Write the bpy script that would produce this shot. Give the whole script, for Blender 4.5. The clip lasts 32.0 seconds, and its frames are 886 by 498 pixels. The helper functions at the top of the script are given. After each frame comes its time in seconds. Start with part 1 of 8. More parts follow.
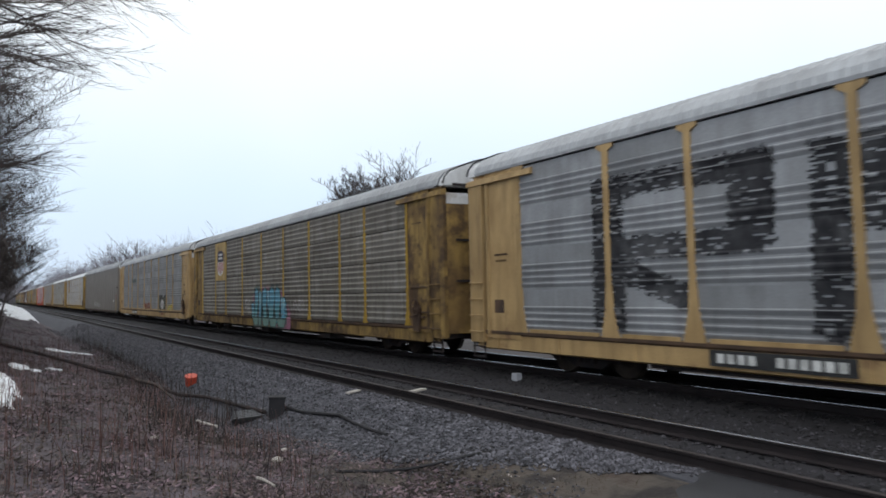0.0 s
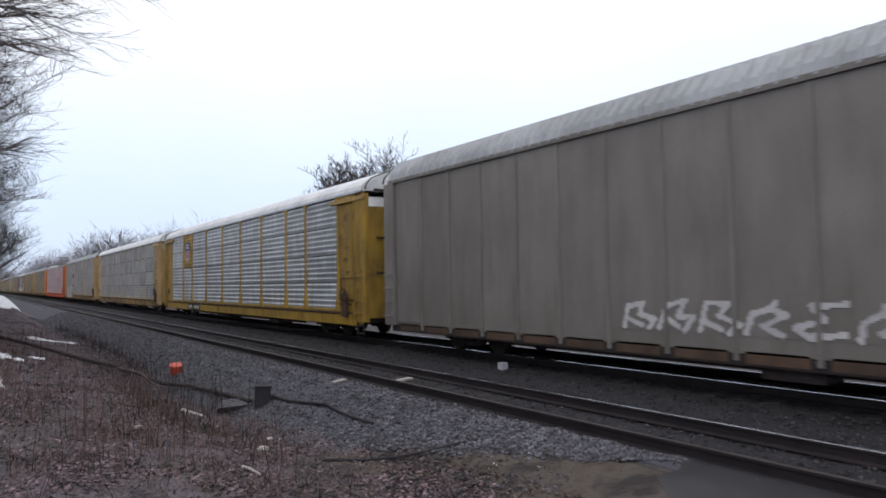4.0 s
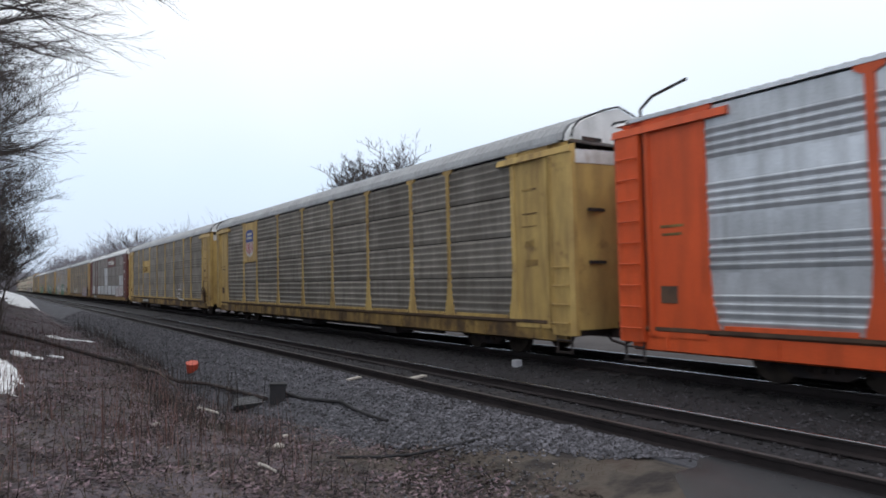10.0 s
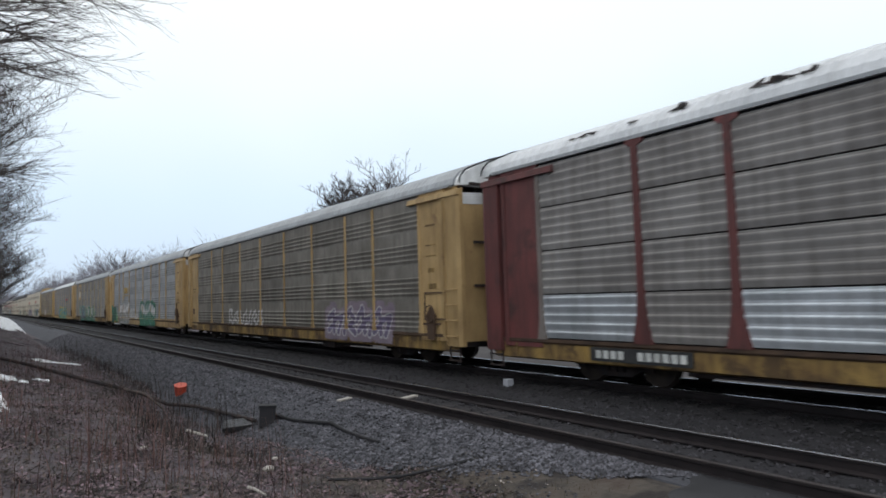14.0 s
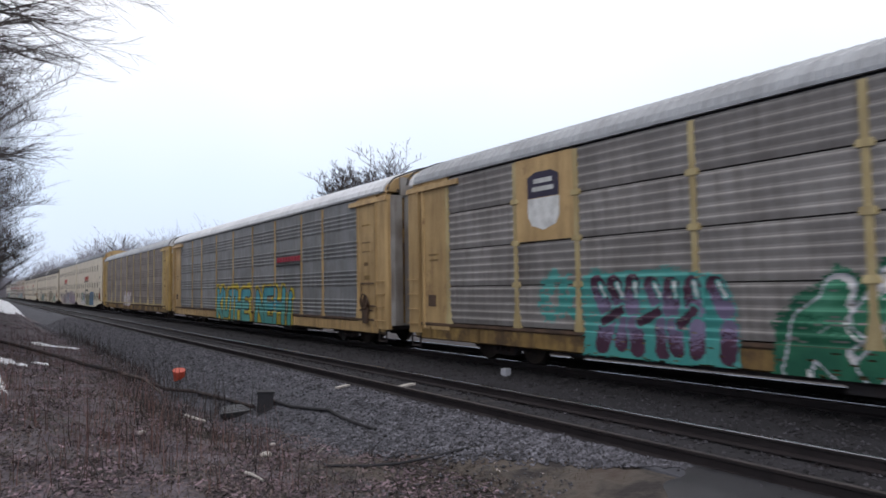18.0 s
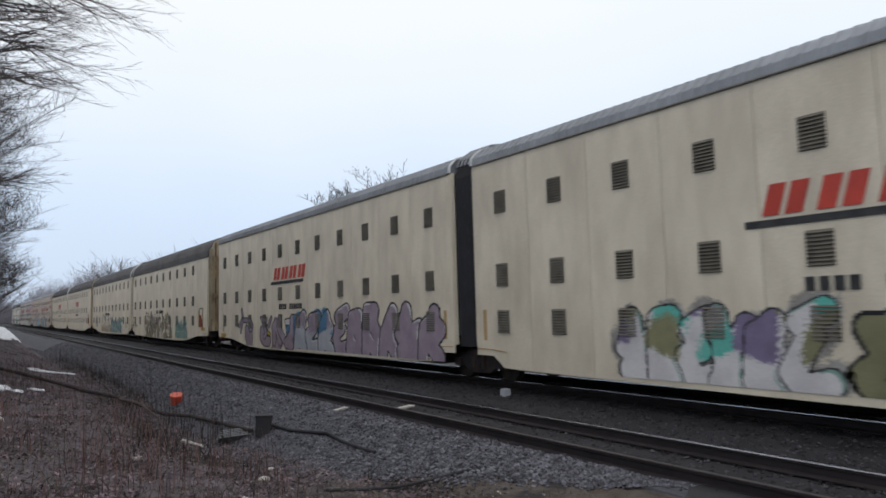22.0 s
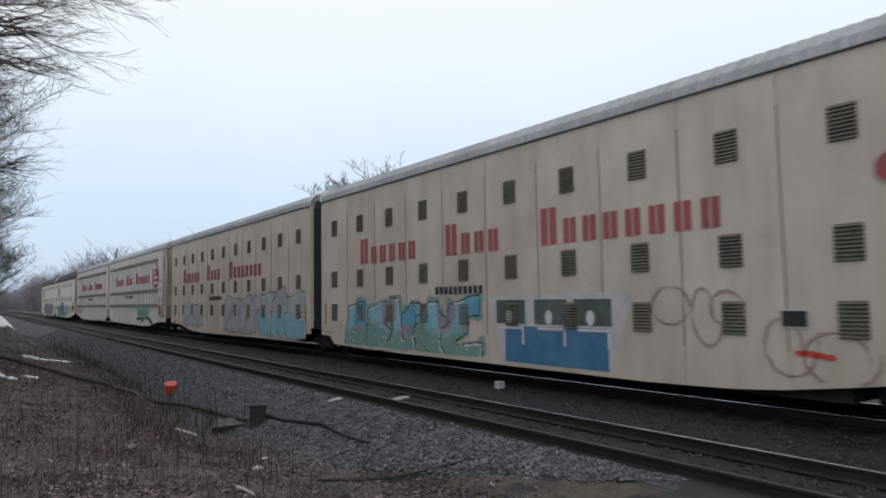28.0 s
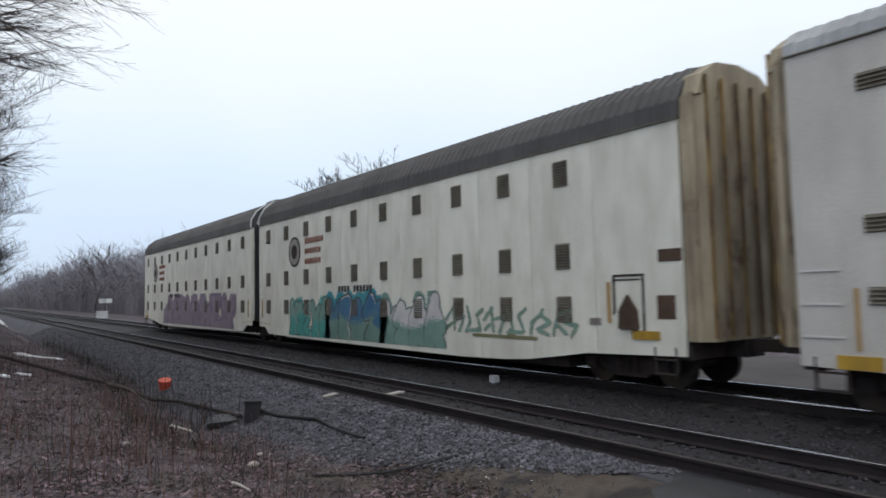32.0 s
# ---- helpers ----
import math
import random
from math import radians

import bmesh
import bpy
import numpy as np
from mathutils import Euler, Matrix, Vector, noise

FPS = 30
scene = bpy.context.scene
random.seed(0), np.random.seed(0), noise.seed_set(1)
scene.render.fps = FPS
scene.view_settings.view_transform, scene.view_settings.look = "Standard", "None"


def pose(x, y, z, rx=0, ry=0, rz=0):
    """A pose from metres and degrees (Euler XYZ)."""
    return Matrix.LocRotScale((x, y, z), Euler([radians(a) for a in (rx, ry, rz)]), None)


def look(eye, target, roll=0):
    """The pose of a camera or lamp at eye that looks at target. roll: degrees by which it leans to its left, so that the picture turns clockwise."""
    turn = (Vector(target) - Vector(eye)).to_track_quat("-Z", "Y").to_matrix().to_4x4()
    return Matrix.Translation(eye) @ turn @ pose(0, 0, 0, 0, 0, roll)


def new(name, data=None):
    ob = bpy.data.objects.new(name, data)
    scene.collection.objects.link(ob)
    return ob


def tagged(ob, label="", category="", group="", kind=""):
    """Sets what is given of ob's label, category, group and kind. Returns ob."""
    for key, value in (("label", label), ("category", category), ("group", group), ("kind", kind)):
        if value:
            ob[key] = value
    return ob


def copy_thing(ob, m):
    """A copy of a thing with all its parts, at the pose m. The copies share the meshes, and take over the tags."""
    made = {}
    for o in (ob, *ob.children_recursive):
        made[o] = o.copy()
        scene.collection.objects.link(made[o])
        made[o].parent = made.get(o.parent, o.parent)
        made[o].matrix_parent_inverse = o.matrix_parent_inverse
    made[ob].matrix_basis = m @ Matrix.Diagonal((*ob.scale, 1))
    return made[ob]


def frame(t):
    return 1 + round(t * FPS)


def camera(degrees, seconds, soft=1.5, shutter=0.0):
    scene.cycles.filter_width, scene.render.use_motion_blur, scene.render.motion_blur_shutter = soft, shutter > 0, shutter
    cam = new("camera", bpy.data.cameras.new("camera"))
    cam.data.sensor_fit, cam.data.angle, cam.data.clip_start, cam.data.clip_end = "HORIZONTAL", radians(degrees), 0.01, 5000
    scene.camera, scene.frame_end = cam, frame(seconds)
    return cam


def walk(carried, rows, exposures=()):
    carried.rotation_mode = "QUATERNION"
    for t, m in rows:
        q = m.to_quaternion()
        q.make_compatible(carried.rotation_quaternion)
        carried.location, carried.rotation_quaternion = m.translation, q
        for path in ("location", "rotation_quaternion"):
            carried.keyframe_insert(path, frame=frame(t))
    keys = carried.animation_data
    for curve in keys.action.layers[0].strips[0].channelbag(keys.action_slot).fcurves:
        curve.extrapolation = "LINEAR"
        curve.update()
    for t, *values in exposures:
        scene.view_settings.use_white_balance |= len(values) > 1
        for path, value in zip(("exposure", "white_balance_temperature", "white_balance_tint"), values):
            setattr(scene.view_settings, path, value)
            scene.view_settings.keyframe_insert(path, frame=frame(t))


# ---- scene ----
# Freight train of closed car carriers passing a wooded double track on an overcast winter day.
# Y runs along the track, X from the camera's bank across the rails, z = 0 is the top of the rails.
EYE = 1.896
NEAR_X, FAR_X = 7.18, 11.88      # centre lines of the empty and of the busy track
SPEED = 20.517                   # the train comes towards -Y, metres a second
GAP = 14.61                      # first coupling's Y at the start
CAR, PAIR = 28.6, 43.82          # coupled lengths

cam = camera(67.37, 32.0, soft=1.7, shutter=0.12)
walk(cam, [
    (0, pose(0, 0, EYE, 93.661, 1.127, -34.133)),
    (0.5, pose(0, 0, EYE, 93.445, 1.041, -34.139)),
    (1, pose(0, 0, EYE, 93.330, 0.793, -34.149)),
    (1.5, pose(0, 0, EYE, 93.351, 0.701, -34.162)),
    (2, pose(0, 0, EYE, 93.429, 0.506, -34.265)),
    (2.5, pose(0, 0, EYE, 93.241, 0.369, -34.427)),
    (3, pose(0, 0, EYE, 92.925, 0.644, -34.658)),
    (3.5, pose(0, 0, EYE, 92.811, 0.856, -34.970)),
    (5.5, pose(0, 0, EYE, 92.699, 0.924, -35.970)),
    (6, pose(0, 0, EYE, 92.807, 1.003, -35.973)),
    (6.5, pose(0, 0, EYE, 92.740, 0.889, -35.858)),
    (7, pose(0, 0, EYE, 92.586, 0.834, -35.767)),
    (7.5, pose(0, 0, EYE, 92.696, 0.749, -35.367)),
    (8, pose(0, 0, EYE, 92.776, 0.863, -34.789)),
    (8.5, pose(0, 0, EYE, 92.623, 1.050, -34.418)),
    (9, pose(0, 0, EYE, 92.467, 1.121, -34.299)),
    (9.5, pose(0, 0, EYE, 92.486, 1.153, -34.181)),
    (10, pose(0, 0, EYE, 92.546, 1.218, -34.123)),
    (10.5, pose(0, 0, EYE, 92.465, 1.316, -34.161)),
    (11, pose(0, 0, EYE, 92.364, 1.268, -34.266)),
    (11.5, pose(0, 0, EYE, 92.818, 1.350, -34.602)),
    (12, pose(0, 0, EYE, 93.506, 1.316, -34.729)),
    (12.5, pose(0, 0, EYE, 94.097, 1.389, -34.835)),
    (13, pose(0, 0, EYE, 94.284, 1.499, -34.838)),
    (13.5, pose(0, 0, EYE, 94.153, 1.731, -34.902)),
    (14, pose(0, 0, EYE, 94.169, 1.657, -34.929)),
    (14.5, pose(0, 0, EYE, 94.159, 1.833, -34.980)),
    (16.5, pose(0, 0, EYE, 93.516, 1.688, -35.030)),
    (17, pose(0, 0, EYE, 93.380, 1.220, -35.029)),
    (17.5, pose(0, 0, EYE, 93.217, 1.006, -35.063)),
    (18, pose(0, 0, EYE, 93.229, 0.901, -35.025)),
    (18.5, pose(0, 0, EYE, 93.410, 0.992, -34.968)),
    (19, pose(0, 0, EYE, 93.598, 1.088, -34.848)),
    (19.5, pose(0, 0, EYE, 93.741, 1.052, -34.868)),
    (20, pose(0, 0, EYE, 93.802, 1.101, -34.856)),
    (20.5, pose(0, 0, EYE, 93.961, 1.171, -34.910)),
    (21, pose(0, 0, EYE, 94.243, 1.287, -34.950)),
    (21.5, pose(0, 0, EYE, 94.698, 1.542, -35.063)),
    (22, pose(0, 0, EYE, 94.977, 1.578, -35.176)),
    (22.5, pose(0, 0, EYE, 94.790, 1.786, -35.351)),
    (23, pose(0, 0, EYE, 94.649, 1.781, -35.348)),
    (23.5, pose(0, 0, EYE, 94.728, 1.660, -35.301)),
    (24, pose(0, 0, EYE, 94.748, 1.757, -35.225)),
    (24.5, pose(0, 0, EYE, 94.549, 1.803, -35.168)),
    (25, pose(0, 0, EYE, 94.471, 1.785, -34.908)),
    (25.5, pose(0, 0, EYE, 94.463, 1.867, -34.855)),
    (27.5, pose(0, 0, EYE, 94.694, 1.081, -35.403)),
    (28, pose(0, 0, EYE, 94.301, 0.889, -35.568)),
    (28.5, pose(0, 0, EYE, 94.030, 0.702, -35.570)),
    (29, pose(0, 0, EYE, 94.045, 0.750, -35.601)),
    (29.5, pose(0, 0, EYE, 94.052, 0.932, -35.682)),
    (30, pose(0, 0, EYE, 93.919, 1.025, -35.721)),
    (30.5, pose(0, 0, EYE, 93.895, 1.198, -35.750)),
    (31, pose(0, 0, EYE, 93.936, 1.195, -35.794)),
    (31.5, pose(0, 0, EYE, 93.837, 1.230, -35.874)),
    (32, pose(0, 0, EYE, 93.835, 1.236, -36.049)),
], exposures=[(0, 0.205, 6300, 8), (1, 0.235, 6300, 13), (9, 0.225, 6300, 13), (10, 0.205, 6300, 10), (11, 0.265, 6300, 20), (12, 0.265, 6300, 18), (13, 0.225, 6300, 12), (14, 0.175, 6300, 7), (17, 0.215, 6300, 11), (18, 0.245, 6300, 14), (19, 0.215, 6300, 13), (20, 0.215, 6300, 10), (21.1, 0.285, 6300, 17), (22, 0.03, 6280, 10), (26, 0.0, 6280, 8), (30, 0.05, 6280, 8), (32, 0.09, 6280, 9)])

# ---- light ----
world = bpy.data.worlds.new("overcast")
scene.world = world
world.use_nodes = True
wn, wl = world.node_tree.nodes, world.node_tree.links
wn.clear()
w_out = wn.new("ShaderNodeOutputWorld")
w_bg = wn.new("ShaderNodeBackground")
w_sky = wn.new("ShaderNodeTexSky")
w_sky.sky_type, w_sky.sun_disc = "NISHITA", False
w_sky.sun_elevation, w_sky.sun_rotation = radians(48), radians(200)
w_scale = wn.new("ShaderNodeVectorMath")
w_scale.operation = "SCALE"
w_scale.inputs["Scale"].default_value = 0.09
w_tc = wn.new("ShaderNodeTexCoord")
w_sep = wn.new("ShaderNodeSeparateXYZ")
w_ramp = wn.new("ShaderNodeValToRGB")
cr = w_ramp.color_ramp
cr.elements[0].position, cr.elements[0].color = 0.0, (0.585, 0.675, 0.83, 1)
cr.elements[1].position, cr.elements[1].color = 0.50, (1.03, 1.03, 1.03, 1)
e = cr.elements.new(0.16)
e.color = (0.72, 0.825, 0.965, 1)
e = cr.elements.new(0.33)
e.color = (0.92, 0.965, 1.01, 1)
w_noise = wn.new("ShaderNodeTexNoise")
w_noise.inputs["Scale"].default_value = 1.6
w_noise.inputs["Detail"].default_value = 3
w_add = wn.new("ShaderNodeMath")
w_add.operation = "MULTIPLY_ADD"
w_add.inputs[1].default_value = 0.22
w_mix = wn.new("ShaderNodeMix")
w_mix.data_type = "RGBA"
w_mix.inputs["Factor"].default_value = 0.9
w_sub = wn.new("ShaderNodeMath")
w_sub.operation = "SUBTRACT"
w_sub.inputs[1].default_value = 0.11
wl.new(w_tc.outputs["Generated"], w_sep.inputs[0])
wl.new(w_tc.outputs["Generated"], w_noise.inputs["Vector"])
wl.new(w_noise.outputs["Fac"], w_add.inputs[0])
wl.new(w_sep.outputs["Z"], w_add.inputs[2])
wl.new(w_add.outputs[0], w_sub.inputs[0])
wl.new(w_sub.outputs[0], w_ramp.inputs["Fac"])
wl.new(w_sky.outputs["Color"], w_scale.inputs[0])
wl.new(w_scale.outputs[0], w_mix.inputs["A"])
wl.new(w_ramp.outputs["Color"], w_mix.inputs["B"])
wl.new(w_mix.outputs["Result"], w_bg.inputs["Color"])
w_bg.inputs["Strength"].default_value = 1.03
wl.new(w_bg.outputs[0], w_out.inputs["Surface"])

sun = new("sun", bpy.data.lights.new("sun", "SUN"))
sun.data.energy, sun.data.angle, sun.data.color = 0.5, radians(25), (1.0, 0.97, 0.93)
sun.matrix_world = look((-20, -40, 60), (0, 0, 0))
scene.view_settings.exposure = 0.0


# ---- materials ----
def surface(name, a, b=None, rough=0.75, metal=0.0, scale=1.5, grime=None, amount=0.4, bump=0.15, fine=40.0, streak=(1.0, 2.3, 0.35), spec=0.3, rnd=0.12, rust=None, rusted=0.62):
    """A worn surface: two tones in blotches, fine grain, streaks of grime, and a fine relief."""
    m = bpy.data.materials.new(name)
    m.use_nodes = True
    n, l = m.node_tree.nodes, m.node_tree.links
    p = n["Principled BSDF"]
    b = b or tuple(c * 0.72 for c in a)
    tc, info = n.new("ShaderNodeTexCoord"), n.new("ShaderNodeObjectInfo")
    off = n.new("ShaderNodeVectorMath")
    off.operation = "MULTIPLY_ADD"
    off.inputs[1].default_value = (37.0, 53.0, 71.0)
    l.new(info.outputs["Random"], off.inputs[0])
    l.new(tc.outputs["Object"], off.inputs[2])
    big = n.new("ShaderNodeTexNoise")
    big.inputs["Scale"].default_value, big.inputs["Detail"].default_value = scale, 5
    l.new(off.outputs[0], big.inputs["Vector"])
    ramp = n.new("ShaderNodeValToRGB")
    ramp.color_ramp.elements[0].position, ramp.color_ramp.elements[1].position = 0.38, 0.66
    l.new(big.outputs["Fac"], ramp.inputs["Fac"])
    mix = n.new("ShaderNodeMix")
    mix.data_type = "RGBA"
    mix.inputs["A"].default_value, mix.inputs["B"].default_value = (*a, 1), (*b, 1)
    l.new(ramp.outputs["Color"], mix.inputs["Factor"])
    col = mix.outputs["Result"]
    if grime:
        mp = n.new("ShaderNodeMapping")
        mp.inputs["Scale"].default_value = streak
        l.new(off.outputs[0], mp.inputs["Vector"])
        st = n.new("ShaderNodeTexNoise")
        st.inputs["Scale"].default_value, st.inputs["Detail"].default_value = 2.2, 6
        l.new(mp.outputs[0], st.inputs["Vector"])
        sr = n.new("ShaderNodeMapRange")
        sr.inputs["From Min"].default_value, sr.inputs["From Max"].default_value = 0.42, 0.72
        sr.inputs["To Max"].default_value = amount
        l.new(st.outputs["Fac"], sr.inputs["Value"])
        gm = n.new("ShaderNodeMix")
        gm.data_type = "RGBA"
        gm.inputs["B"].default_value = (*grime, 1)
        l.new(sr.outputs[0], gm.inputs["Factor"])
        l.new(col, gm.inputs["A"])
        col = gm.outputs["Result"]
    if rust:
        rn = n.new("ShaderNodeTexNoise")
        rn.inputs["Scale"].default_value, rn.inputs["Detail"].default_value, rn.inputs["Roughness"].default_value = 1.1, 9, 0.65
        l.new(off.outputs[0], rn.inputs["Vector"])
        rr = n.new("ShaderNodeMapRange")
        rr.inputs["From Min"].default_value, rr.inputs["From Max"].default_value = rusted - 0.06, rusted + 0.06
        rr.inputs["To Max"].default_value = 0.8
        l.new(rn.outputs["Fac"], rr.inputs["Value"])
        rm = n.new("ShaderNodeMix")
        rm.data_type = "RGBA"
        rm.inputs["B"].default_value = (*rust, 1)
        l.new(rr.outputs[0], rm.inputs["Factor"])
        l.new(col, rm.inputs["A"])
        col = rm.outputs["Result"]
    grain = n.new("ShaderNodeTexNoise")
    grain.inputs["Scale"].default_value, grain.inputs["Detail"].default_value = fine, 4
    l.new(off.outputs[0], grain.inputs["Vector"])
    gr = n.new("ShaderNodeMapRange")
    gr.inputs["To Min"].default_value, gr.inputs["To Max"].default_value = 0.78, 1.22
    l.new(grain.outputs["Fac"], gr.inputs["Value"])
    vr = n.new("ShaderNodeMapRange")
    vr.inputs["To Min"].default_value, vr.inputs["To Max"].default_value = 1 - rnd, 1 + rnd
    l.new(info.outputs["Random"], vr.inputs["Value"])
    mul = n.new("ShaderNodeMath")
    mul.operation = "MULTIPLY"
    l.new(gr.outputs[0], mul.inputs[0])
    l.new(vr.outputs[0], mul.inputs[1])
    sc = n.new("ShaderNodeVectorMath")
    sc.operation = "SCALE"
    l.new(col, sc.inputs[0])
    l.new(mul.outputs[0], sc.inputs["Scale"])
    l.new(sc.outputs[0], p.inputs["Base Color"])
    p.inputs["Roughness"].default_value, p.inputs["Metallic"].default_value = rough, metal
    p.inputs["Specular IOR Level"].default_value = spec
    if bump:
        bp = n.new("ShaderNodeBump")
        bp.inputs["Strength"].default_value, bp.inputs["Distance"].default_value = bump, 0.02
        l.new(grain.outputs["Fac"], bp.inputs["Height"])
        l.new(bp.outputs[0], p.inputs["Normal"])
    return m


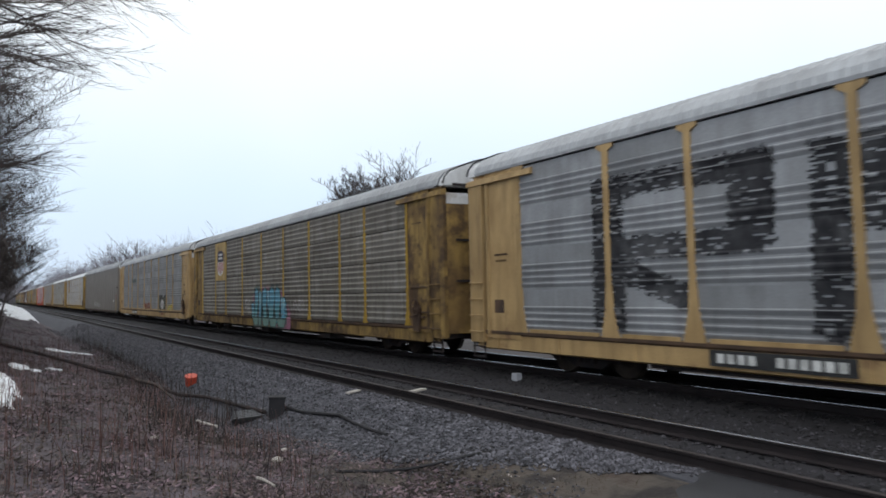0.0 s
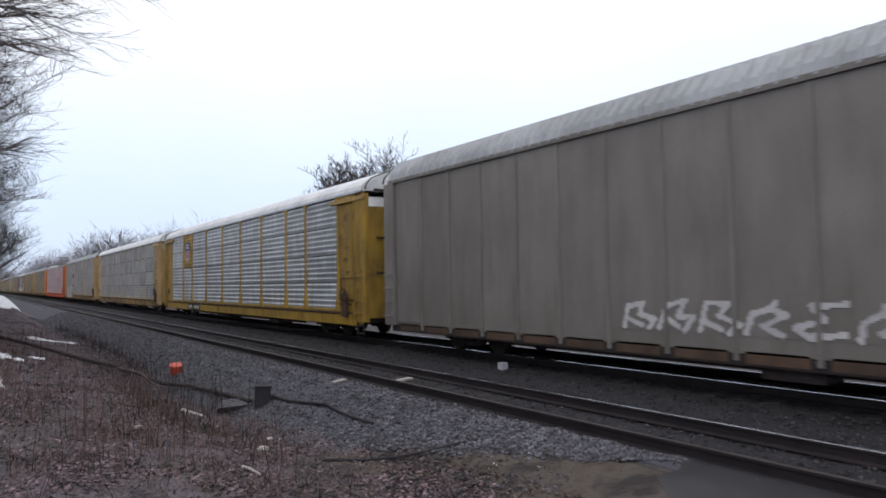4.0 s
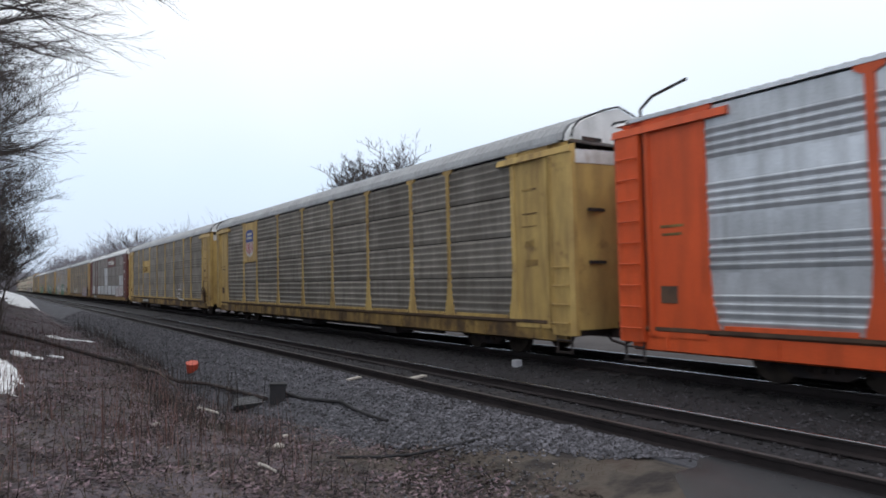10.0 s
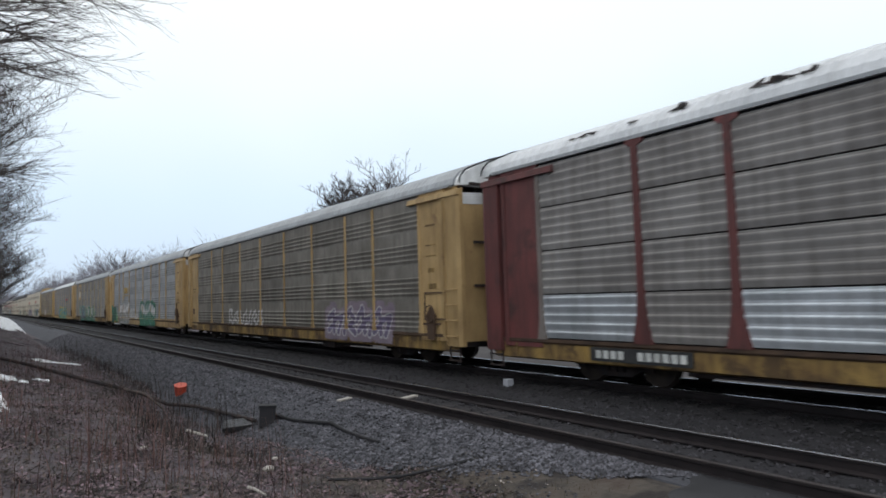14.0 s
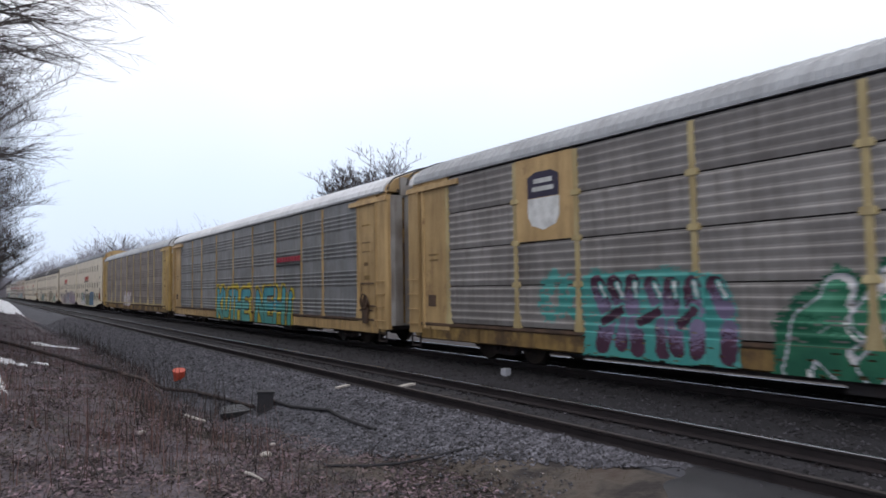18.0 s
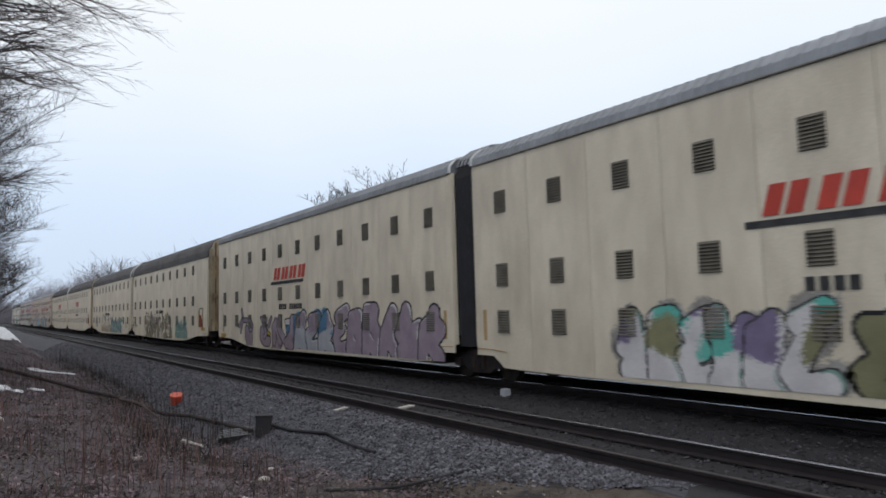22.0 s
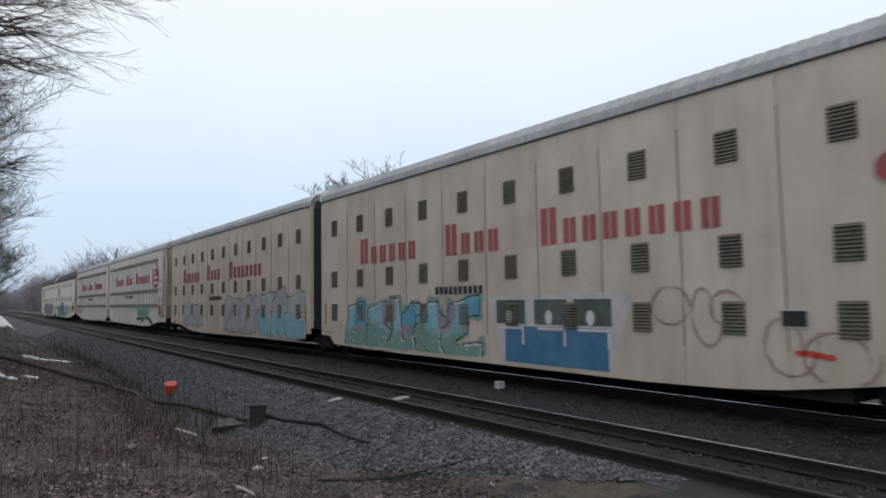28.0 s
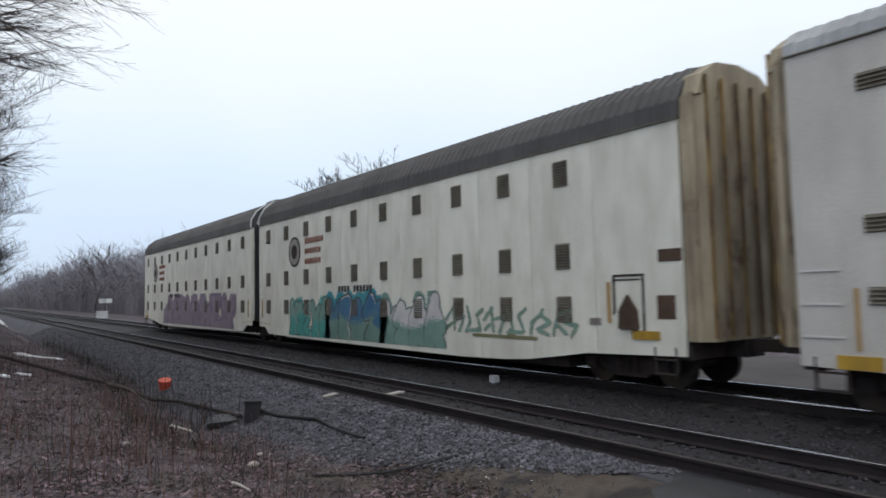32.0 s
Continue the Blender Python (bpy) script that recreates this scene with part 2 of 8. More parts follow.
RUST = (0.0748, 0.0396, 0.0264)
DIRT = (0.088, 0.0748, 0.0616)
M = {
    # Shoulder tone is raised to carry the pale haze over its far stretch.
    "ballast": surface("ballast", (0.072, 0.073, 0.085), (0.045, 0.0455, 0.053), 0.9, scale=2.5, bump=0.8, fine=26),
    # Oil-dark cinder, deepened further by the train's shade painted into its colour.
    "oilshade": surface("oil_shade_cinder", (0.0150, 0.0138, 0.0158), (0.0092, 0.0085, 0.0098), 0.8, scale=1.5, bump=0.8, fine=22),
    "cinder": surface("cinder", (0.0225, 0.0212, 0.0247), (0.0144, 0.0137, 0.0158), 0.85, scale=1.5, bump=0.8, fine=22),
    "stone": surface("stone", (0.09504, 0.09328, 0.1074), (0.03696, 0.03608, 0.04224), 0.8, scale=7, bump=0.3, fine=60),
    "earth": surface("earth", (0.1200, 0.1007, 0.1162), (0.0407, 0.0339, 0.0407), 0.95, scale=2.4, grime=(0.0484, 0.04928, 0.02992), amount=0.45, bump=1.0, fine=18, streak=(0.5, 0.5, 0.5)),
    "litter": surface("leaf_litter", (0.1823, 0.1301, 0.1478), (0.0493, 0.0355, 0.0424), 0.9, scale=1.2, bump=0.2, fine=30),
    "weed": surface("dry_weed", (0.132, 0.07744, 0.06864), (0.0616, 0.03696, 0.0352), 0.9, scale=2, bump=0),
    "grass": surface("dull_grass", (0.066, 0.05808, 0.03168), (0.0748, 0.0528, 0.03696), 0.9, scale=0.8, bump=0),
    "asphalt": surface("wet_asphalt", (0.0323, 0.0323, 0.0365), (0.0213, 0.0213, 0.0238), 0.45, scale=0.9, bump=0.25, fine=90, spec=0.4),
    "road": surface("pale_gravel", (0.06512, 0.05808, 0.05808), (0.044, 0.03872, 0.0396), 0.9, scale=0.5, bump=0.5, fine=24),
    "tie": surface("tarred_wood", (0.03696, 0.03344, 0.03432), (0.02376, 0.02112, 0.02288), 0.85, scale=4, bump=0.5, fine=30),
    "rail": surface("rusty_rail", (0.027, 0.0215, 0.0225), (0.0175, 0.0145, 0.0155), 0.6, 0.3, scale=3, bump=0.2),
    "dullhead": surface("rusted_railhead", (0.0748, 0.06336, 0.0616), (0.0484, 0.04136, 0.04048), 0.5, 0.5, scale=3, bump=0.05),
    "railtop": surface("worn_railhead", (0.3696, 0.3696, 0.396), (0.30, 0.30, 0.32), 0.2, 0.9, scale=3, bump=0.03),
    "snow": surface("old_snow", (0.85, 0.87, 0.9), (0.75, 0.78, 0.82), 0.7, scale=2, grime=(0.35, 0.3, 0.27), amount=0.5, bump=0.4, fine=14, streak=(2, 2, 2)),
    "bark": surface("grey_bark", (0.0836, 0.06864, 0.06336), (0.0484, 0.0396, 0.03696), 0.95, scale=3, bump=0.4),
    # Far twigs are paled to lilac grey: distance haze mixed into the colour.
    "hazewood": surface("haze_grey_woods", (0.25, 0.238, 0.262), (0.175, 0.166, 0.184), 1.0, scale=0.1, bump=0),
    "black": surface("black_rubber", (0.02112, 0.02024, 0.02376), (0.01496, 0.01496, 0.01672), 0.7, scale=3, bump=0.2),
    "under": surface("sooty_steel", (0.03256, 0.02904, 0.0308), (0.02112, 0.01936, 0.02112), 0.85, scale=3, grime=RUST, amount=0.5, bump=0.4),
    "wheel": surface("worn_wheel_steel", (0.0616, 0.0484, 0.0396), (0.0352, 0.02904, 0.0264), 0.6, 0.4, scale=4, bump=0.2),
    "orangebox": surface("orange_plastic", (0.528, 0.088, 0.0484), (0.4224, 0.066, 0.0396), 0.5, scale=3, bump=0.05),
    "pale": surface("pale_wood", (0.44, 0.4136, 0.3784), (0.3168, 0.2904, 0.264), 0.8, scale=6, bump=0.2),
    "capwhite": surface("flaking_white_paint", (0.616, 0.6248, 0.6336), (0.4576, 0.4576, 0.4576), 0.55, scale=1.8, grime=(0.1936, 0.1496, 0.1144), amount=0.5, bump=0.08, rust=(0.264, 0.1936, 0.132), rusted=0.62),
    "wornblack": surface("worn_black_paint", (0.0176, 0.0176, 0.02112), (0.0484, 0.0484, 0.0528), 0.75, scale=3.5, bump=0.05, rust=(0.1144, 0.1144, 0.1188), rusted=0.60),
    "white": surface("white_paint", (0.6864, 0.6952, 0.704), (0.5456, 0.5544, 0.5632), 0.5, scale=1.5, grime=DIRT, amount=0.35, bump=0.05),
    "bars": surface("white_stencil", (0.616, 0.616, 0.5984), (0.44, 0.44, 0.4224), 0.7, scale=4, bump=0.05),
    "ink": surface("black_stencil", (0.0264, 0.0264, 0.02816), (0.044, 0.044, 0.044), 0.7, scale=4, bump=0.05),
    "galv": surface("galvanised_steel", (0.5984, 0.6248, 0.66), (0.4576, 0.4796, 0.506), 0.38, 0.5, scale=1.2, grime=(0.176, 0.176, 0.176), amount=0.35, bump=0.08, fine=25),
    "dull": surface("dull_galvanised", (0.352, 0.3608, 0.3766), (0.264, 0.2702, 0.2798), 0.55, 0.3, scale=1.0, grime=(0.176, 0.1716, 0.1672), amount=0.38, bump=0.1, fine=25),
    "mid": surface("greyed_galvanised", (0.2684, 0.2728, 0.2798), (0.198, 0.2015, 0.2068), 0.58, 0.25, scale=1.0, grime=(0.1496, 0.1408, 0.132), amount=0.55, bump=0.1, fine=25),
    "warm": surface("rust_hazed_galvanised", (0.262, 0.247, 0.222), (0.190, 0.174, 0.152), 0.6, 0.2, scale=1.0, grime=(0.118, 0.092, 0.072), amount=0.6, bump=0.1, fine=25),
    "sooted": surface("sooted_galvanised", (0.240, 0.222, 0.197), (0.165, 0.150, 0.131), 0.65, 0.15, scale=1.0, grime=(0.0968, 0.0836, 0.0704), amount=0.5, bump=0.1, fine=25),
    "brownish": surface("brown_grey_paint", (0.22, 0.2024, 0.1848), (0.1804, 0.1637, 0.1478), 0.5, 0.15, scale=0.6, grime=(0.1056, 0.0836, 0.0704), amount=0.35, bump=0.05, streak=(1.0, 1.3, 0.3), rnd=0.05),
    "yellow": surface("weathered_yellow", (0.484, 0.3388, 0.1188), (0.3696, 0.2464, 0.088), 0.6, scale=0.9, grime=(0.132, 0.0792, 0.044), amount=0.55, bump=0.08, rust=(0.1056, 0.0528, 0.0308), rusted=0.63),
    "fresh": surface("fresh_yellow", (0.44, 0.2772, 0.0352), (0.352, 0.2156, 0.03168), 0.5, scale=0.9, grime=(0.1232, 0.0748, 0.0308), amount=0.55, bump=0.06),
    "freshworn": surface("rubbed_yellow", (0.3168, 0.198, 0.02992), (0.2376, 0.1408, 0.0264), 0.55, scale=0.9, grime=(0.0792, 0.0484, 0.0264), amount=0.6, bump=0.06, rust=(0.088, 0.0528, 0.0308), rusted=0.6),
    "tan": surface("faded_tan_yellow", (0.4576, 0.3124, 0.1452), (0.352, 0.2332, 0.1056), 0.6, scale=0.9, grime=(0.1408, 0.088, 0.044), amount=0.45, bump=0.06, rust=(0.1408, 0.0748, 0.044), rusted=0.66),
    "ledge": surface("rust_brown_ledge", (0.0968, 0.05984, 0.0396), (0.0528, 0.0352, 0.0264), 0.8, scale=2, bump=0.1),
    "dark_yellow": surface("rusty_yellow", (0.3168, 0.2068, 0.066), (0.1848, 0.1144, 0.044), 0.7, scale=1.2, grime=(0.0616, 0.03696, 0.02464), amount=0.7, bump=0.12, rust=(0.0484, 0.02904, 0.022), rusted=0.54),
    "orange": surface("bright_orange", (0.5984, 0.0924, 0.0264), (0.4928, 0.0748, 0.02288), 0.45, scale=0.9, grime=(0.176, 0.044, 0.0176), amount=0.3, bump=0.05),
    "maroon": surface("maroon_paint", (0.1496, 0.0484, 0.04576), (0.1056, 0.03784, 0.03608), 0.6, scale=0.9, grime=(0.044, 0.0264, 0.0264), amount=0.5, bump=0.06, rust=(0.0528, 0.0308, 0.02904), rusted=0.6),
    "roof": surface("zinc_roof", (0.3696, 0.3828, 0.4004), (0.2816, 0.2904, 0.3036), 0.5, 0.3, scale=0.8, grime=(0.176, 0.176, 0.176), amount=0.4, bump=0.08),
    "whiteroof": surface("white_roof", (0.6512, 0.66, 0.6776), (0.528, 0.5368, 0.5544), 0.5, scale=0.7, grime=(0.264, 0.264, 0.264), amount=0.35, bump=0.06),
    "darkroof": surface("sooty_roof", (0.1012, 0.0968, 0.09856), (0.0704, 0.06776, 0.06864), 0.6, scale=0.7, grime=(0.044, 0.04136, 0.0396), amount=0.4, bump=0.06),
    "greyroof": surface("blue_grey_roof", (0.2376, 0.2508, 0.2728), (0.176, 0.1848, 0.2024), 0.5, 0.2, scale=0.7, grime=(0.1056, 0.1056, 0.1056), amount=0.4, bump=0.06),
    "cream": surface("cream_paint", (0.6549, 0.5879, 0.4662), (0.557, 0.4972, 0.394), 0.5, scale=0.5, grime=(0.2808, 0.2376, 0.1728), amount=0.3, bump=0.04, streak=(1.0, 1.1, 0.35), rnd=0.03),
    "ivory": surface("ivory_paint", (0.722, 0.7117, 0.6395), (0.6188, 0.6085, 0.5466), 0.5, scale=0.5, grime=(0.324, 0.2916, 0.2376), amount=0.3, bump=0.04, streak=(1.0, 1.1, 0.35), rnd=0.03),
    "beige": surface("beige_paint", (0.5466, 0.4693, 0.3971), (0.4538, 0.3868, 0.3249), 0.55, scale=0.5, grime=(0.2592, 0.2052, 0.162), amount=0.3, bump=0.04, streak=(1.0, 1.1, 0.35), rnd=0.03),
    "greywhite": surface("grey_white_paint", (0.5673, 0.5466, 0.5157), (0.4848, 0.4641, 0.4383), 0.5, scale=0.5, grime=(0.3024, 0.27, 0.2376), amount=0.3, bump=0.04, streak=(1.0, 1.1, 0.35), rnd=0.03),
    "doors": surface("tan_door_steel", (0.3784, 0.3212, 0.2288), (0.264, 0.22, 0.154), 0.65, scale=0.9, grime=(0.088, 0.066, 0.0484), amount=0.6, bump=0.08, rust=(0.0792, 0.044, 0.0308), rusted=0.62),
    "greydoor": surface("bare_door_steel", (0.352, 0.3432, 0.3256), (0.22, 0.2024, 0.1848), 0.6, 0.2, scale=0.9, grime=(0.1056, 0.0704, 0.0528), amount=0.6, bump=0.08),
    # Louver tone with the shade between the slats put into the colour.
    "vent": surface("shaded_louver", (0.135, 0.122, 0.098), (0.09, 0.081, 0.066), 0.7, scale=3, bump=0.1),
    "red": surface("red_lettering", (0.352, 0.02112, 0.044), (0.2728, 0.02288, 0.0396), 0.6, scale=2, bump=0.03),
    "blue": surface("blue_sign_paint", (0.044, 0.0792, 0.2816), (0.0352, 0.0528, 0.2112), 0.6, scale=2, bump=0.03),
    "navy": surface("navy_sign_paint", (0.0308, 0.0264, 0.0528), (0.044, 0.0396, 0.0616), 0.6, scale=2, bump=0.03),
    "palecyan": surface("pale_cyan_spray", (0.2288, 0.4048, 0.4752), (0.176, 0.3344, 0.4136), 0.55, scale=2, bump=0.03),
    "skyspray": surface("sky_blue_spray", (0.115, 0.29, 0.40), (0.085, 0.245, 0.34), 0.55, scale=2, bump=0.03),
    "seaspray": surface("sea_blue_spray", (0.085, 0.255, 0.29), (0.12, 0.27, 0.285), 0.55, scale=2, bump=0.03),
    "fogteal": surface("grey_teal_spray", (0.105, 0.185, 0.178), (0.078, 0.145, 0.142), 0.6, scale=2, bump=0.03),
    "pine": surface("pine_black_spray", (0.016, 0.036, 0.036), (0.026, 0.05, 0.048), 0.6, scale=3, bump=0.03),
    "rosemauve": surface("rose_mauve_spray", (0.255, 0.195, 0.222), (0.20, 0.152, 0.178), 0.6, scale=2, bump=0.03),
    "cyan": surface("cyan_spray", (0.0396, 0.242, 0.308), (0.066, 0.308, 0.352), 0.55, scale=2, bump=0.03),
    "teal": surface("teal_spray", (0.0484, 0.2376, 0.2156), (0.0792, 0.2816, 0.2552), 0.55, scale=2, bump=0.03),
    "green": surface("green_spray", (0.025, 0.135, 0.075), (0.055, 0.20, 0.125), 0.55, scale=2, bump=0.03),
    "lime": surface("light_green_spray", (0.176, 0.3344, 0.1408), (0.1056, 0.2464, 0.088), 0.55, scale=2, bump=0.03),
    "spraywhite": surface("white_spray", (0.5456, 0.528, 0.528), (0.44, 0.4224, 0.4312), 0.6, scale=2, bump=0.03),
    "pink": surface("pink_spray", (0.3168, 0.132, 0.1936), (0.2464, 0.1056, 0.1584), 0.6, scale=2, bump=0.03),
    "purple": surface("purple_spray", (0.1848, 0.154, 0.2464), (0.1452, 0.1144, 0.1848), 0.6, scale=2, bump=0.03),
    "greyspray": surface("grey_white_spray", (0.37, 0.375, 0.41), (0.29, 0.295, 0.325), 0.6, scale=1.6, bump=0.03),
    "mauve": surface("mauve_spray", (0.2728, 0.22, 0.264), (0.2112, 0.1672, 0.2112), 0.6, scale=2, bump=0.03),
    "sprayblue": surface("blue_spray", (0.0528, 0.1408, 0.2552), (0.0792, 0.1848, 0.2904), 0.6, scale=2, bump=0.03),
    "sprayblack": surface("black_spray", (0.01232, 0.01232, 0.01496), (0.03344, 0.03344, 0.03696), 0.7, scale=5, bump=0.03),
    "sprayyellow": surface("yellow_spray", (0.484, 0.3784, 0.0352), (0.396, 0.308, 0.0352), 0.6, scale=2, bump=0.03),
    "taupe": surface("taupe_grey_sheet", (0.270, 0.254, 0.243), (0.201, 0.188, 0.180), 0.62, 0.12, scale=0.8, grime=(0.11, 0.092, 0.083), amount=0.5, bump=0.08),
    "umber": surface("umber_grey_sheet", (0.232, 0.202, 0.184), (0.170, 0.147, 0.134), 0.65, 0.1, scale=0.8, grime=(0.0792, 0.0616, 0.0528), amount=0.55, bump=0.08),
    "palepost": surface("bleached_post", (0.4664, 0.3828, 0.2024), (0.3696, 0.2816, 0.132), 0.65, scale=1.2, grime=(0.1232, 0.0792, 0.044), amount=0.5, bump=0.06),
    "oldred": surface("faded_red_lettering", (0.3168, 0.0748, 0.0792), (0.264, 0.088, 0.088), 0.7, scale=3, bump=0.03),
    "plum": surface("plum_spray", (0.066, 0.0264, 0.0484), (0.044, 0.01936, 0.0352), 0.55, scale=2, bump=0.03),
    "sand": surface("sand_spray", (0.3168, 0.2552, 0.1672), (0.2376, 0.1936, 0.132), 0.6, scale=2, bump=0.03),
    "palegreen": surface("pale_green_spray", (0.176, 0.2816, 0.2464), (0.1408, 0.2376, 0.2024), 0.6, scale=2, bump=0.03),
    "darkbrown": surface("dark_brown_spray", (0.0528, 0.0396, 0.03344), (0.0792, 0.0616, 0.0484), 0.7, scale=4, bump=0.03),
    "darkgreen": surface("dark_green_spray", (0.01056, 0.0748, 0.044), (0.0176, 0.1056, 0.0572), 0.55, scale=2, bump=0.03),
    "olive": surface("olive_spray", (0.2112, 0.2024, 0.1144), (0.1496, 0.1452, 0.0792), 0.6, scale=2, bump=0.03),
    "orangered": surface("orange_red_lettering", (0.4576, 0.05456, 0.0352), (0.3784, 0.0484, 0.0352), 0.6, scale=2, bump=0.03),
    "mint": surface("mint_spray", (0.088, 0.3696, 0.3168), (0.1408, 0.4048, 0.3344), 0.55, scale=2, bump=0.03),
    "slate": surface("slate_green_spray", (0.066, 0.088, 0.0836), (0.0968, 0.1144, 0.1056), 0.6, scale=3, bump=0.03),
    "faint": surface("faint_brown_spray", (0.176, 0.1364, 0.1232), (0.2288, 0.1848, 0.1672), 0.7, scale=3, bump=0.03),
    "faintred": surface("faint_red_spray", (0.27, 0.185, 0.165), (0.33, 0.24, 0.21), 0.7, scale=3, bump=0.03),
    "stained": surface("stained_corner_steel", (0.352, 0.3256, 0.2948), (0.2552, 0.2244, 0.1936), 0.6, scale=0.8, grime=(0.1144, 0.0792, 0.0572), amount=0.6, bump=0.08, rust=(0.132, 0.0748, 0.0484), rusted=0.58),
    "rustred": surface("rust_red_spray", (0.22, 0.066, 0.0352), (0.1584, 0.0528, 0.0308), 0.7, scale=2, bump=0.03),
}


# ---- mesh helpers ----
def box(bm, x0, x1, y0, y1, z0, z1):
    v = [bm.verts.new(c) for c in ((x0, y0, z0), (x1, y0, z0), (x1, y1, z0), (x0, y1, z0), (x0, y0, z1), (x1, y0, z1), (x1, y1, z1), (x0, y1, z1))]
    for f in ((3, 2, 1, 0), (4, 5, 6, 7), (0, 1, 5, 4), (1, 2, 6, 5), (2, 3, 7, 6), (3, 0, 4, 7)):
        bm.faces.new([v[i] for i in f])
    return bm


def prism(bm, outline, axis, a, b):
    """A closed outline of (u, v) pairs, pushed along axis from a to b."""
    def at(u, v, w):
        return {"x": (w, u, v), "y": (u, w, v), "z": (u, v, w)}[axis]
    lo = [bm.verts.new(at(u, v, a)) for u, v in outline]
    hi = [bm.verts.new(at(u, v, b)) for u, v in outline]
    k = len(outline)
    bm.faces.new(lo[::-1])
    bm.faces.new(hi)
    for i in range(k):
        bm.faces.new((lo[i], lo[(i + 1) % k], hi[(i + 1) % k], hi[i]))
    return bm


def tube(bm, a, b, r, sides=6, r2=None):
    a, b = Vector(a), Vector(b)
    q = (b - a).to_track_quat("Z", "Y")
    r2 = r if r2 is None else r2
    ring = [[bm.verts.new(p + q @ Vector((math.cos(t) * rr, math.sin(t) * rr, 0))) for t in (2 * math.pi * i / sides for i in range(sides))] for p, rr in ((a, r), (b, r2))]
    for i in range(sides):
        j = (i + 1) % sides
        bm.faces.new((ring[0][i], ring[0][j], ring[1][j], ring[1][i]))
    bm.faces.new(ring[0][::-1])
    bm.faces.new(ring[1])
    return bm


def mesh_of(name, bm, material, fix=True):
    if fix:
        bmesh.ops.recalc_face_normals(bm, faces=bm.faces)
    me = bpy.data.meshes.new(name)
    bm.to_mesh(me)
    bm.free()
    me.materials.append(material)
    return me


def link(name, me, parent, x=0, y=0, z=0, label="", rz=0, rx=0, ry=0):
    ob = new(name, me)
    ob.parent = parent
    ob.matrix_basis = pose(x, y, z, rx, ry, rz)
    return tagged(ob, label)


def part(name, bm, material, parent, label="", x=0, y=0, z=0):
    return link(name, mesh_of(name, bm, material), parent, x, y, z, label)


def raw(name, verts, faces, materials, index=None, smooth=False):
    me = bpy.data.meshes.new(name)
    me.from_pydata(verts if isinstance(verts, list) else verts.tolist(), [], faces if isinstance(faces, list) else faces.tolist())
    for m in materials:
        me.materials.append(m)
    if index is not None:
        me.polygons.foreach_set("material_index", index)
    if smooth:
        me.polygons.foreach_set("use_smooth", [True] * len(me.polygons))
    me.update()
    return me


SHAPES = {}


def shared(key, make, material):
    """The mesh made by make(bm), built once for each key and material."""
    k = (key, material.name)
    if k not in SHAPES:
        bm = bmesh.new()
        make(bm)
        SHAPES[k] = mesh_of(str(key[0] if isinstance(key, tuple) else key), bm, material)
    return SHAPES[k]


def thing(name, label, category, group="", m=None, kind=""):
    ob = tagged(new(name), label, category, group, kind)
    if m is not None:
        ob.matrix_basis = m
    return ob


# ---- ground ----
def smooth(a, b, v):
    t = np.clip((v - a) / (b - a), 0, 1)
    return t * t * (3 - 2 * t)


def ripple(x, y):
    return 0.5 * np.sin(x * 1.9 + 0.6 * y) * np.sin(y * 1.3 - 0.4 * x) + 0.3 * np.sin(x * 4.1 - y * 2.7) + 0.2 * np.sin(x * 0.5 + y * 0.23)


def height(x, y):
    """Height of the earth: a bank on the camera's side, a ditch, the track bed, level land beyond."""
    x, y = np.asarray(x, float), np.asarray(y, float)
    ditch = smooth(7, 16, y)
    left = 0.20 - 0.17 * np.clip(x, -2, 3.2) + 0.0 * y
    left = left + (0.35 + 0.010 * np.clip(y, 0, 60)) * np.clip(-2 - x, 0, 8) * 0.8
    left = left + 0.45 * smooth(14, 40, y) * (1 - smooth(-1, 3.2, x))
    left = left + 1.25 * smooth(28, 50, y) * (1 - smooth(1.5, 3.4, x))
    toe = -0.38 - 0.42 * ditch
    out = 1.3 * smooth(15, 24, y)
    z = left + (toe - left) * smooth(2.2 + out, 3.9 + 0.9 * out, x)
    near = smooth(9.5, 6.8, y)
    z = z + near * 0.27 * smooth(4.1, 5.8, x)
    z = z + (-0.62 - z) * (smooth(5.3, 5.9, x) * (1 - near) + smooth(6.3, 7.9, x) * near)
    z = z + (-0.42 + 0.62) * smooth(13.2, 14.2, x)
    z = z + 0.05 * ripple(x, y) * (1 - smooth(2.5, 4.5, x)) + 0.05 * ripple(x * 0.4, y * 0.4) * smooth(20, 30, x)
    return z


def grid(xs, ys, f):
    X, Y = np.meshgrid(xs, ys)
    v = np.stack([X, Y, f(X, Y)], -1).reshape(-1, 3)
    k = len(xs)
    i = np.arange((len(ys) - 1) * (k - 1))
    a = (i // (k - 1)) * k + i % (k - 1)
    return v, np.stack([a, a + 1, a + k + 1, a + k], -1)


gx = np.concatenate([[-2500, -900, -300, -120, -60, -35, -22, -16], np.arange(-12, 6.51, 0.25), [7.2, 8, 10, 12, 13.2, 13.5, 13.8, 14.2, 16, 19, 22, 26, 32, 45, 70, 120, 300, 900, 2500]])
gy = np.concatenate([[-900, -300, -120, -60, -30, -15, -8], np.arange(-4, 40.01, 0.3), np.arange(42, 130, 3.0), [140, 160, 190, 240, 320, 450, 700, 1200, 2600]])
gv, gf = grid(gx, gy, height)

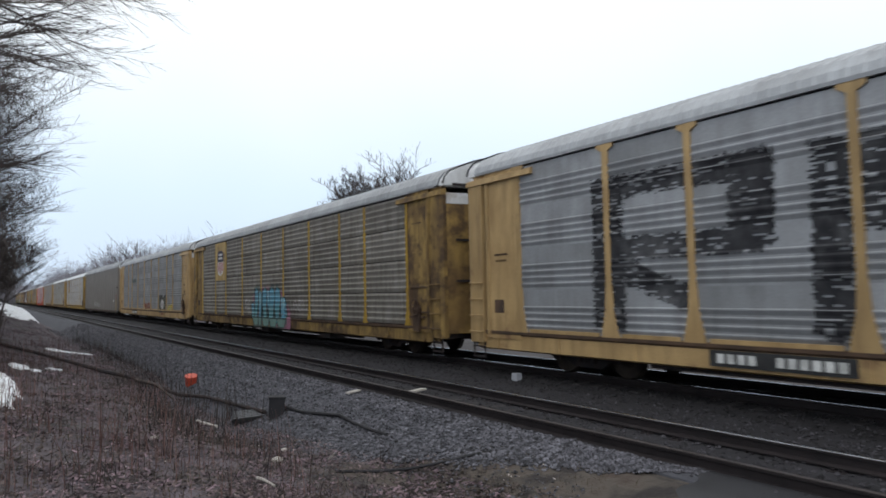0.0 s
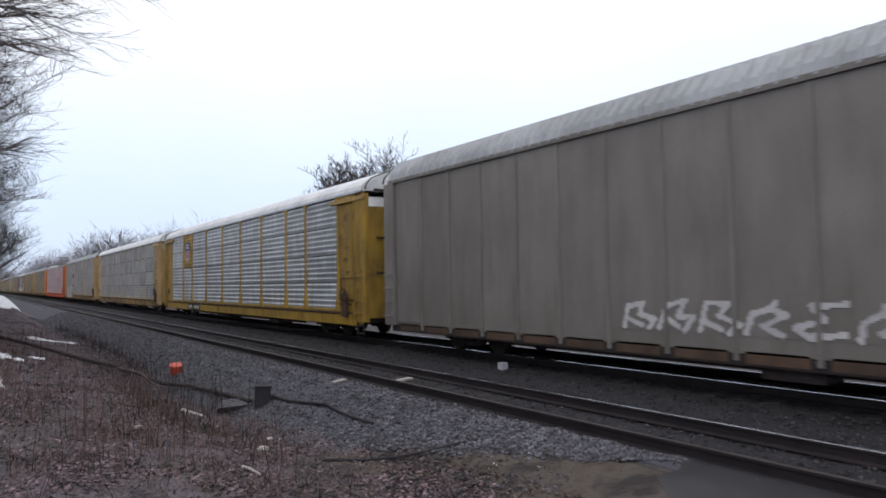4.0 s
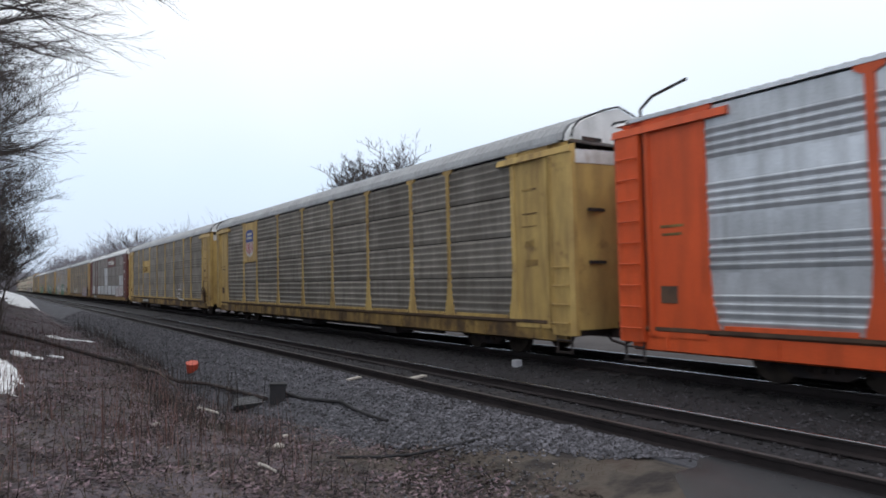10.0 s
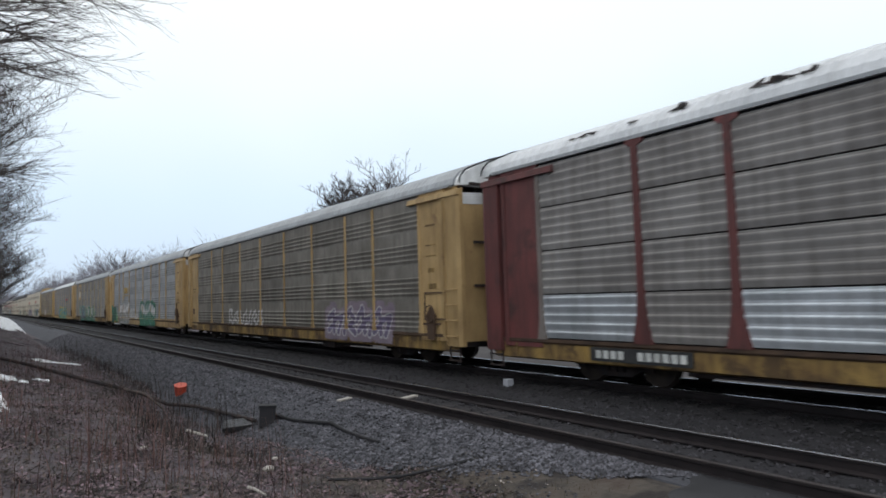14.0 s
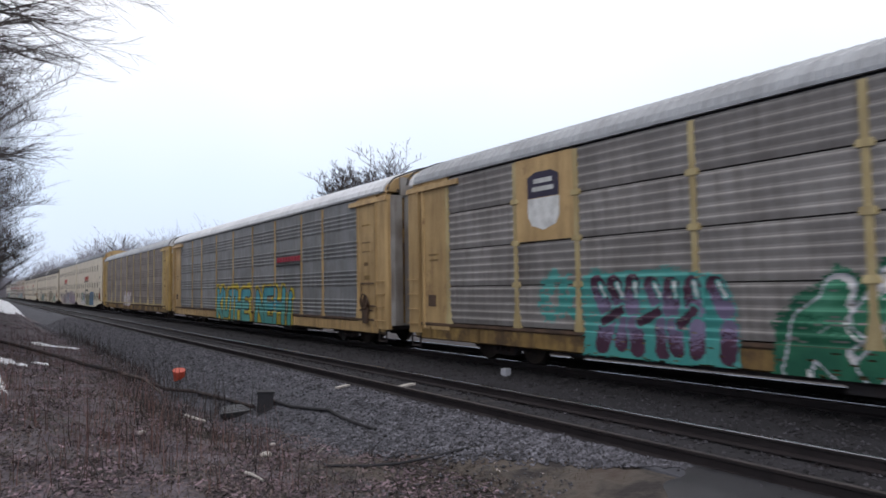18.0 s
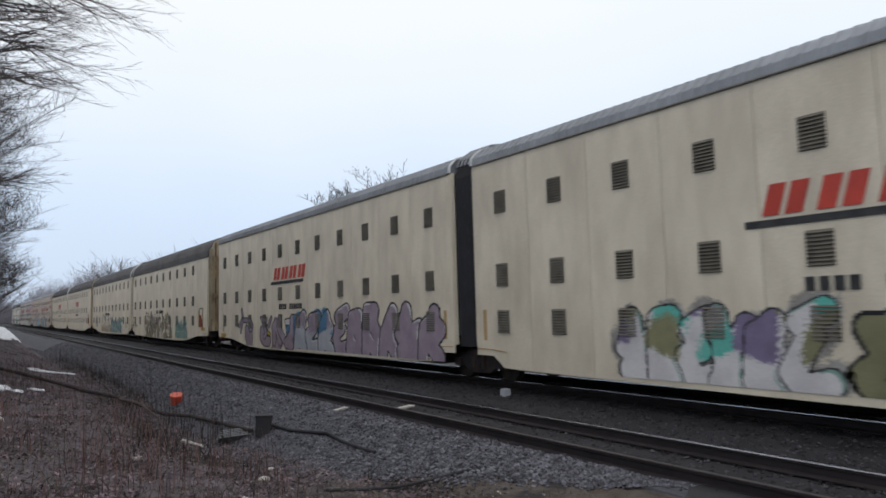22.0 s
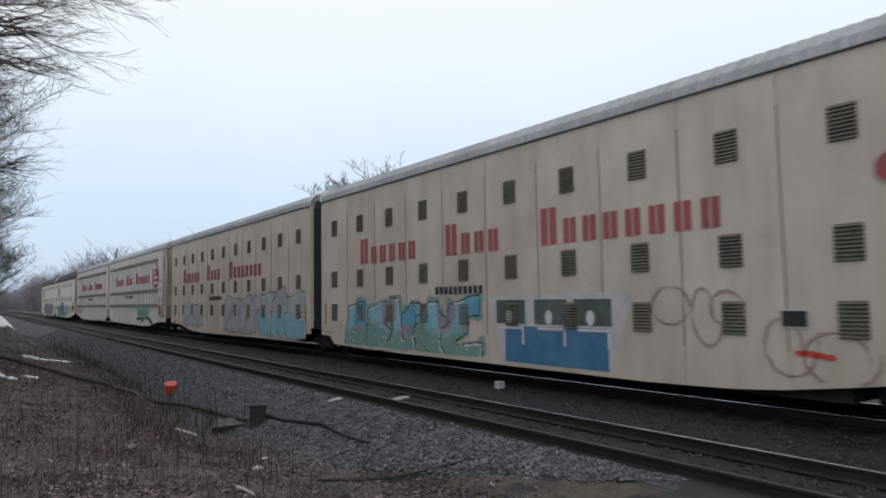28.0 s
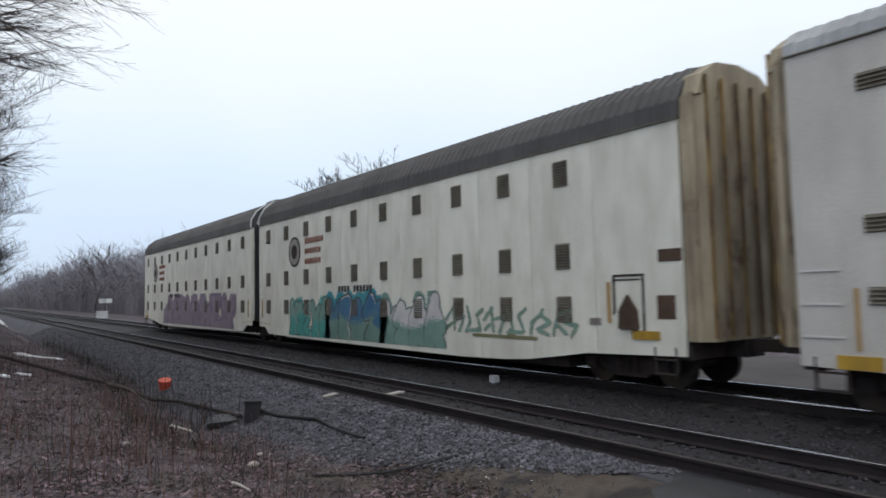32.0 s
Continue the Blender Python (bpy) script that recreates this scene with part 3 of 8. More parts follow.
def trodden(m, other):
    """Lets the earth turn to trodden dirt towards the crossing, with a ragged edge."""
    n, l = m.node_tree.nodes, m.node_tree.links
    tc, sp, no = n.new("ShaderNodeTexCoord"), n.new("ShaderNodeSeparateXYZ"), n.new("ShaderNodeTexNoise")
    no.inputs["Scale"].default_value, no.inputs["Detail"].default_value = 1.6, 6
    l.new(tc.outputs["Object"], sp.inputs[0])
    l.new(tc.outputs["Object"], no.inputs["Vector"])
    ax, ay = n.new("ShaderNodeMath"), n.new("ShaderNodeMath")
    ax.operation = ay.operation = "MULTIPLY_ADD"
    ax.inputs[1].default_value, ay.inputs[1].default_value = 2.2, -3.0
    l.new(no.outputs["Fac"], ax.inputs[0])
    l.new(no.outputs["Fac"], ay.inputs[0])
    l.new(sp.outputs["X"], ax.inputs[2])
    l.new(sp.outputs["Y"], ay.inputs[2])
    fx, fy, both = n.new("ShaderNodeMapRange"), n.new("ShaderNodeMapRange"), n.new("ShaderNodeMath")
    fx.inputs["From Min"].default_value, fx.inputs["From Max"].default_value = 4.1, 5.0
    fy.inputs["From Min"].default_value, fy.inputs["From Max"].default_value = 7.6, 6.4
    both.operation = "MULTIPLY"
    l.new(ax.outputs[0], fx.inputs["Value"])
    l.new(ay.outputs[0], fy.inputs["Value"])
    l.new(fx.outputs[0], both.inputs[0])
    l.new(fy.outputs[0], both.inputs[1])
    big, ramp = n.new("ShaderNodeTexNoise"), n.new("ShaderNodeValToRGB")
    big.inputs["Scale"].default_value, big.inputs["Detail"].default_value = 2.6, 8
    l.new(tc.outputs["Object"], big.inputs["Vector"])
    ramp.color_ramp.elements.new(0.52)
    for i_, (q, place) in enumerate(zip(other, (0.36, 0.52, 0.68))):
        ramp.color_ramp.elements[i_].position = place
        ramp.color_ramp.elements[i_].color = (*q, 1)
    l.new(big.outputs["Fac"], ramp.inputs["Fac"])
    mix = n.new("ShaderNodeMix")
    mix.data_type = "RGBA"
    base = n["Principled BSDF"].inputs["Base Color"]
    l.new(both.outputs[0], mix.inputs["Factor"])
    l.new(base.links[0].from_socket, mix.inputs["A"])
    l.new(ramp.outputs["Color"], mix.inputs["B"])
    l.new(mix.outputs["Result"], base)


trodden(M["earth"], ((0.0308, 0.0264, 0.02552), (0.08096, 0.06864, 0.05808), (0.05984, 0.044, 0.03696)))
ground = tagged(new("ground", raw("ground", gv, gf, [M["earth"]], smooth=True)), "brown winter earth with dead leaves and thin grass", "ground", kind="structure")


def bed_top(x, y):
    """Upper surface of the ballast, with its shoulder towards the ditch."""
    z = np.full_like(x, -0.19)
    d = smooth(6, 15, y)
    z = z - (0.17 + 0.50 * d) * smooth(5.7, 3.75, x) * 1.0
    z = z - 0.30 * smooth(13.25, 13.6, x)
    mid = np.exp(-((x - 9.53) / 0.7) ** 2)
    z = z - 0.07 * mid + 0.012 * ripple(x * 3, y * 3)
    return z + 0.10 * smooth(5.3, 5.85, x) * (1 - smooth(6.2, 7.7, x))


def stone_edge(y):
    """Where the crushed stone gives way to earth, by the distance along the line."""
    return np.interp(y, [4.5, 4.85, 5.2, 5.8, 6.4, 7.3, 8.1, 8.8, 9.6, 12.0], [6.45, 6.05, 5.75, 5.38, 5.12, 4.8, 4.35, 4.15, 3.98, 3.5]) + 0.10 * np.sin(y * 5.3) * np.sin(y * 2.1)


bx = np.concatenate([[3.5], np.arange(3.7, 6.3, 0.2), np.arange(6.4, 13.2, 0.45), [13.3, 13.4, 13.5, 13.6, 13.8]])
by = np.concatenate([[-60, -30, -15], np.arange(-8, 40, 0.4), np.arange(42, 120, 2.0), [130, 160, 220, 320, 600, 1500]])
bv, bf = grid(bx, by, bed_top)
side = bv[:, 0] < 6
edge_x = np.minimum(stone_edge(bv[:, 1]), 5.95)
skirt_v = bv[:, 0] < 3.6
bv[side, 0] = 6 - (6 - bv[side, 0]) * (6 - edge_x[side]) / 2.5
bv[:, 2] = bed_top(bv[:, 0], bv[:, 1])
bv[skirt_v, 2] = -1.2
# Past x = 9.95 the bed turns darker: oil plus painted train shade.
ballast_bed = tagged(new("ballast_bed", raw("ballast_bed", bv, bf, [M["cinder"], M["ballast"], M["oilshade"]], np.where(bv[bf].mean(1)[:, 0] < 6.3, 1, np.where((bv[bf].mean(1)[:, 0] > 9.95), 2, 0)).astype(np.int32), smooth=True)), "dark sooty ballast bed under two tracks", "ballast", kind="structure")

rx_, ry_ = np.array([13.3, 13.42, 14.5, 16, 18, 20, 21.5, 22.2]), np.concatenate([[-200, -60], np.arange(-20, 52.1, 4.0)])
rv, rf = grid(rx_, ry_, lambda x, y: -0.36 + 0.015 * ripple(x, y) - 0.4 * (x > 22) - 0.3 * (x < 13.4))
service_road = tagged(new("service_road", raw("service_road", rv, rf, [M["road"]], smooth=True)), "pale wet gravel service road behind the tracks", "road", kind="structure")

av, af = grid(np.linspace(4.6, 6.38, 16), np.concatenate([np.linspace(-30, 2, 10), np.linspace(2.3, 4.75, 12)]), height)
far_end = np.clip((av[:, 1] - 2) / 2.75, 0, 1)
av[:, 1] += far_end * (0.62 * (av[:, 0] - 6.38) + 0.10 * np.sin(av[:, 0] * 7))
av[:, 2] = np.maximum(height(av[:, 0], av[:, 1]) + np.where(av[:, 0] < 4.65, -0.03, 0.018), -0.19 + 0.125 * smooth(5.2, 5.8, av[:, 0]))
av[:, 2] -= 0.07 * (np.arange(len(av)) >= len(av) - 16)
asphalt_path = tagged(new("asphalt_path", raw("asphalt_path", av, af, [M["asphalt"]], smooth=True)), "dark wet asphalt edge beside the rail", "pavement", kind="structure")


# ---- tracks ----
def rail_mesh(bm):
    prism(bm, [(-0.07, -0.17), (0.07, -0.17), (0.07, -0.155), (0.012, -0.13), (0.012, -0.045), (0.036, -0.035), (0.036, -0.006), (-0.036, -0.006), (-0.036, -0.035), (-0.012, -0.045), (-0.012, -0.13), (-0.07, -0.155)], "y", -150, 900)


def head_mesh(bm):
    prism(bm, [(-0.034, -0.008), (0.034, -0.008), (0.03, 0), (-0.03, 0)], "y", -150, 900)


def tie_mesh(bm):
    prism(bm, [(-1.28, -0.16), (1.28, -0.16), (1.27, 0.0), (-1.27, 0.0)], "y", -0.11, 0.11)


def plate_mesh(bm):
    box(bm, -0.16, 0.16, -0.09, 0.09, 0, 0.012)
    for sx in (-0.11, 0.11):
        box(bm, sx - 0.012, sx + 0.012, -0.06, -0.03, 0.012, 0.04)
        box(bm, sx - 0.012, sx + 0.012, 0.03, 0.06, 0.012, 0.04)


for cx, text in ((NEAR_X, "empty track with rusty rails on tarred ties"), (FAR_X, "busy track under the train, rails worn bright")):
    canted = cx == NEAR_X         # its rail on the camera's side lies 7 cm higher
    track = thing("railway_track", text, "railway track", "parallel tracks", pose(cx, 0, 0.035 if canted else 0, 0, 2.66 if canted else 0, 0), "structure")
    for s in (-0.7525, 0.7525):
        rail = link("rail", shared("rail", rail_mesh, M["rail"]), track, s, 0, 0)
        old = cx == NEAR_X and s < 0
        link("railhead", shared("railhead", head_mesh, M["dullhead" if old else "railtop"]), rail, label="rusted running surface" if old else "shiny worn running surface")
    rng = random.Random(4)
    for i in range(150):
        tie = link("tie", shared("tie", tie_mesh, M["tie"]), track, rng.uniform(-0.05, 0.05), -4 + i * 0.52, (-0.207 if canted else -0.186) + rng.uniform(-0.012, 0.010), rz=rng.uniform(-1.2, 1.2))
        if i < 60:
            for s in (-0.7525, 0.7525):
                link("tie_plate", shared("tie_plate", plate_mesh, M["rail"]), tie, s, 0, 0)
    bm = bmesh.new()
    for i in range(300):
        box(bm, -1.27, 1.27, 74.2 + i * 0.52, 74.42 + i * 0.52, -0.3, -0.175)
    part("far_ties", bm, M["tie"], track)["kind"] = "stuff"


def scatter(name, count, area, top, size, material, label, category, seed, squash=0.7, sink=0.35):
    """Small angular stones lying on a surface, all in one mesh."""
    r = np.random.RandomState(seed)
    x, y = area(r, count)
    z = top(x, y)
    s = size[0] + (size[1] - size[0]) * r.rand(len(x)) ** 2
    base = np.array([[1, 0, 0], [-0.2, 0.95, 0.1], [-0.9, -0.2, 0], [0.1, -1, -0.1], [0.15, 0.1, 0.9], [0, 0, -0.9]])
    v = base[None] * (0.7 + 0.6 * r.rand(len(x), 6, 1)) * s[:, None, None]
    v[:, :, 2] *= squash
    t = r.rand(len(x)) * 6.283
    c, n = np.cos(t)[:, None], np.sin(t)[:, None]
    v = np.stack([v[:, :, 0] * c - v[:, :, 1] * n, v[:, :, 0] * n + v[:, :, 1] * c, v[:, :, 2]], -1)
    v += np.stack([x, y, z + s * squash * sink], -1)[:, None]
    f = np.array([[0, 1, 4], [1, 2, 4], [2, 3, 4], [3, 0, 4], [1, 0, 5], [2, 1, 5], [3, 2, 5], [0, 3, 5]])
    f = (f[None] + 6 * np.arange(len(x))[:, None, None]).reshape(-1, 3)
    return tagged(new(name, raw(name, v.reshape(-1, 3), f, [material])), label, category, kind="stuff")


def near_more(r, n, x0, x1, y0, y1):
    return x0 + (x1 - x0) * r.rand(n), y0 + (y1 - y0) * r.rand(n) ** 1.7


def shoulder(r, n):
    x, y = near_more(r, n, 0, 1, 4.4, 60)
    lo = stone_edge(y) - 0.25 * r.rand(n) ** 3
    return lo + np.maximum(6.3 - lo, 0) * x ** 0.85, y


def stone_tone(m):
    n, l = m.node_tree.nodes, m.node_tree.links
    g = n.new("ShaderNodeNewGeometry")
    mr = n.new("ShaderNodeMapRange")
    mr.inputs["To Min"].default_value, mr.inputs["To Max"].default_value = 0.25, 1.75
    l.new(g.outputs["Random Per Island"], mr.inputs["Value"])
    p = n["Principled BSDF"]
    src = p.inputs["Base Color"].links[0].from_socket
    sc = n.new("ShaderNodeVectorMath")
    sc.operation = "SCALE"
    l.new(src, sc.inputs[0])
    l.new(mr.outputs[0], sc.inputs["Scale"])
    l.new(sc.outputs[0], p.inputs["Base Color"])


for key in ("stone", "litter", "weed", "snow"):
    if key != "snow":
        stone_tone(M[key])
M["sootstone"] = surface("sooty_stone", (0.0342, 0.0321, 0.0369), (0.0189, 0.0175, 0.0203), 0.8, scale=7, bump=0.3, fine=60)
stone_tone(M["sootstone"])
# Stones to match, with oil and the train's shade in one tone.
M["oilshadestone"] = surface("oil_shade_stone", (0.021, 0.0195, 0.022), (0.0125, 0.0118, 0.0132), 0.75, scale=7, bump=0.3, fine=60)
stone_tone(M["oilshadestone"])
scatter("gravel_shoulder", 52000, lambda r, n: shoulder(r, n), lambda x, y: np.maximum(bed_top(x, y), height(x, y)), (0.014, 0.040), M["stone"], "grey crushed stone on the ballast shoulder", "gravel", 1)
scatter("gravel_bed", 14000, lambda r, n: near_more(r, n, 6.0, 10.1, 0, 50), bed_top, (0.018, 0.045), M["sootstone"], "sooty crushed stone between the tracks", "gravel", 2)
scatter("oily_gravel", 12000, lambda r, n: near_more(r, n, 9.8, 13.8, 0, 50), bed_top, (0.018, 0.045), M["oilshadestone"], "crushed stone under the train, darkened for oil and painted shade", "gravel", 5)
scatter("gravel_verge", 2600, lambda r, n: near_more(r, n, 2.9, 5.2, 5.0, 18), lambda x, y: np.maximum(height(x, y), bed_top(x, y)), (0.008, 0.024), M["stone"], "loose stones strewn along the verge", "gravel", 3)


def leaves(name, count, area, size, material, label, category, seed, lift=0.02, curl=0.4):
    """Small bent blades or leaves lying about, all in one mesh."""
    r = np.random.RandomState(seed)
    x, y = area(r, count)
    z = height(x, y) + lift * r.rand(len(x))
    s = size[0] + (size[1] - size[0]) * r.rand(len(x))
    t = r.rand(len(x)) * 6.283
    d = np.stack([np.cos(t), np.sin(t), 0.6 * (r.rand(len(x)) - 0.4)], -1)
    e_ = np.stack([-np.sin(t), np.cos(t), curl * (r.rand(len(x)) - 0.5)], -1) * 0.55
    o = np.stack([x, y, z], -1)
    v = np.stack([o - d * s[:, None], o + e_ * s[:, None], o + d * s[:, None] + [0, 0, 0.01], o - e_ * s[:, None]], 1)
    f = np.arange(4 * len(x)).reshape(-1, 4)
    return tagged(new(name, raw(name, v.reshape(-1, 3), f, [material])), label, category, kind="stuff")


def patchy(r, n, x0, x1, y0, y1):
    """Points gathered in uneven drifts."""
    x, y = near_more(r, 3 * n, x0, x1, y0, y1)
    w = np.sin(x * 2.3 + y * 0.7) * np.sin(y * 1.9 - x) + 0.6 * np.sin(x * 5.1 - y * 1.3) * np.sin(y * 4.3 + x * 2)
    keep = r.rand(3 * n) < 0.30 + 0.45 * w
    return x[keep][:n], y[keep][:n]


leaves("leaf_litter", 64000, lambda r, n: patchy(r, n, -6, 4.7, 4, 45), (0.016, 0.052), M["litter"], "brown fallen leaves on the bank", "leaves", 5)


def blades(name, count, area, tall, width, material, label, category, seed, lean=0.25, joints=3):
    """Thin upright stems or grass, all in one mesh."""
    r = np.random.RandomState(seed)
    x, y = area(r, count)
    z = height(x, y) - 0.02
    h = tall[0] + (tall[1] - tall[0]) * r.rand(len(x)) ** 2
    t = r.rand(len(x)) * 6.283
    dx, dy = np.cos(t) * lean * r.rand(len(x)) * h, np.sin(t) * lean * r.rand(len(x)) * h
    u = r.rand(len(x)) * 3.1416
    wx, wy = np.cos(u) * width, np.sin(u) * width
    rows = []
    for k in range(joints + 1):
        g = k / joints
        c = np.stack([x + dx * g * g, y + dy * g * g, z + h * g], -1)
        w = np.stack([wx, wy, 0 * wx], -1) * (1 - 0.8 * g)
        rows += [c - w, c + w]
    v = np.stack(rows, 1)
    f = np.array([[2 * k, 2 * k + 1, 2 * k + 3, 2 * k + 2] for k in range(joints)])
    f = (f[None] + 2 * (joints + 1) * np.arange(len(x))[:, None, None]).reshape(-1, 4)
    return tagged(new(name, raw(name, v.reshape(-1, 3), f, [material])), label, category, kind="stuff")


blades("dry_grass", 14000, lambda r, n: near_more(r, n, -6, 3.6, 4, 40), (0.04, 0.2), 0.004, M["grass"], "short dull winter grass on the bank", "grass", 7, 0.9)


def clumps(r, n, x0, x1, y0, y1, k=90):
    cx, cy = near_more(r, k, x0, x1, y0, y1)
    i = r.randint(0, k, n)
    return cx[i] + r.randn(n) * 0.22, cy[i] + r.randn(n) * 0.3


M["darkweed"] = surface("sodden_weed", (0.03696, 0.02992, 0.02728), (0.01936, 0.01584, 0.01584), 0.9, scale=2, bump=0)
M["finelitter"] = surface("trodden_litter", (0.155, 0.115, 0.118), (0.066, 0.050, 0.047), 0.9, scale=0.7, grime=(0.06, 0.055, 0.032), amount=0.5, bump=0, streak=(0.6, 0.6, 0.6))
stone_tone(M["finelitter"])
M["palelitter"] = surface("bleached_litter", (0.2992, 0.264, 0.2464), (0.176, 0.1496, 0.1364), 0.9, scale=2, bump=0)
stone_tone(M["darkweed"])
stone_tone(M["palelitter"])
leaves("bleached_leaves", 1500, lambda r, n: patchy(r, n, -5, 5.4, 4.5, 30), (0.008, 0.03), M["palelitter"], "small bleached scraps of leaf and straw", "leaves", 15)


def edge_band(r, n):
    y = 10.5 + 32 * r.rand(n) ** 1.4
    return stone_edge(y) - 0.55 + 1.05 * smooth(15, 24, y) + 0.40 * r.randn(n) + 0.25 * np.sin(y * 0.9), y


leaves("sodden_leaves", 7000, edge_band, (0.02, 0.06), M["darkweed"], "dark sodden leaves along the ditch", "leaves", 18)
blades("verge_grass", 700, lambda r, n: patchy(r, n, 3.6, 5.6, 4.6, 7.6), (0.03, 0.10), 0.004, M["grass"], "sparse dull grass on the trodden verge", "grass", 19, 0.7)
blades("sodden_weeds", 1300, edge_band, (0.06, 0.42), 0.008, M["darkweed"], "dark sodden weeds along the ditch", "weeds", 16, 0.8)
blades("ditch_weeds", 420, lambda r, n: (4.15 + 0.28 * r.randn(n), 13 + 30 * r.rand(n) ** 1.3), (0.25, 1.15), 0.008, M["darkweed"], "tall dark weed stems standing along the ditch", "weeds", 21, 0.3)
leaves("fine_litter", 60000, lambda r, n: near_more(r, n, -4.5, 4.9, 4.2, 26), (0.010, 0.034), M["finelitter"], "small trodden leaves and straw covering the bank", "leaves", 22, 0.035, 0.9)
leaves("dark_litter", 9000, lambda r, n: patchy(r, n, -4.5, 4.8, 4.2, 24), (0.018, 0.055), M["darkweed"], "blackened wet leaves on the bank", "leaves", 23, 0.03, 0.7)
blades("fallen_twigs", 1500, lambda r, n: patchy(r, n, -4, 4.6, 5, 28), (0.15, 0.5), 0.006, M["darkweed"], "thin dark twigs lying on the bank", "twigs", 17, 4.0)
blades("dead_weeds", 2300, lambda r, n: clumps(r, n, -4, 3.3, 7.0, 32, 120), (0.12, 0.95), 0.0055, M["weed"], "dry reddish dead weed stems on the bank", "weeds", 8, 0.25)


def snow_patch(cx, cy, lx, ly, turn, seed, thick=0.05):
    """A thin melting patch of snow that follows the slope."""
    n = 46
    u = np.linspace(-1, 1, n)
    U, V = np.meshgrid(u, u)
    c, s = math.cos(turn), math.sin(turn)
    X, Y = cx + U * lx * c - V * ly * s, cy + U * lx * s + V * ly * c
    edge = 1 - (U ** 2 + V ** 2) + 0.45 * np.sin(U * 5 + seed) * np.sin(V * 4 + seed * 1.7) + 0.25 * np.sin(U * 13 + 2 * seed) * np.sin(V * 11 - seed)
    Z = height(X, Y) + np.clip(edge, -0.6, 0.5) * thick * 2
    v = np.stack([X, Y, Z], -1).reshape(-1, 3)
    i = np.arange((n - 1) ** 2)
    a = (i // (n - 1)) * n + i % (n - 1)
    keep = edge.reshape(-1)[a] > -0.3
    f = np.stack([a, a + 1, a + n + 1, a + n], -1)[keep]
    tagged(new("snow_patch", raw("snow_patch", v, f, [M["snow"]], smooth=True)), "melting patch of old snow on the bank", "snow", "snow patches")


for args in ((2.55, 29.8, 0.85, 0.42, 0.35, 1), (0.2, 15.8, 0.30, 2.8, 0.0, 2), (0.65, 20.6, 0.25, 0.6, 0.2, 3), (1.3, 45, 1.0, 5.2, -0.05, 4), (1.9, 50, 0.35, 3.2, 0.0, 5), (0.6, 62, 1.5, 9.0, 0.0, 9), (1.45, 20.9, 0.16, 0.35, 0.3, 6), (0.98, 19.9, 0.1, 0.3, 0.1, 7), (-0.6, 54, 0.9, 8.0, 0.0, 8)):
    snow_patch(*args)


# ---- trees ----
def grow(seed, tall, spread, forks, depth, r0, lean=(0, 0), sides=4, twig=1.0, droop=0.0, thin=0.006):
    """A bare tree as lists of points and faces: a tapered trunk that forks again and again."""
    r = random.Random(seed)
    verts, faces = [], []

    def ring(p, d, rad, k):
        q = d.to_track_quat("Z", "Y")
        base = len(verts)
        for i in range(k):
            a = 6.2832 * i / k
            verts.append(tuple(p + q @ Vector((math.cos(a) * rad, math.sin(a) * rad, 0))))
        return base

    def limb(p, d, length, rad, level):
        k = 2 if level == depth else sides if level < 2 else 3
        steps = 4 if level < 2 else 2 if level == depth else 3
        prev = ring(p, d, rad, k)
        for s in range(steps):
            d = (d + Vector((r.uniform(-1, 1), r.uniform(-1, 1), r.uniform(-0.6, 0.9) - droop * level)) * 0.16).normalized()
            p = p + d * (length / steps)
            rr = max(thin, rad * (1 - 0.55 * (s + 1) / steps))
            cur = ring(p, d, rr, k)
            for i in range(k if k > 2 else 1):
                j = (i + 1) % k
                faces.append((prev + i, prev + j, cur + j, cur + i))
            prev = cur
            if level < depth and (level > 0 or s >= 1):
                for _ in range(forks if s < steps - 1 else forks + 1):
                    a = r.uniform(0, 6.283)
                    side = Vector((math.cos(a), math.sin(a), r.uniform(-0.1, 0.5)))
                    nd = (d * r.uniform(0.35, 0.8) + side * spread).normalized()
                    limb(p, nd, length * r.uniform(0.42, 0.68) * (twig if level + 1 == depth else 1), rr * r.uniform(0.45, 0.7), level + 1)

    limb(Vector((0, 0, -0.3)), Vector((lean[0], lean[1], 1)).normalized(), tall, r0, 0)
    return verts, faces


def tree(name, label, seed, tall, spread, forks, depth, r0, m, group, **more):
    v, f = grow(seed, tall, spread, forks, depth, r0, **more)
    cut = (4 + 1) * more.get("sides", 4)
    trunk_f = [q for q in f if max(q) < cut]
    crown_f = [q for q in f if max(q) >= cut]
    t = thing(name, label, "tree", group, m)
    link("trunk", raw("trunk", v[:cut], trunk_f, [M["bark"]], smooth=True), t)
    link("crown", raw("crown", v, crown_f, [M["bark"]], smooth=True), t, label="bare twigs")
    return t


def on_ground(x, y, turn=0.0, lower=0.0):
    return pose(x, y, float(height(x, y)) - lower, 0, 0, turn)


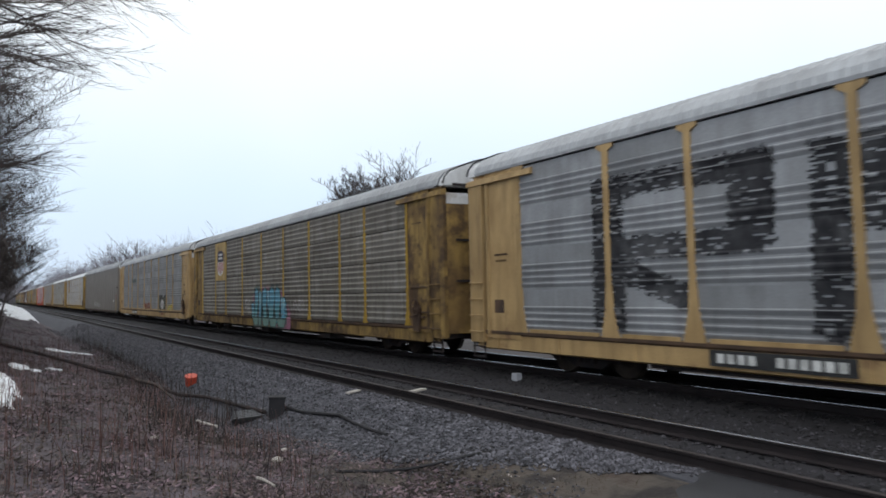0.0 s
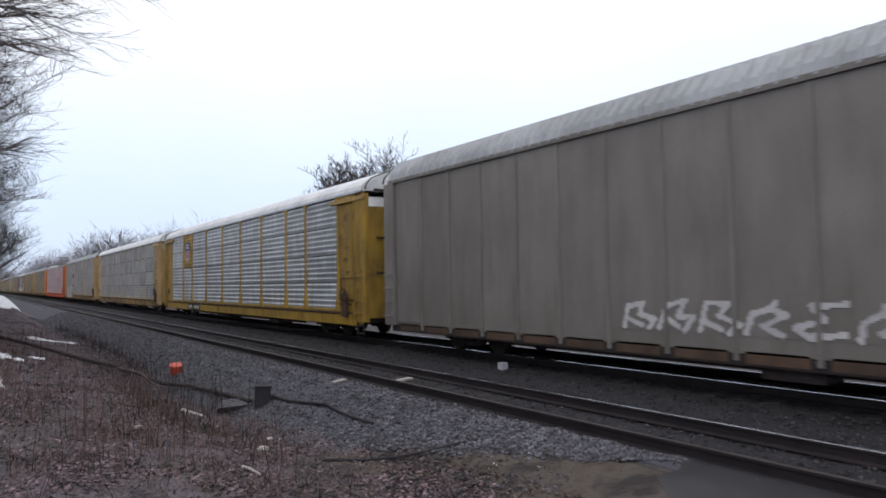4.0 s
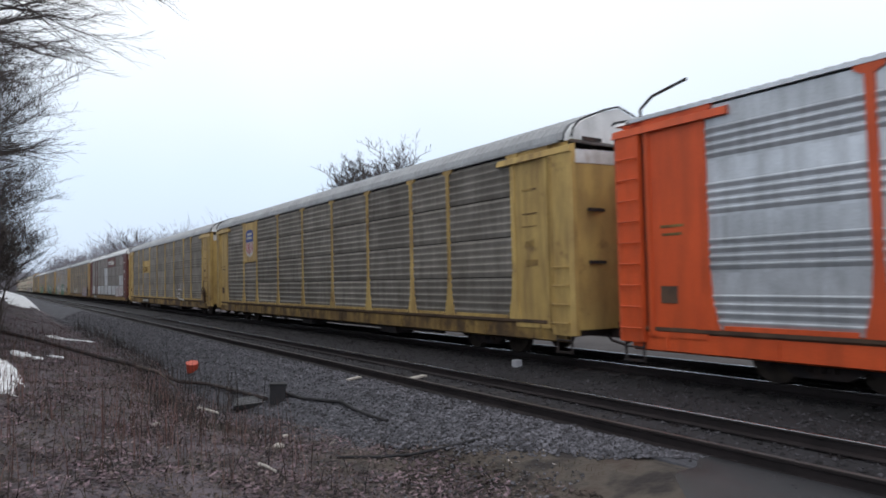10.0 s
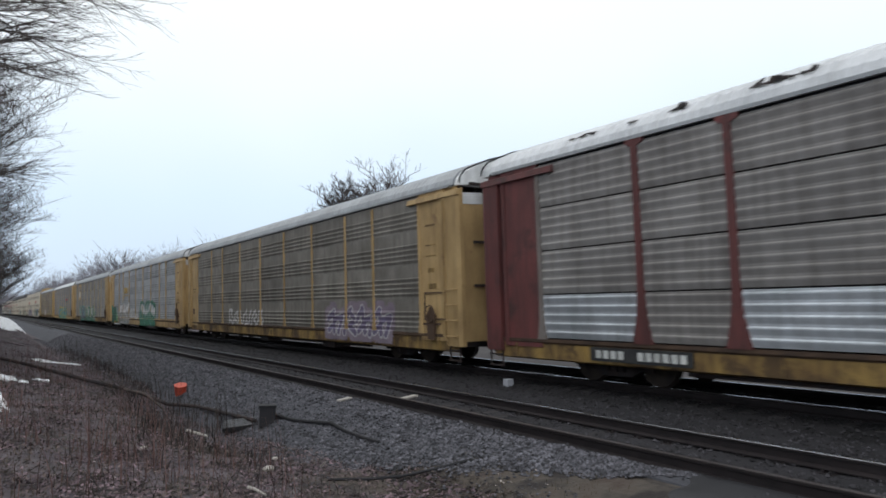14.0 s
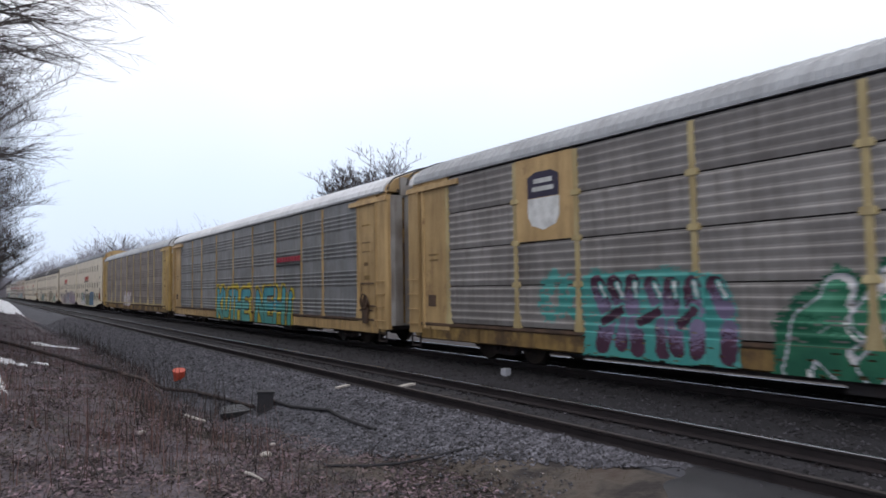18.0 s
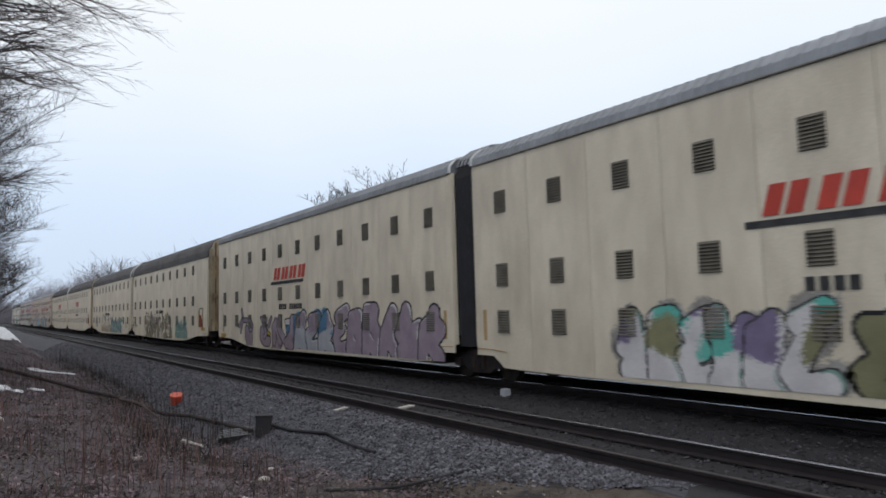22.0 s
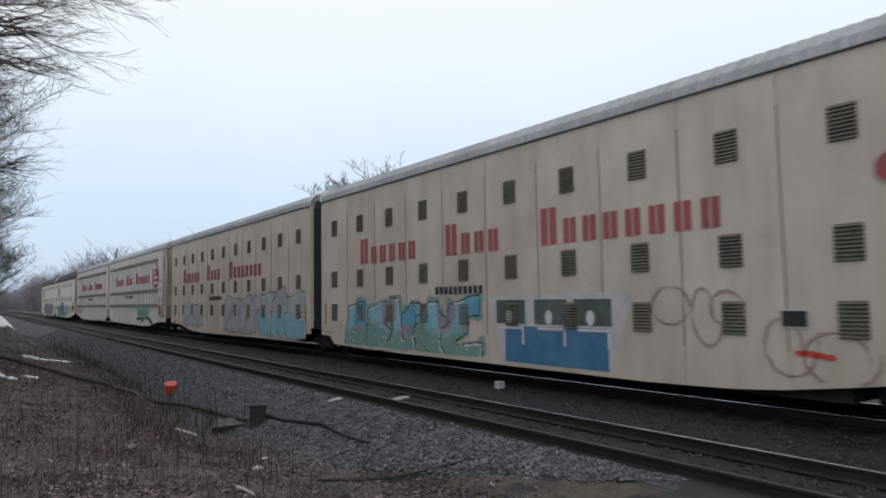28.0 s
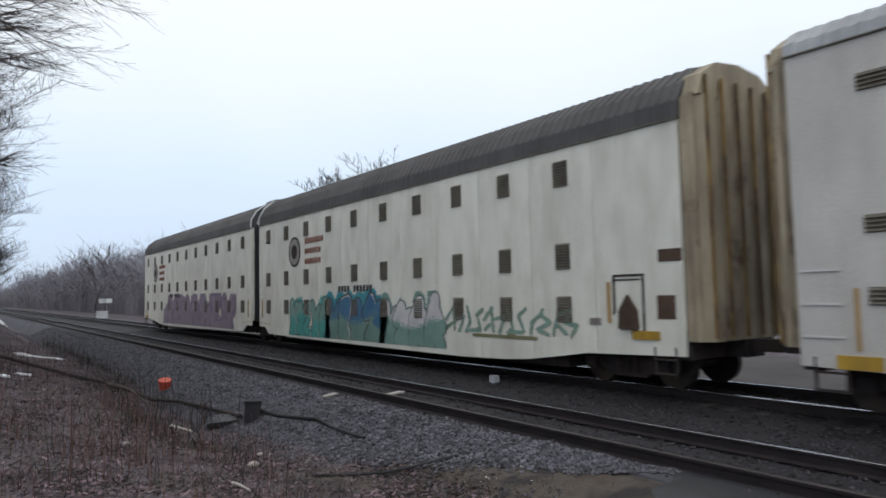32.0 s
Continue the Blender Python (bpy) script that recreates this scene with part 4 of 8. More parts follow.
def reaching(seed, tall, limbs, low, high):
    """A bare tree whose long limbs all lean out to one side (+x) and fray into fine twigs; points, faces, and the trunk's share of them."""
    r = random.Random(seed)
    verts, faces = [], []

    def stick(pts, r0, r1, k):
        prev = None
        for i, p in enumerate(pts):
            d = (pts[min(i + 1, len(pts) - 1)] - pts[max(i - 1, 0)]).normalized()
            q, rad = d.to_track_quat("Z", "Y"), r0 + (r1 - r0) * i / (len(pts) - 1)
            base = len(verts)
            verts.extend(tuple(p + q @ Vector((math.cos(6.2832 * j / k) * rad, math.sin(6.2832 * j / k) * rad, 0))) for j in range(k))
            if prev is not None:
                faces.extend((prev + j, prev + (j + 1) % k, base + (j + 1) % k, base + j) for j in range(k))
            prev = base

    def shoot(p, d, length, rad, level):
        n = (9, 5, 3)[level]
        pts = [p]
        for i in range(n):
            wild = (0.10, 0.16, 0.2)[level]
            d = (d + Vector((r.uniform(-1, 1), r.uniform(-1, 1), r.uniform(-1, 1))) * wild + Vector((0.03, 0, 0))).normalized()
            pts.append(pts[-1] + d * (length / n))
        stick(pts, rad, rad * 0.35, 3)
        if level == 2:
            return
        for i in range(2 if level == 0 else 1, n + 1):
            for _ in range(r.choice((1, 2, 2, 3)) if level == 0 else r.choice((1, 2))):
                e_ = (pts[i] - pts[i - 1]).normalized()
                side = Vector((r.uniform(-0.1, 0.5), r.uniform(-1, 1), r.uniform(-0.55, 0.7)))
                shoot(pts[i], (e_ + side * 0.75).normalized(), length * r.uniform(0.16, 0.32) if level == 0 else length * r.uniform(0.28, 0.5), max(0.0055, rad * (1 - 0.6 * i / n) * 0.5), level + 1)

    top = Vector((0.5, 0.2, tall))
    stick([Vector((0, 0, -0.4)), Vector((0.05, 0, tall * 0.3)), Vector((0.2, 0.1, tall * 0.65)), top], 0.17, 0.05, 6)
    cut = len(verts)
    for i in range(limbs):
        g = (i + r.random()) / limbs
        z = low + (high - low) * g
        shoot(Vector((0.05 + 0.45 * z / tall, 0.1, z)), Vector((1, r.uniform(-0.6, 0.5), 0.55 - 0.85 * g + r.uniform(-0.2, 0.2))).normalized(), (2.7 + 1.6 * min(1, 1.6 * g)) * r.uniform(0.75, 1.1), r.uniform(0.028, 0.05), 0)
    return verts, faces, cut


def reaching_tree(label, m, *args):
    v, f, cut = reaching(*args)
    t = thing("bare_tree", label, "tree", "bank trees", m)
    link("trunk", raw("trunk", v[:cut], [q for q in f if max(q) < cut], [M["bark"]], smooth=True), t)
    link("crown", raw("crown", v[cut:], [tuple(i - cut for i in q) for q in f if min(q) >= cut], [M["bark"]]), t, label="long bare limbs reaching towards the tracks")
    return t


reaching_tree("bare tree with long limbs reaching out over the bank", on_ground(-2.5, 17, 0), 61, 9.6, 33, 4.2, 9.9)
reaching_tree("slim bare tree with low limbs reaching out over the bank", on_ground(-2.9, 22, 0), 64, 6.0, 7, 2.6, 5.4)
bank_a = tree("bare_tree", "bare winter tree with dense twigs on the bank", 11, 6.0, 0.95, 2, 4, 0.16, on_ground(-4.9, 19, 0), "bank trees", lean=(0.12, 0), droop=0.05)
bank_b = tree("bare_tree", "slim bare tree leaning over the bank", 23, 5.2, 0.85, 2, 4, 0.11, on_ground(-2.6, 25, 0), "bank trees", lean=(0.2, -0.1))
bank_c = tree("thicket_bush", "tangled leafless bush on the bank", 31, 2.6, 1.1, 3, 3, 0.05, on_ground(-0.7, 24, 0), "bank bushes")
for x, y, turn in ((-4.7, 24.5, 130), (-2.6, 27, 200), (-3.0, 34, 20), (-2.2, 42, 290), (-5.0, 24, 20), (-2.4, 32, 75), (-5.5, 25, 330), (-4.4, 25.5, 60), (-2.7, 30, 310), (-2.2, 36, 170), (-3.8, 26, 280)):
    copy_thing(bank_a, on_ground(x, y, turn))
for x, y, turn in ((-3.6, 22, 50), (-1.6, 30, 160), (-1.2, 38, 260), (-0.5, 50, 100), (0.0, 62, 200), (-3.0, 27.5, 20), (-1.2, 33.5, 110), (-0.9, 44, 230)):
    copy_thing(bank_b, on_ground(x, y, turn))
for x, y, turn in ((-0.3, 29, 60), (-0.6, 33, 120), (-0.2, 38, 200), (-0.9, 44, 280), (-1.8, 20, 30), (-2.8, 15, 90), (-1.2, 52, 330), (1.3, 75, 50), (1.2, 90, 100), (-1.2, 27, 250), (-2.2, 24, 180), (-0.1, 26, 15), (-0.4, 31, 75), (0.2, 35, 140), (-0.8, 41, 205), (-1.0, 47, 265), (-1.0, 22, 325), (-0.9, 57, 45), (-1.4, 18.5, 150)):
    copy_thing(bank_c, on_ground(x, y, turn))
oak = tree("bare_oak", "bare spreading tree behind the train", 42, 11.2, 0.95, 2, 4, 0.42, on_ground(42.4, 84, 0, 0), "trees beyond the tracks", sides=4, thin=0.036, twig=0.75)
oak_b = tree("bare_oak", "bare tree with upright limbs behind the train", 47, 11.4, 0.65, 2, 4, 0.36, on_ground(45.4, 84, 0, 0), "trees beyond the tracks", thin=0.034, twig=0.75)
copy_thing(oak_b, on_ground(46.4, 88, 130, 0.3))
for i, (x, y) in enumerate(((40, 12), (43, 18), (41, 26), (45, 33), (42, 41), (44, 50), (40, 5), (43, 60), (46, 23), (39, 68))):
    copy_thing(bank_a, on_ground(x, y, 53 * i))


def far_woods():
    """Leafless woods closing the view along both sides of the line, one mesh."""
    r = random.Random(77)
    vs, fs = [], []
    kinds = [grow(s, 5.5, 0.7, 2, 2, 0.15, sides=3, thin=0.03) for s in (101, 102, 103, 104)]
    arrs = []
    for seed, (v, f) in enumerate(kinds):
        v, f = np.array(v), np.array(f)
        q = np.random.RandomState(300 + seed)
        top, k = v[:, 2].max() * 1.04, 520          # fine twigs fill a rounded crown
        d = q.randn(k, 3)
        d *= (q.rand(k, 1) ** 0.45) / np.linalg.norm(d, axis=1, keepdims=True)
        lobes = 1 + 0.22 * np.sin(3 * np.arctan2(d[:, 1], d[:, 0]) + seed) + 0.12 * np.sin(9 * d[:, 2] + seed)
        base = d * lobes[:, None] * [0.30 * top, 0.30 * top, 0.36 * top] + [0, 0, 0.62 * top]
        tip = base + (d + [0, 0, 0.35] + 0.5 * q.randn(k, 3)) * (0.35 + 0.45 * q.rand(k, 1))
        wide = np.cross(tip - base, q.randn(k, 3))
        wide *= 0.028 / np.linalg.norm(wide, axis=1, keepdims=True)
        n0 = len(v)
        v = np.concatenate([v, np.stack([base - wide, base + wide, tip + 0.3 * wide, tip - 0.3 * wide], 1).reshape(-1, 3)])
        arrs.append((v, np.concatenate([f, n0 + np.arange(4 * k).reshape(-1, 4)])))
    total = 0
    spots = []
    for i in range(110):
        y = 95 + 330 * r.random() ** 1.3
        spots.append((r.uniform(21, 34) + max(0, y - 150) * 0.02, y, r.uniform(0.7, 1.2)))
    for i in range(190):
        y = 110 + 230 * r.random()
        spots.append((r.uniform(19, 42), y, r.uniform(0.95, 1.3) + 0.2 * math.sin(y * 0.09)))
    for i in range(40):
        y = 75 + 300 * r.random()
        spots.append((r.uniform(-9, 1.5), y, r.uniform(0.6, 1.0)))
    for i in range(110):
        spots.append((r.uniform(-60, 80), r.uniform(380, 520), r.uniform(1.1, 1.6)))
    for x, y, s in spots:
        v, f = arrs[r.randrange(4)]
        a = r.uniform(0, 6.28)
        c, n = math.cos(a) * s, math.sin(a) * s
        w = np.stack([v[:, 0] * c - v[:, 1] * n + x, v[:, 0] * n + v[:, 1] * c + y, v[:, 2] * s + float(height(x, y))], -1)
        vs.append(w)
        fs.append(f + total)
        total += len(v)
    v, f = np.concatenate(vs), np.concatenate(fs)
    return tagged(new("far_woods", raw("far_woods", v, f, [M["hazewood"]])), "leafless woods far along the line, paled with painted haze", "woods", kind="stuff")


far_woods()
far_tree = tree("slender_tree", "tall slender bare tree standing over the far woods", 58, 7.0, 0.36, 2, 3, 0.14, on_ground(20.9, 140, 0), "trees beyond the tracks", thin=0.028, twig=0.8)


def brush(name, count, spots, tall, material, label, seed):
    """Upright tangled stems of young trees and brambles, one mesh."""
    r = np.random.RandomState(seed)
    x, y = spots(r, count)
    crown = 0.5 + 0.26 * np.sin(y * 0.31 + 0.5 * np.sin(x * 0.6)) + 0.24 * np.sin(y * 0.113 + x * 0.35 + 1.0)
    h = tall[0] + (tall[1] - tall[0]) * crown * (1 - 0.5 * r.rand(count) ** 2)
    t, w = r.rand(count) * 6.283, 0.014 + 0.00022 * y
    lean = h * 0.35 * r.rand(count)
    b = np.stack([x, y, height(x, y) - 0.2], -1)
    e_ = np.stack([np.cos(t) * lean, np.sin(t) * lean, h], -1)
    s = np.stack([w, 0 * w, 0 * w], -1)
    side = np.stack([np.cos(t + 1.6) * lean * 1.2, np.sin(t + 1.6) * lean * 1.2, h * 0.85], -1)
    v = np.stack([b - s, b + s, b + e_ * 0.55 + s * 0.7, b + e_ * 0.55 - s * 0.7, b + e_, b + side], 1).reshape(-1, 3)
    k = 6 * np.arange(count)[:, None]
    f = np.concatenate([np.stack([k + 0, k + 1, k + 2, k + 3], -1).reshape(-1, 4)])
    tri = np.concatenate([k + np.array([[3, 2, 4]]), k + np.array([[3, 2, 5]])])
    return tagged(new(name, raw(name, v.tolist(), f.tolist() + tri.tolist(), [material])), label, "brush", kind="stuff")


# Far brush shares the woods' tone with its painted haze.
brush("far_brush", 26000, lambda r, n: (22 + 16 * r.rand(n), 62 + 330 * r.rand(n) ** 1.4), (1.5, 8.2), M["hazewood"], "dense leafless brush beyond the tracks", 91)
brush("end_brush", 12000, lambda r, n: (-50 + 100 * r.rand(n), 400 + 60 * r.rand(n)), (3.0, 12.0), M["hazewood"], "leafless woods closing the line", 92)
brush("bank_brush", 1800, lambda r, n: (-5 + 5.2 * r.rand(n) ** 0.7, 22 + 80 * r.rand(n) ** 1.3), (0.6, 2.8), M["bark"], "leafless saplings and brambles on the bank", 93)


# ---- the train ----
BAYS = (-11.71, -8.97, -7.02, -4.22, -1.41, 1.41, 4.22, 7.02, 8.97, 11.71)
FLOOR, EAVE = 0.92, 4.86
ROWS_Z = 4
ROW = (EAVE - 0.04 - FLOOR) / ROWS_Z


def rib_depth(z, dense):
    """How far the corrugated sheet stands out at height z within its row."""
    if z < FLOOR:
        return 0.032
    u = (z - FLOOR) % ROW / ROW
    if dense:
        return wave((u - 0.03) * 5.2 % 1) * 0.024
    if u < 0.05 or u > 0.65:
        return 0.0
    return wave((u - 0.05) / 0.15 % 1) * 0.027


def wave(g):
    """One corrugation: out over a long lower slope, back over a short upper one."""
    return g / 0.5 if g < 0.5 else 1.0 if g < 0.633 else max(0.0, 1 - (g - 0.633) / 0.13)


def sheet_mesh(length, dense):
    def make(bm):
        if dense:
            cuts, outs = [0.014, 0.022], [-0.014, 0.0]
            for i in range(5):
                b = 0.03 + i / 5.2
                cuts += [b + 0.001, b + 0.5 / 5.2, b + 0.633 / 5.2, b + 0.763 / 5.2]
                outs += [0, 0.024, 0.024, 0]
            cuts, outs = cuts + [0.980, 0.986], outs + [0.0, -0.012]
        else:
            cuts, outs = [0.0], [0.0]
            for i in range(4):
                b = 0.05 + i * 0.15
                cuts += [b, b + 0.075, b + 0.095, b + 0.1145]
                outs += [0, 0.027, 0.027, 0]
            cuts, outs = cuts + [1.0], outs + [0.0]
        cols = [[bm.verts.new((-o, y, c * ROW)) for c, o in zip(cuts, outs)] for y in (-length / 2, length / 2)]
        for i in range(len(cuts) - 1):
            bm.faces.new((cols[0][i], cols[0][i + 1], cols[1][i + 1], cols[1][i]))
    return make


def post_mesh(bm):
    w = 0.07
    prism(bm, [(-0.23, 0), (0.23, 0), (0.11, 0.55), (w, 1.1), (w, 3.8), (0.21, 3.88), (0.21, 3.96), (-0.21, 3.96), (-0.21, 3.88), (-w, 3.8), (-w, 1.1), (-0.11, 0.55)], "x", -0.042, 0.02)


def thin_post_mesh(bm):
    w = 0.06
    prism(bm, [(-0.14, 0), (0.14, 0), (w, 0.5), (w, 3.88), (-w, 3.88), (-w, 0.5)], "x", -0.038, 0.02)


def sill_mesh(bm):
    prism(bm, [(-1.50, 0.47), (-1.40, 0.43), (-1.40, 0.80), (-1.50, 0.80)], "y", -13.4, 13.4)
    for y in np.arange(-12.6, 12.7, 2.1):
        box(bm, -1.525, -1.50, y - 0.03, y + 0.03, 0.47, 0.80)
    prism(bm, [(1.50, 0.47), (1.40, 0.43), (1.40, 0.90), (1.50, 0.90)], "y", -13.4, 13.4)


def ledge_mesh(bm):
    prism(bm, [(-1.50, 0.80), (-1.40, 0.80), (-1.40, 0.88), (-1.47, 0.905), (-1.535, 0.905), (-1.535, 0.84)], "y", -13.4, 13.4)


def under_mesh(bm):
    box(bm, -1.28, -1.16, -8.2, 8.2, 0.34, 0.60)
    for y in (-5.2, 1.4):
        box(bm, -1.34, -0.7, y - 0.5, y + 0.5, 0.22, 0.6)
    box(bm, -1.38, 1.38, -13.3, 13.3, 0.86, 0.95)
    box(bm, -0.35, 0.35, -13.9, 13.9, 0.5, 0.86)
    for y in np.arange(-8, 8.1, 2.0):
        box(bm, -1.38, 1.38, y - 0.06, y + 0.06, 0.6, 0.86)


def eave_mesh(bm):
    box(bm, -1.55, -1.46, -13.3, 13.3, 4.855, 4.925)
    for y in BAYS[1:-1]:
        box(bm, -1.555, -1.55, y + 0.3, y + 0.9, 4.86, 4.875)


ROOF = [(-1.53, 4.90), (-1.48, 5.08), (-1.29, 5.28), (-0.92, 5.44), (-0.45, 5.62), (0, 5.74), (0.45, 5.62), (0.92, 5.44), (1.29, 5.28), (1.48, 5.08), (1.53, 4.90)]
LOW_ROOF = [(-1.53, 4.90), (-1.45, 4.96), (-1.2, 5.02), (-0.8, 5.11), (-0.4, 5.19), (0, 5.25), (0.4, 5.19), (0.8, 5.11), (1.2, 5.02), (1.45, 4.96), (1.53, 4.90)]


def roof_mesh(profile, y0, y1, pitch, rise):
    def make(bm):
        ys, k = [], int((y1 - y0) / pitch)
        for i in range(k):
            a = y0 + i * pitch
            ys += [(a, 0.0), (a + pitch * 0.62, 0.0), (a + pitch * 0.72, rise), (a + pitch * 0.9, rise)]
        ys.append((y1, 0.0))
        rows = []
        for y, o in ys:
            rows.append([bm.verts.new((x * (1 + o / 2), y, z + o * (0.4 + 0.6 * (z > profile[0][1] + 0.2)))) for x, z in profile])
        for a, b in zip(rows, rows[1:]):
            for i in range(len(profile) - 1):
                bm.faces.new((a[i], a[i + 1], b[i + 1], b[i]))
        bm.faces.new(rows[0])
        bm.faces.new(rows[-1][::-1])
    return make


def corner_mesh(sign, top=4.86):
    """Solid side plate between the last sheet and the slit beside the end door's wing."""
    def make(bm):
        box(bm, -1.52, -1.44, *sorted((11.73 * sign, 12.98 * sign)), 0.72, top)
        box(bm, -1.46, -1.42, *sorted((12.98 * sign, 13.52 * sign)), 0.72, top)
    return make


def wing_mesh(sign, top=4.60):
    """The end door's leaf that folds round the corner, standing proud of the side."""
    def make(bm):
        prism(bm, [(-1.575, sign * y) if k else (-1.40, sign * y) for y, k in ((13.06, 0), (13.06, 1))] + [(-1.575, sign * 13.60), (-1.52, sign * 13.70), (-1.40, sign * 13.70)], "z", 0.60, top)
        box(bm, -1.60, -1.575, *sorted((sign * 13.06, sign * 13.10)), 0.62, top - 0.02)
    return make


def door_cap_mesh(sign, ribbed, low, top):
    """The white-painted upper band of the end doors, a film over the steel."""
    def make(bm):
        y0 = 13.505 * sign
        pts = [(-1.51, 0), (-1.425, 0.168), (-0.75, 0.308), (-0.02, 0.368), (0.02, 0.368), (0.75, 0.308), (1.425, 0.168), (1.51, 0)]
        if ribbed:
            pts = [(-1.5, 0), (-1.44, 0.185)]
            for i in range(6):
                x = -1.325 + i * 0.47
                pts += [(x, 0.305), (x + 0.28, 0.305), (x + 0.30, 0.185), (x + 0.395, 0.185)]
            pts += [(1.5, 0)]
        prism(bm, [(x, y0 + sign * d) for x, d in pts] + [(1.4, y0 - sign * 0.03), (-1.4, y0 - sign * 0.03)], "z", low, top)
    return make


def upper_ribs_mesh(sign):
    """Ribs of a tall corrugated end door that run up over the gable."""
    def make(bm):
        for i in range(5):
            x = -1.10 + i * 0.47
            h = 5.62 - 0.30 * abs(x + 0.13)
            box(bm, x, x + 0.26, *sorted((sign * 13.70, sign * 13.80)), 4.755, h)
            box(bm, x + 0.26, x + 0.47, *sorted((sign * 13.68, sign * 13.735)), 4.755, h - 0.05)
    return make


def far_corner_mesh(sign):
    return lambda bm: box(bm, 1.44, 1.52, *sorted((11.73 * sign, 13.52 * sign)), 0.72, 4.86)


def rib_mesh(bm):
    prism(bm, [(-0.04, -0.05), (-0.04, 0.05), (0, 0.06), (0, -0.06)], "z", 0.74, 4.60)


def grip_mesh(bm):
    box(bm, 0, 0.5, -0.025, 0.025, 0, 0.07)


def groove_mesh(bm):
    box(bm, -0.05, 0.05, -0.015, 0.015, 0.78, 4.7)


def lintel_mesh(sign):
    def make(bm):
        a, b = sorted((11.2 * sign, 13.7 * sign))
        prism(bm, [(-1.60, 4.60), (-1.40, 4.60), (-1.40, 4.80), (-1.57, 4.74)], "y", a, b)
    return make


def door_mesh(sign, ribbed):
    """Folding end doors, bowed outwards; ribbed ones have upright corrugations."""
    def make(bm):
        y0 = 13.50 * sign
        pts = [(-1.5, 0), (-1.42, 0.16), (-0.75, 0.30), (-0.02, 0.36), (0.02, 0.36), (0.75, 0.30), (1.42, 0.16), (1.5, 0)]
        if ribbed:
            pts = [(-1.5, 0), (-1.44, 0.18)]
            for i in range(6):
                x = -1.32 + i * 0.47
                pts += [(x, 0.30), (x + 0.27, 0.30), (x + 0.29, 0.18), (x + 0.40, 0.18)]
            pts += [(1.5, 0)]
        out = [(x, y0 + sign * d) for x, d in pts] + [(1.4, y0 - sign * 0.05), (-1.4, y0 - sign * 0.05)]
        prism(bm, out, "z", 0.72, 4.66 if not ribbed else 4.75)
    return make


def gable_mesh(sign, prof):
    def make(bm):
        y0, y1 = sorted((13.45 * sign, 13.72 * sign))
        prism(bm, [(x * 0.97, z - 0.03) for x, z in prof], "y", y0, y1)
    return make


def slot_mesh(bm):
    box(bm, -0.3, 0.3, -0.015, 0.015, 0, 0.09)


def gable_trim_mesh(sign, prof):
    def make(bm):
        y0, y1 = sorted((13.40 * sign, 13.76 * sign))
        for (x0, z0), (x1, z1) in zip(prof, prof[1:]):
            a, b = Vector((x0, 0, z0)), Vector((x1, 0, z1))
            for y in ((y1 - 0.03,) if sign > 0 else (y0 + 0.03,)):
                tube(bm, (a.x, y, a.z + 0.01), (b.x, y, b.z + 0.01), 0.024, 5)
    return make


def rung_mesh(bm):
    """A bent grab iron on two stubs."""
    tube(bm, (-0.075, -0.23, 0), (-0.075, 0.23, 0), 0.017, 6)
    for y in (-0.23, 0.23):
        tube(bm, (0.0, y, 0), (-0.075, y, 0), 0.017, 6)


def add_ladder(car, y, material, count=4):
    for i in range(count):
        link("ladder_rung", shared("ladder_rung", rung_mesh, material), car, -1.575, y, 0.87 + i * 0.41)


def brake_frame_mesh(bm):
    """Edges of the recess round the hand brake."""
    box(bm, -0.03, 0, -0.56, 0.56, 0.70, 0.735)
    box(bm, -0.03, 0, 0.53, 0.56, 0, 0.70)
    box(bm, -0.05, 0, -0.56, 0.56, -0.03, 0.01)
    box(bm, -0.04, 0, -0.2, 0.62, -0.18, -0.12)


def brake_mesh(bm):
    for i in range(14):
        a, b = 6.2832 * i / 14, 6.2832 * (i + 1) / 14
        tube(bm, (-0.1, 0.24 * math.cos(a), 0.24 * math.sin(a)), (-0.1, 0.24 * math.cos(b), 0.24 * math.sin(b)), 0.02, 5)
    for a in (0.5, 2.1, 3.7, 5.3):
        tube(bm, (-0.1, 0, 0), (-0.1, 0.24 * math.cos(a), 0.24 * math.sin(a)), 0.014, 4)
    prism(bm, [(-0.13, -0.7), (0.13, -0.7), (0.2, -0.05), (0.0, 0.2), (-0.2, -0.05)], "x", -0.08, 0.0)


def truck_frame_mesh(bm):
    for s in (-1, 1):
        x0, x1 = sorted((s * 0.92, s * 1.06))
        prism(bm, [(-1.15, 0.36), (-1.15, 0.62), (-0.55, 0.66), (-0.35, 0.78), (0.35, 0.78), (0.55, 0.66), (1.15, 0.62), (1.15, 0.36), (0.7, 0.36), (0.4, 0.18), (-0.4, 0.18), (-0.7, 0.36)], "x", x0, x1)
        for y in (-0.2, 0, 0.2):
            tube(bm, (s * 1.08, y, 0.28), (s * 1.08, y, 0.62), 0.07, 8)
        for y in (-0.88, 0.88):
            box(bm, min(s * 1.06, s * 1.14), max(s * 1.06, s * 1.14), y - 0.12, y + 0.12, 0.32, 0.52)
    box(bm, -1.1, 1.1, -0.25, 0.25, 0.45, 0.75)


def wheelset_mesh(bm):
    for s in (-1, 1):
        tube(bm, (s * 0.70, 0, 0.42), (s * 0.82, 0, 0.42), 0.42, 24)
        tube(bm, (s * 0.66, 0, 0.42), (s * 0.70, 0, 0.42), 0.445, 24)
        tube(bm, (s * 0.82, 0, 0.42), (s * 0.84, 0, 0.42), 0.20, 12)
    tube(bm, (-1.1, 0, 0.42), (1.1, 0, 0.42), 0.085, 10)


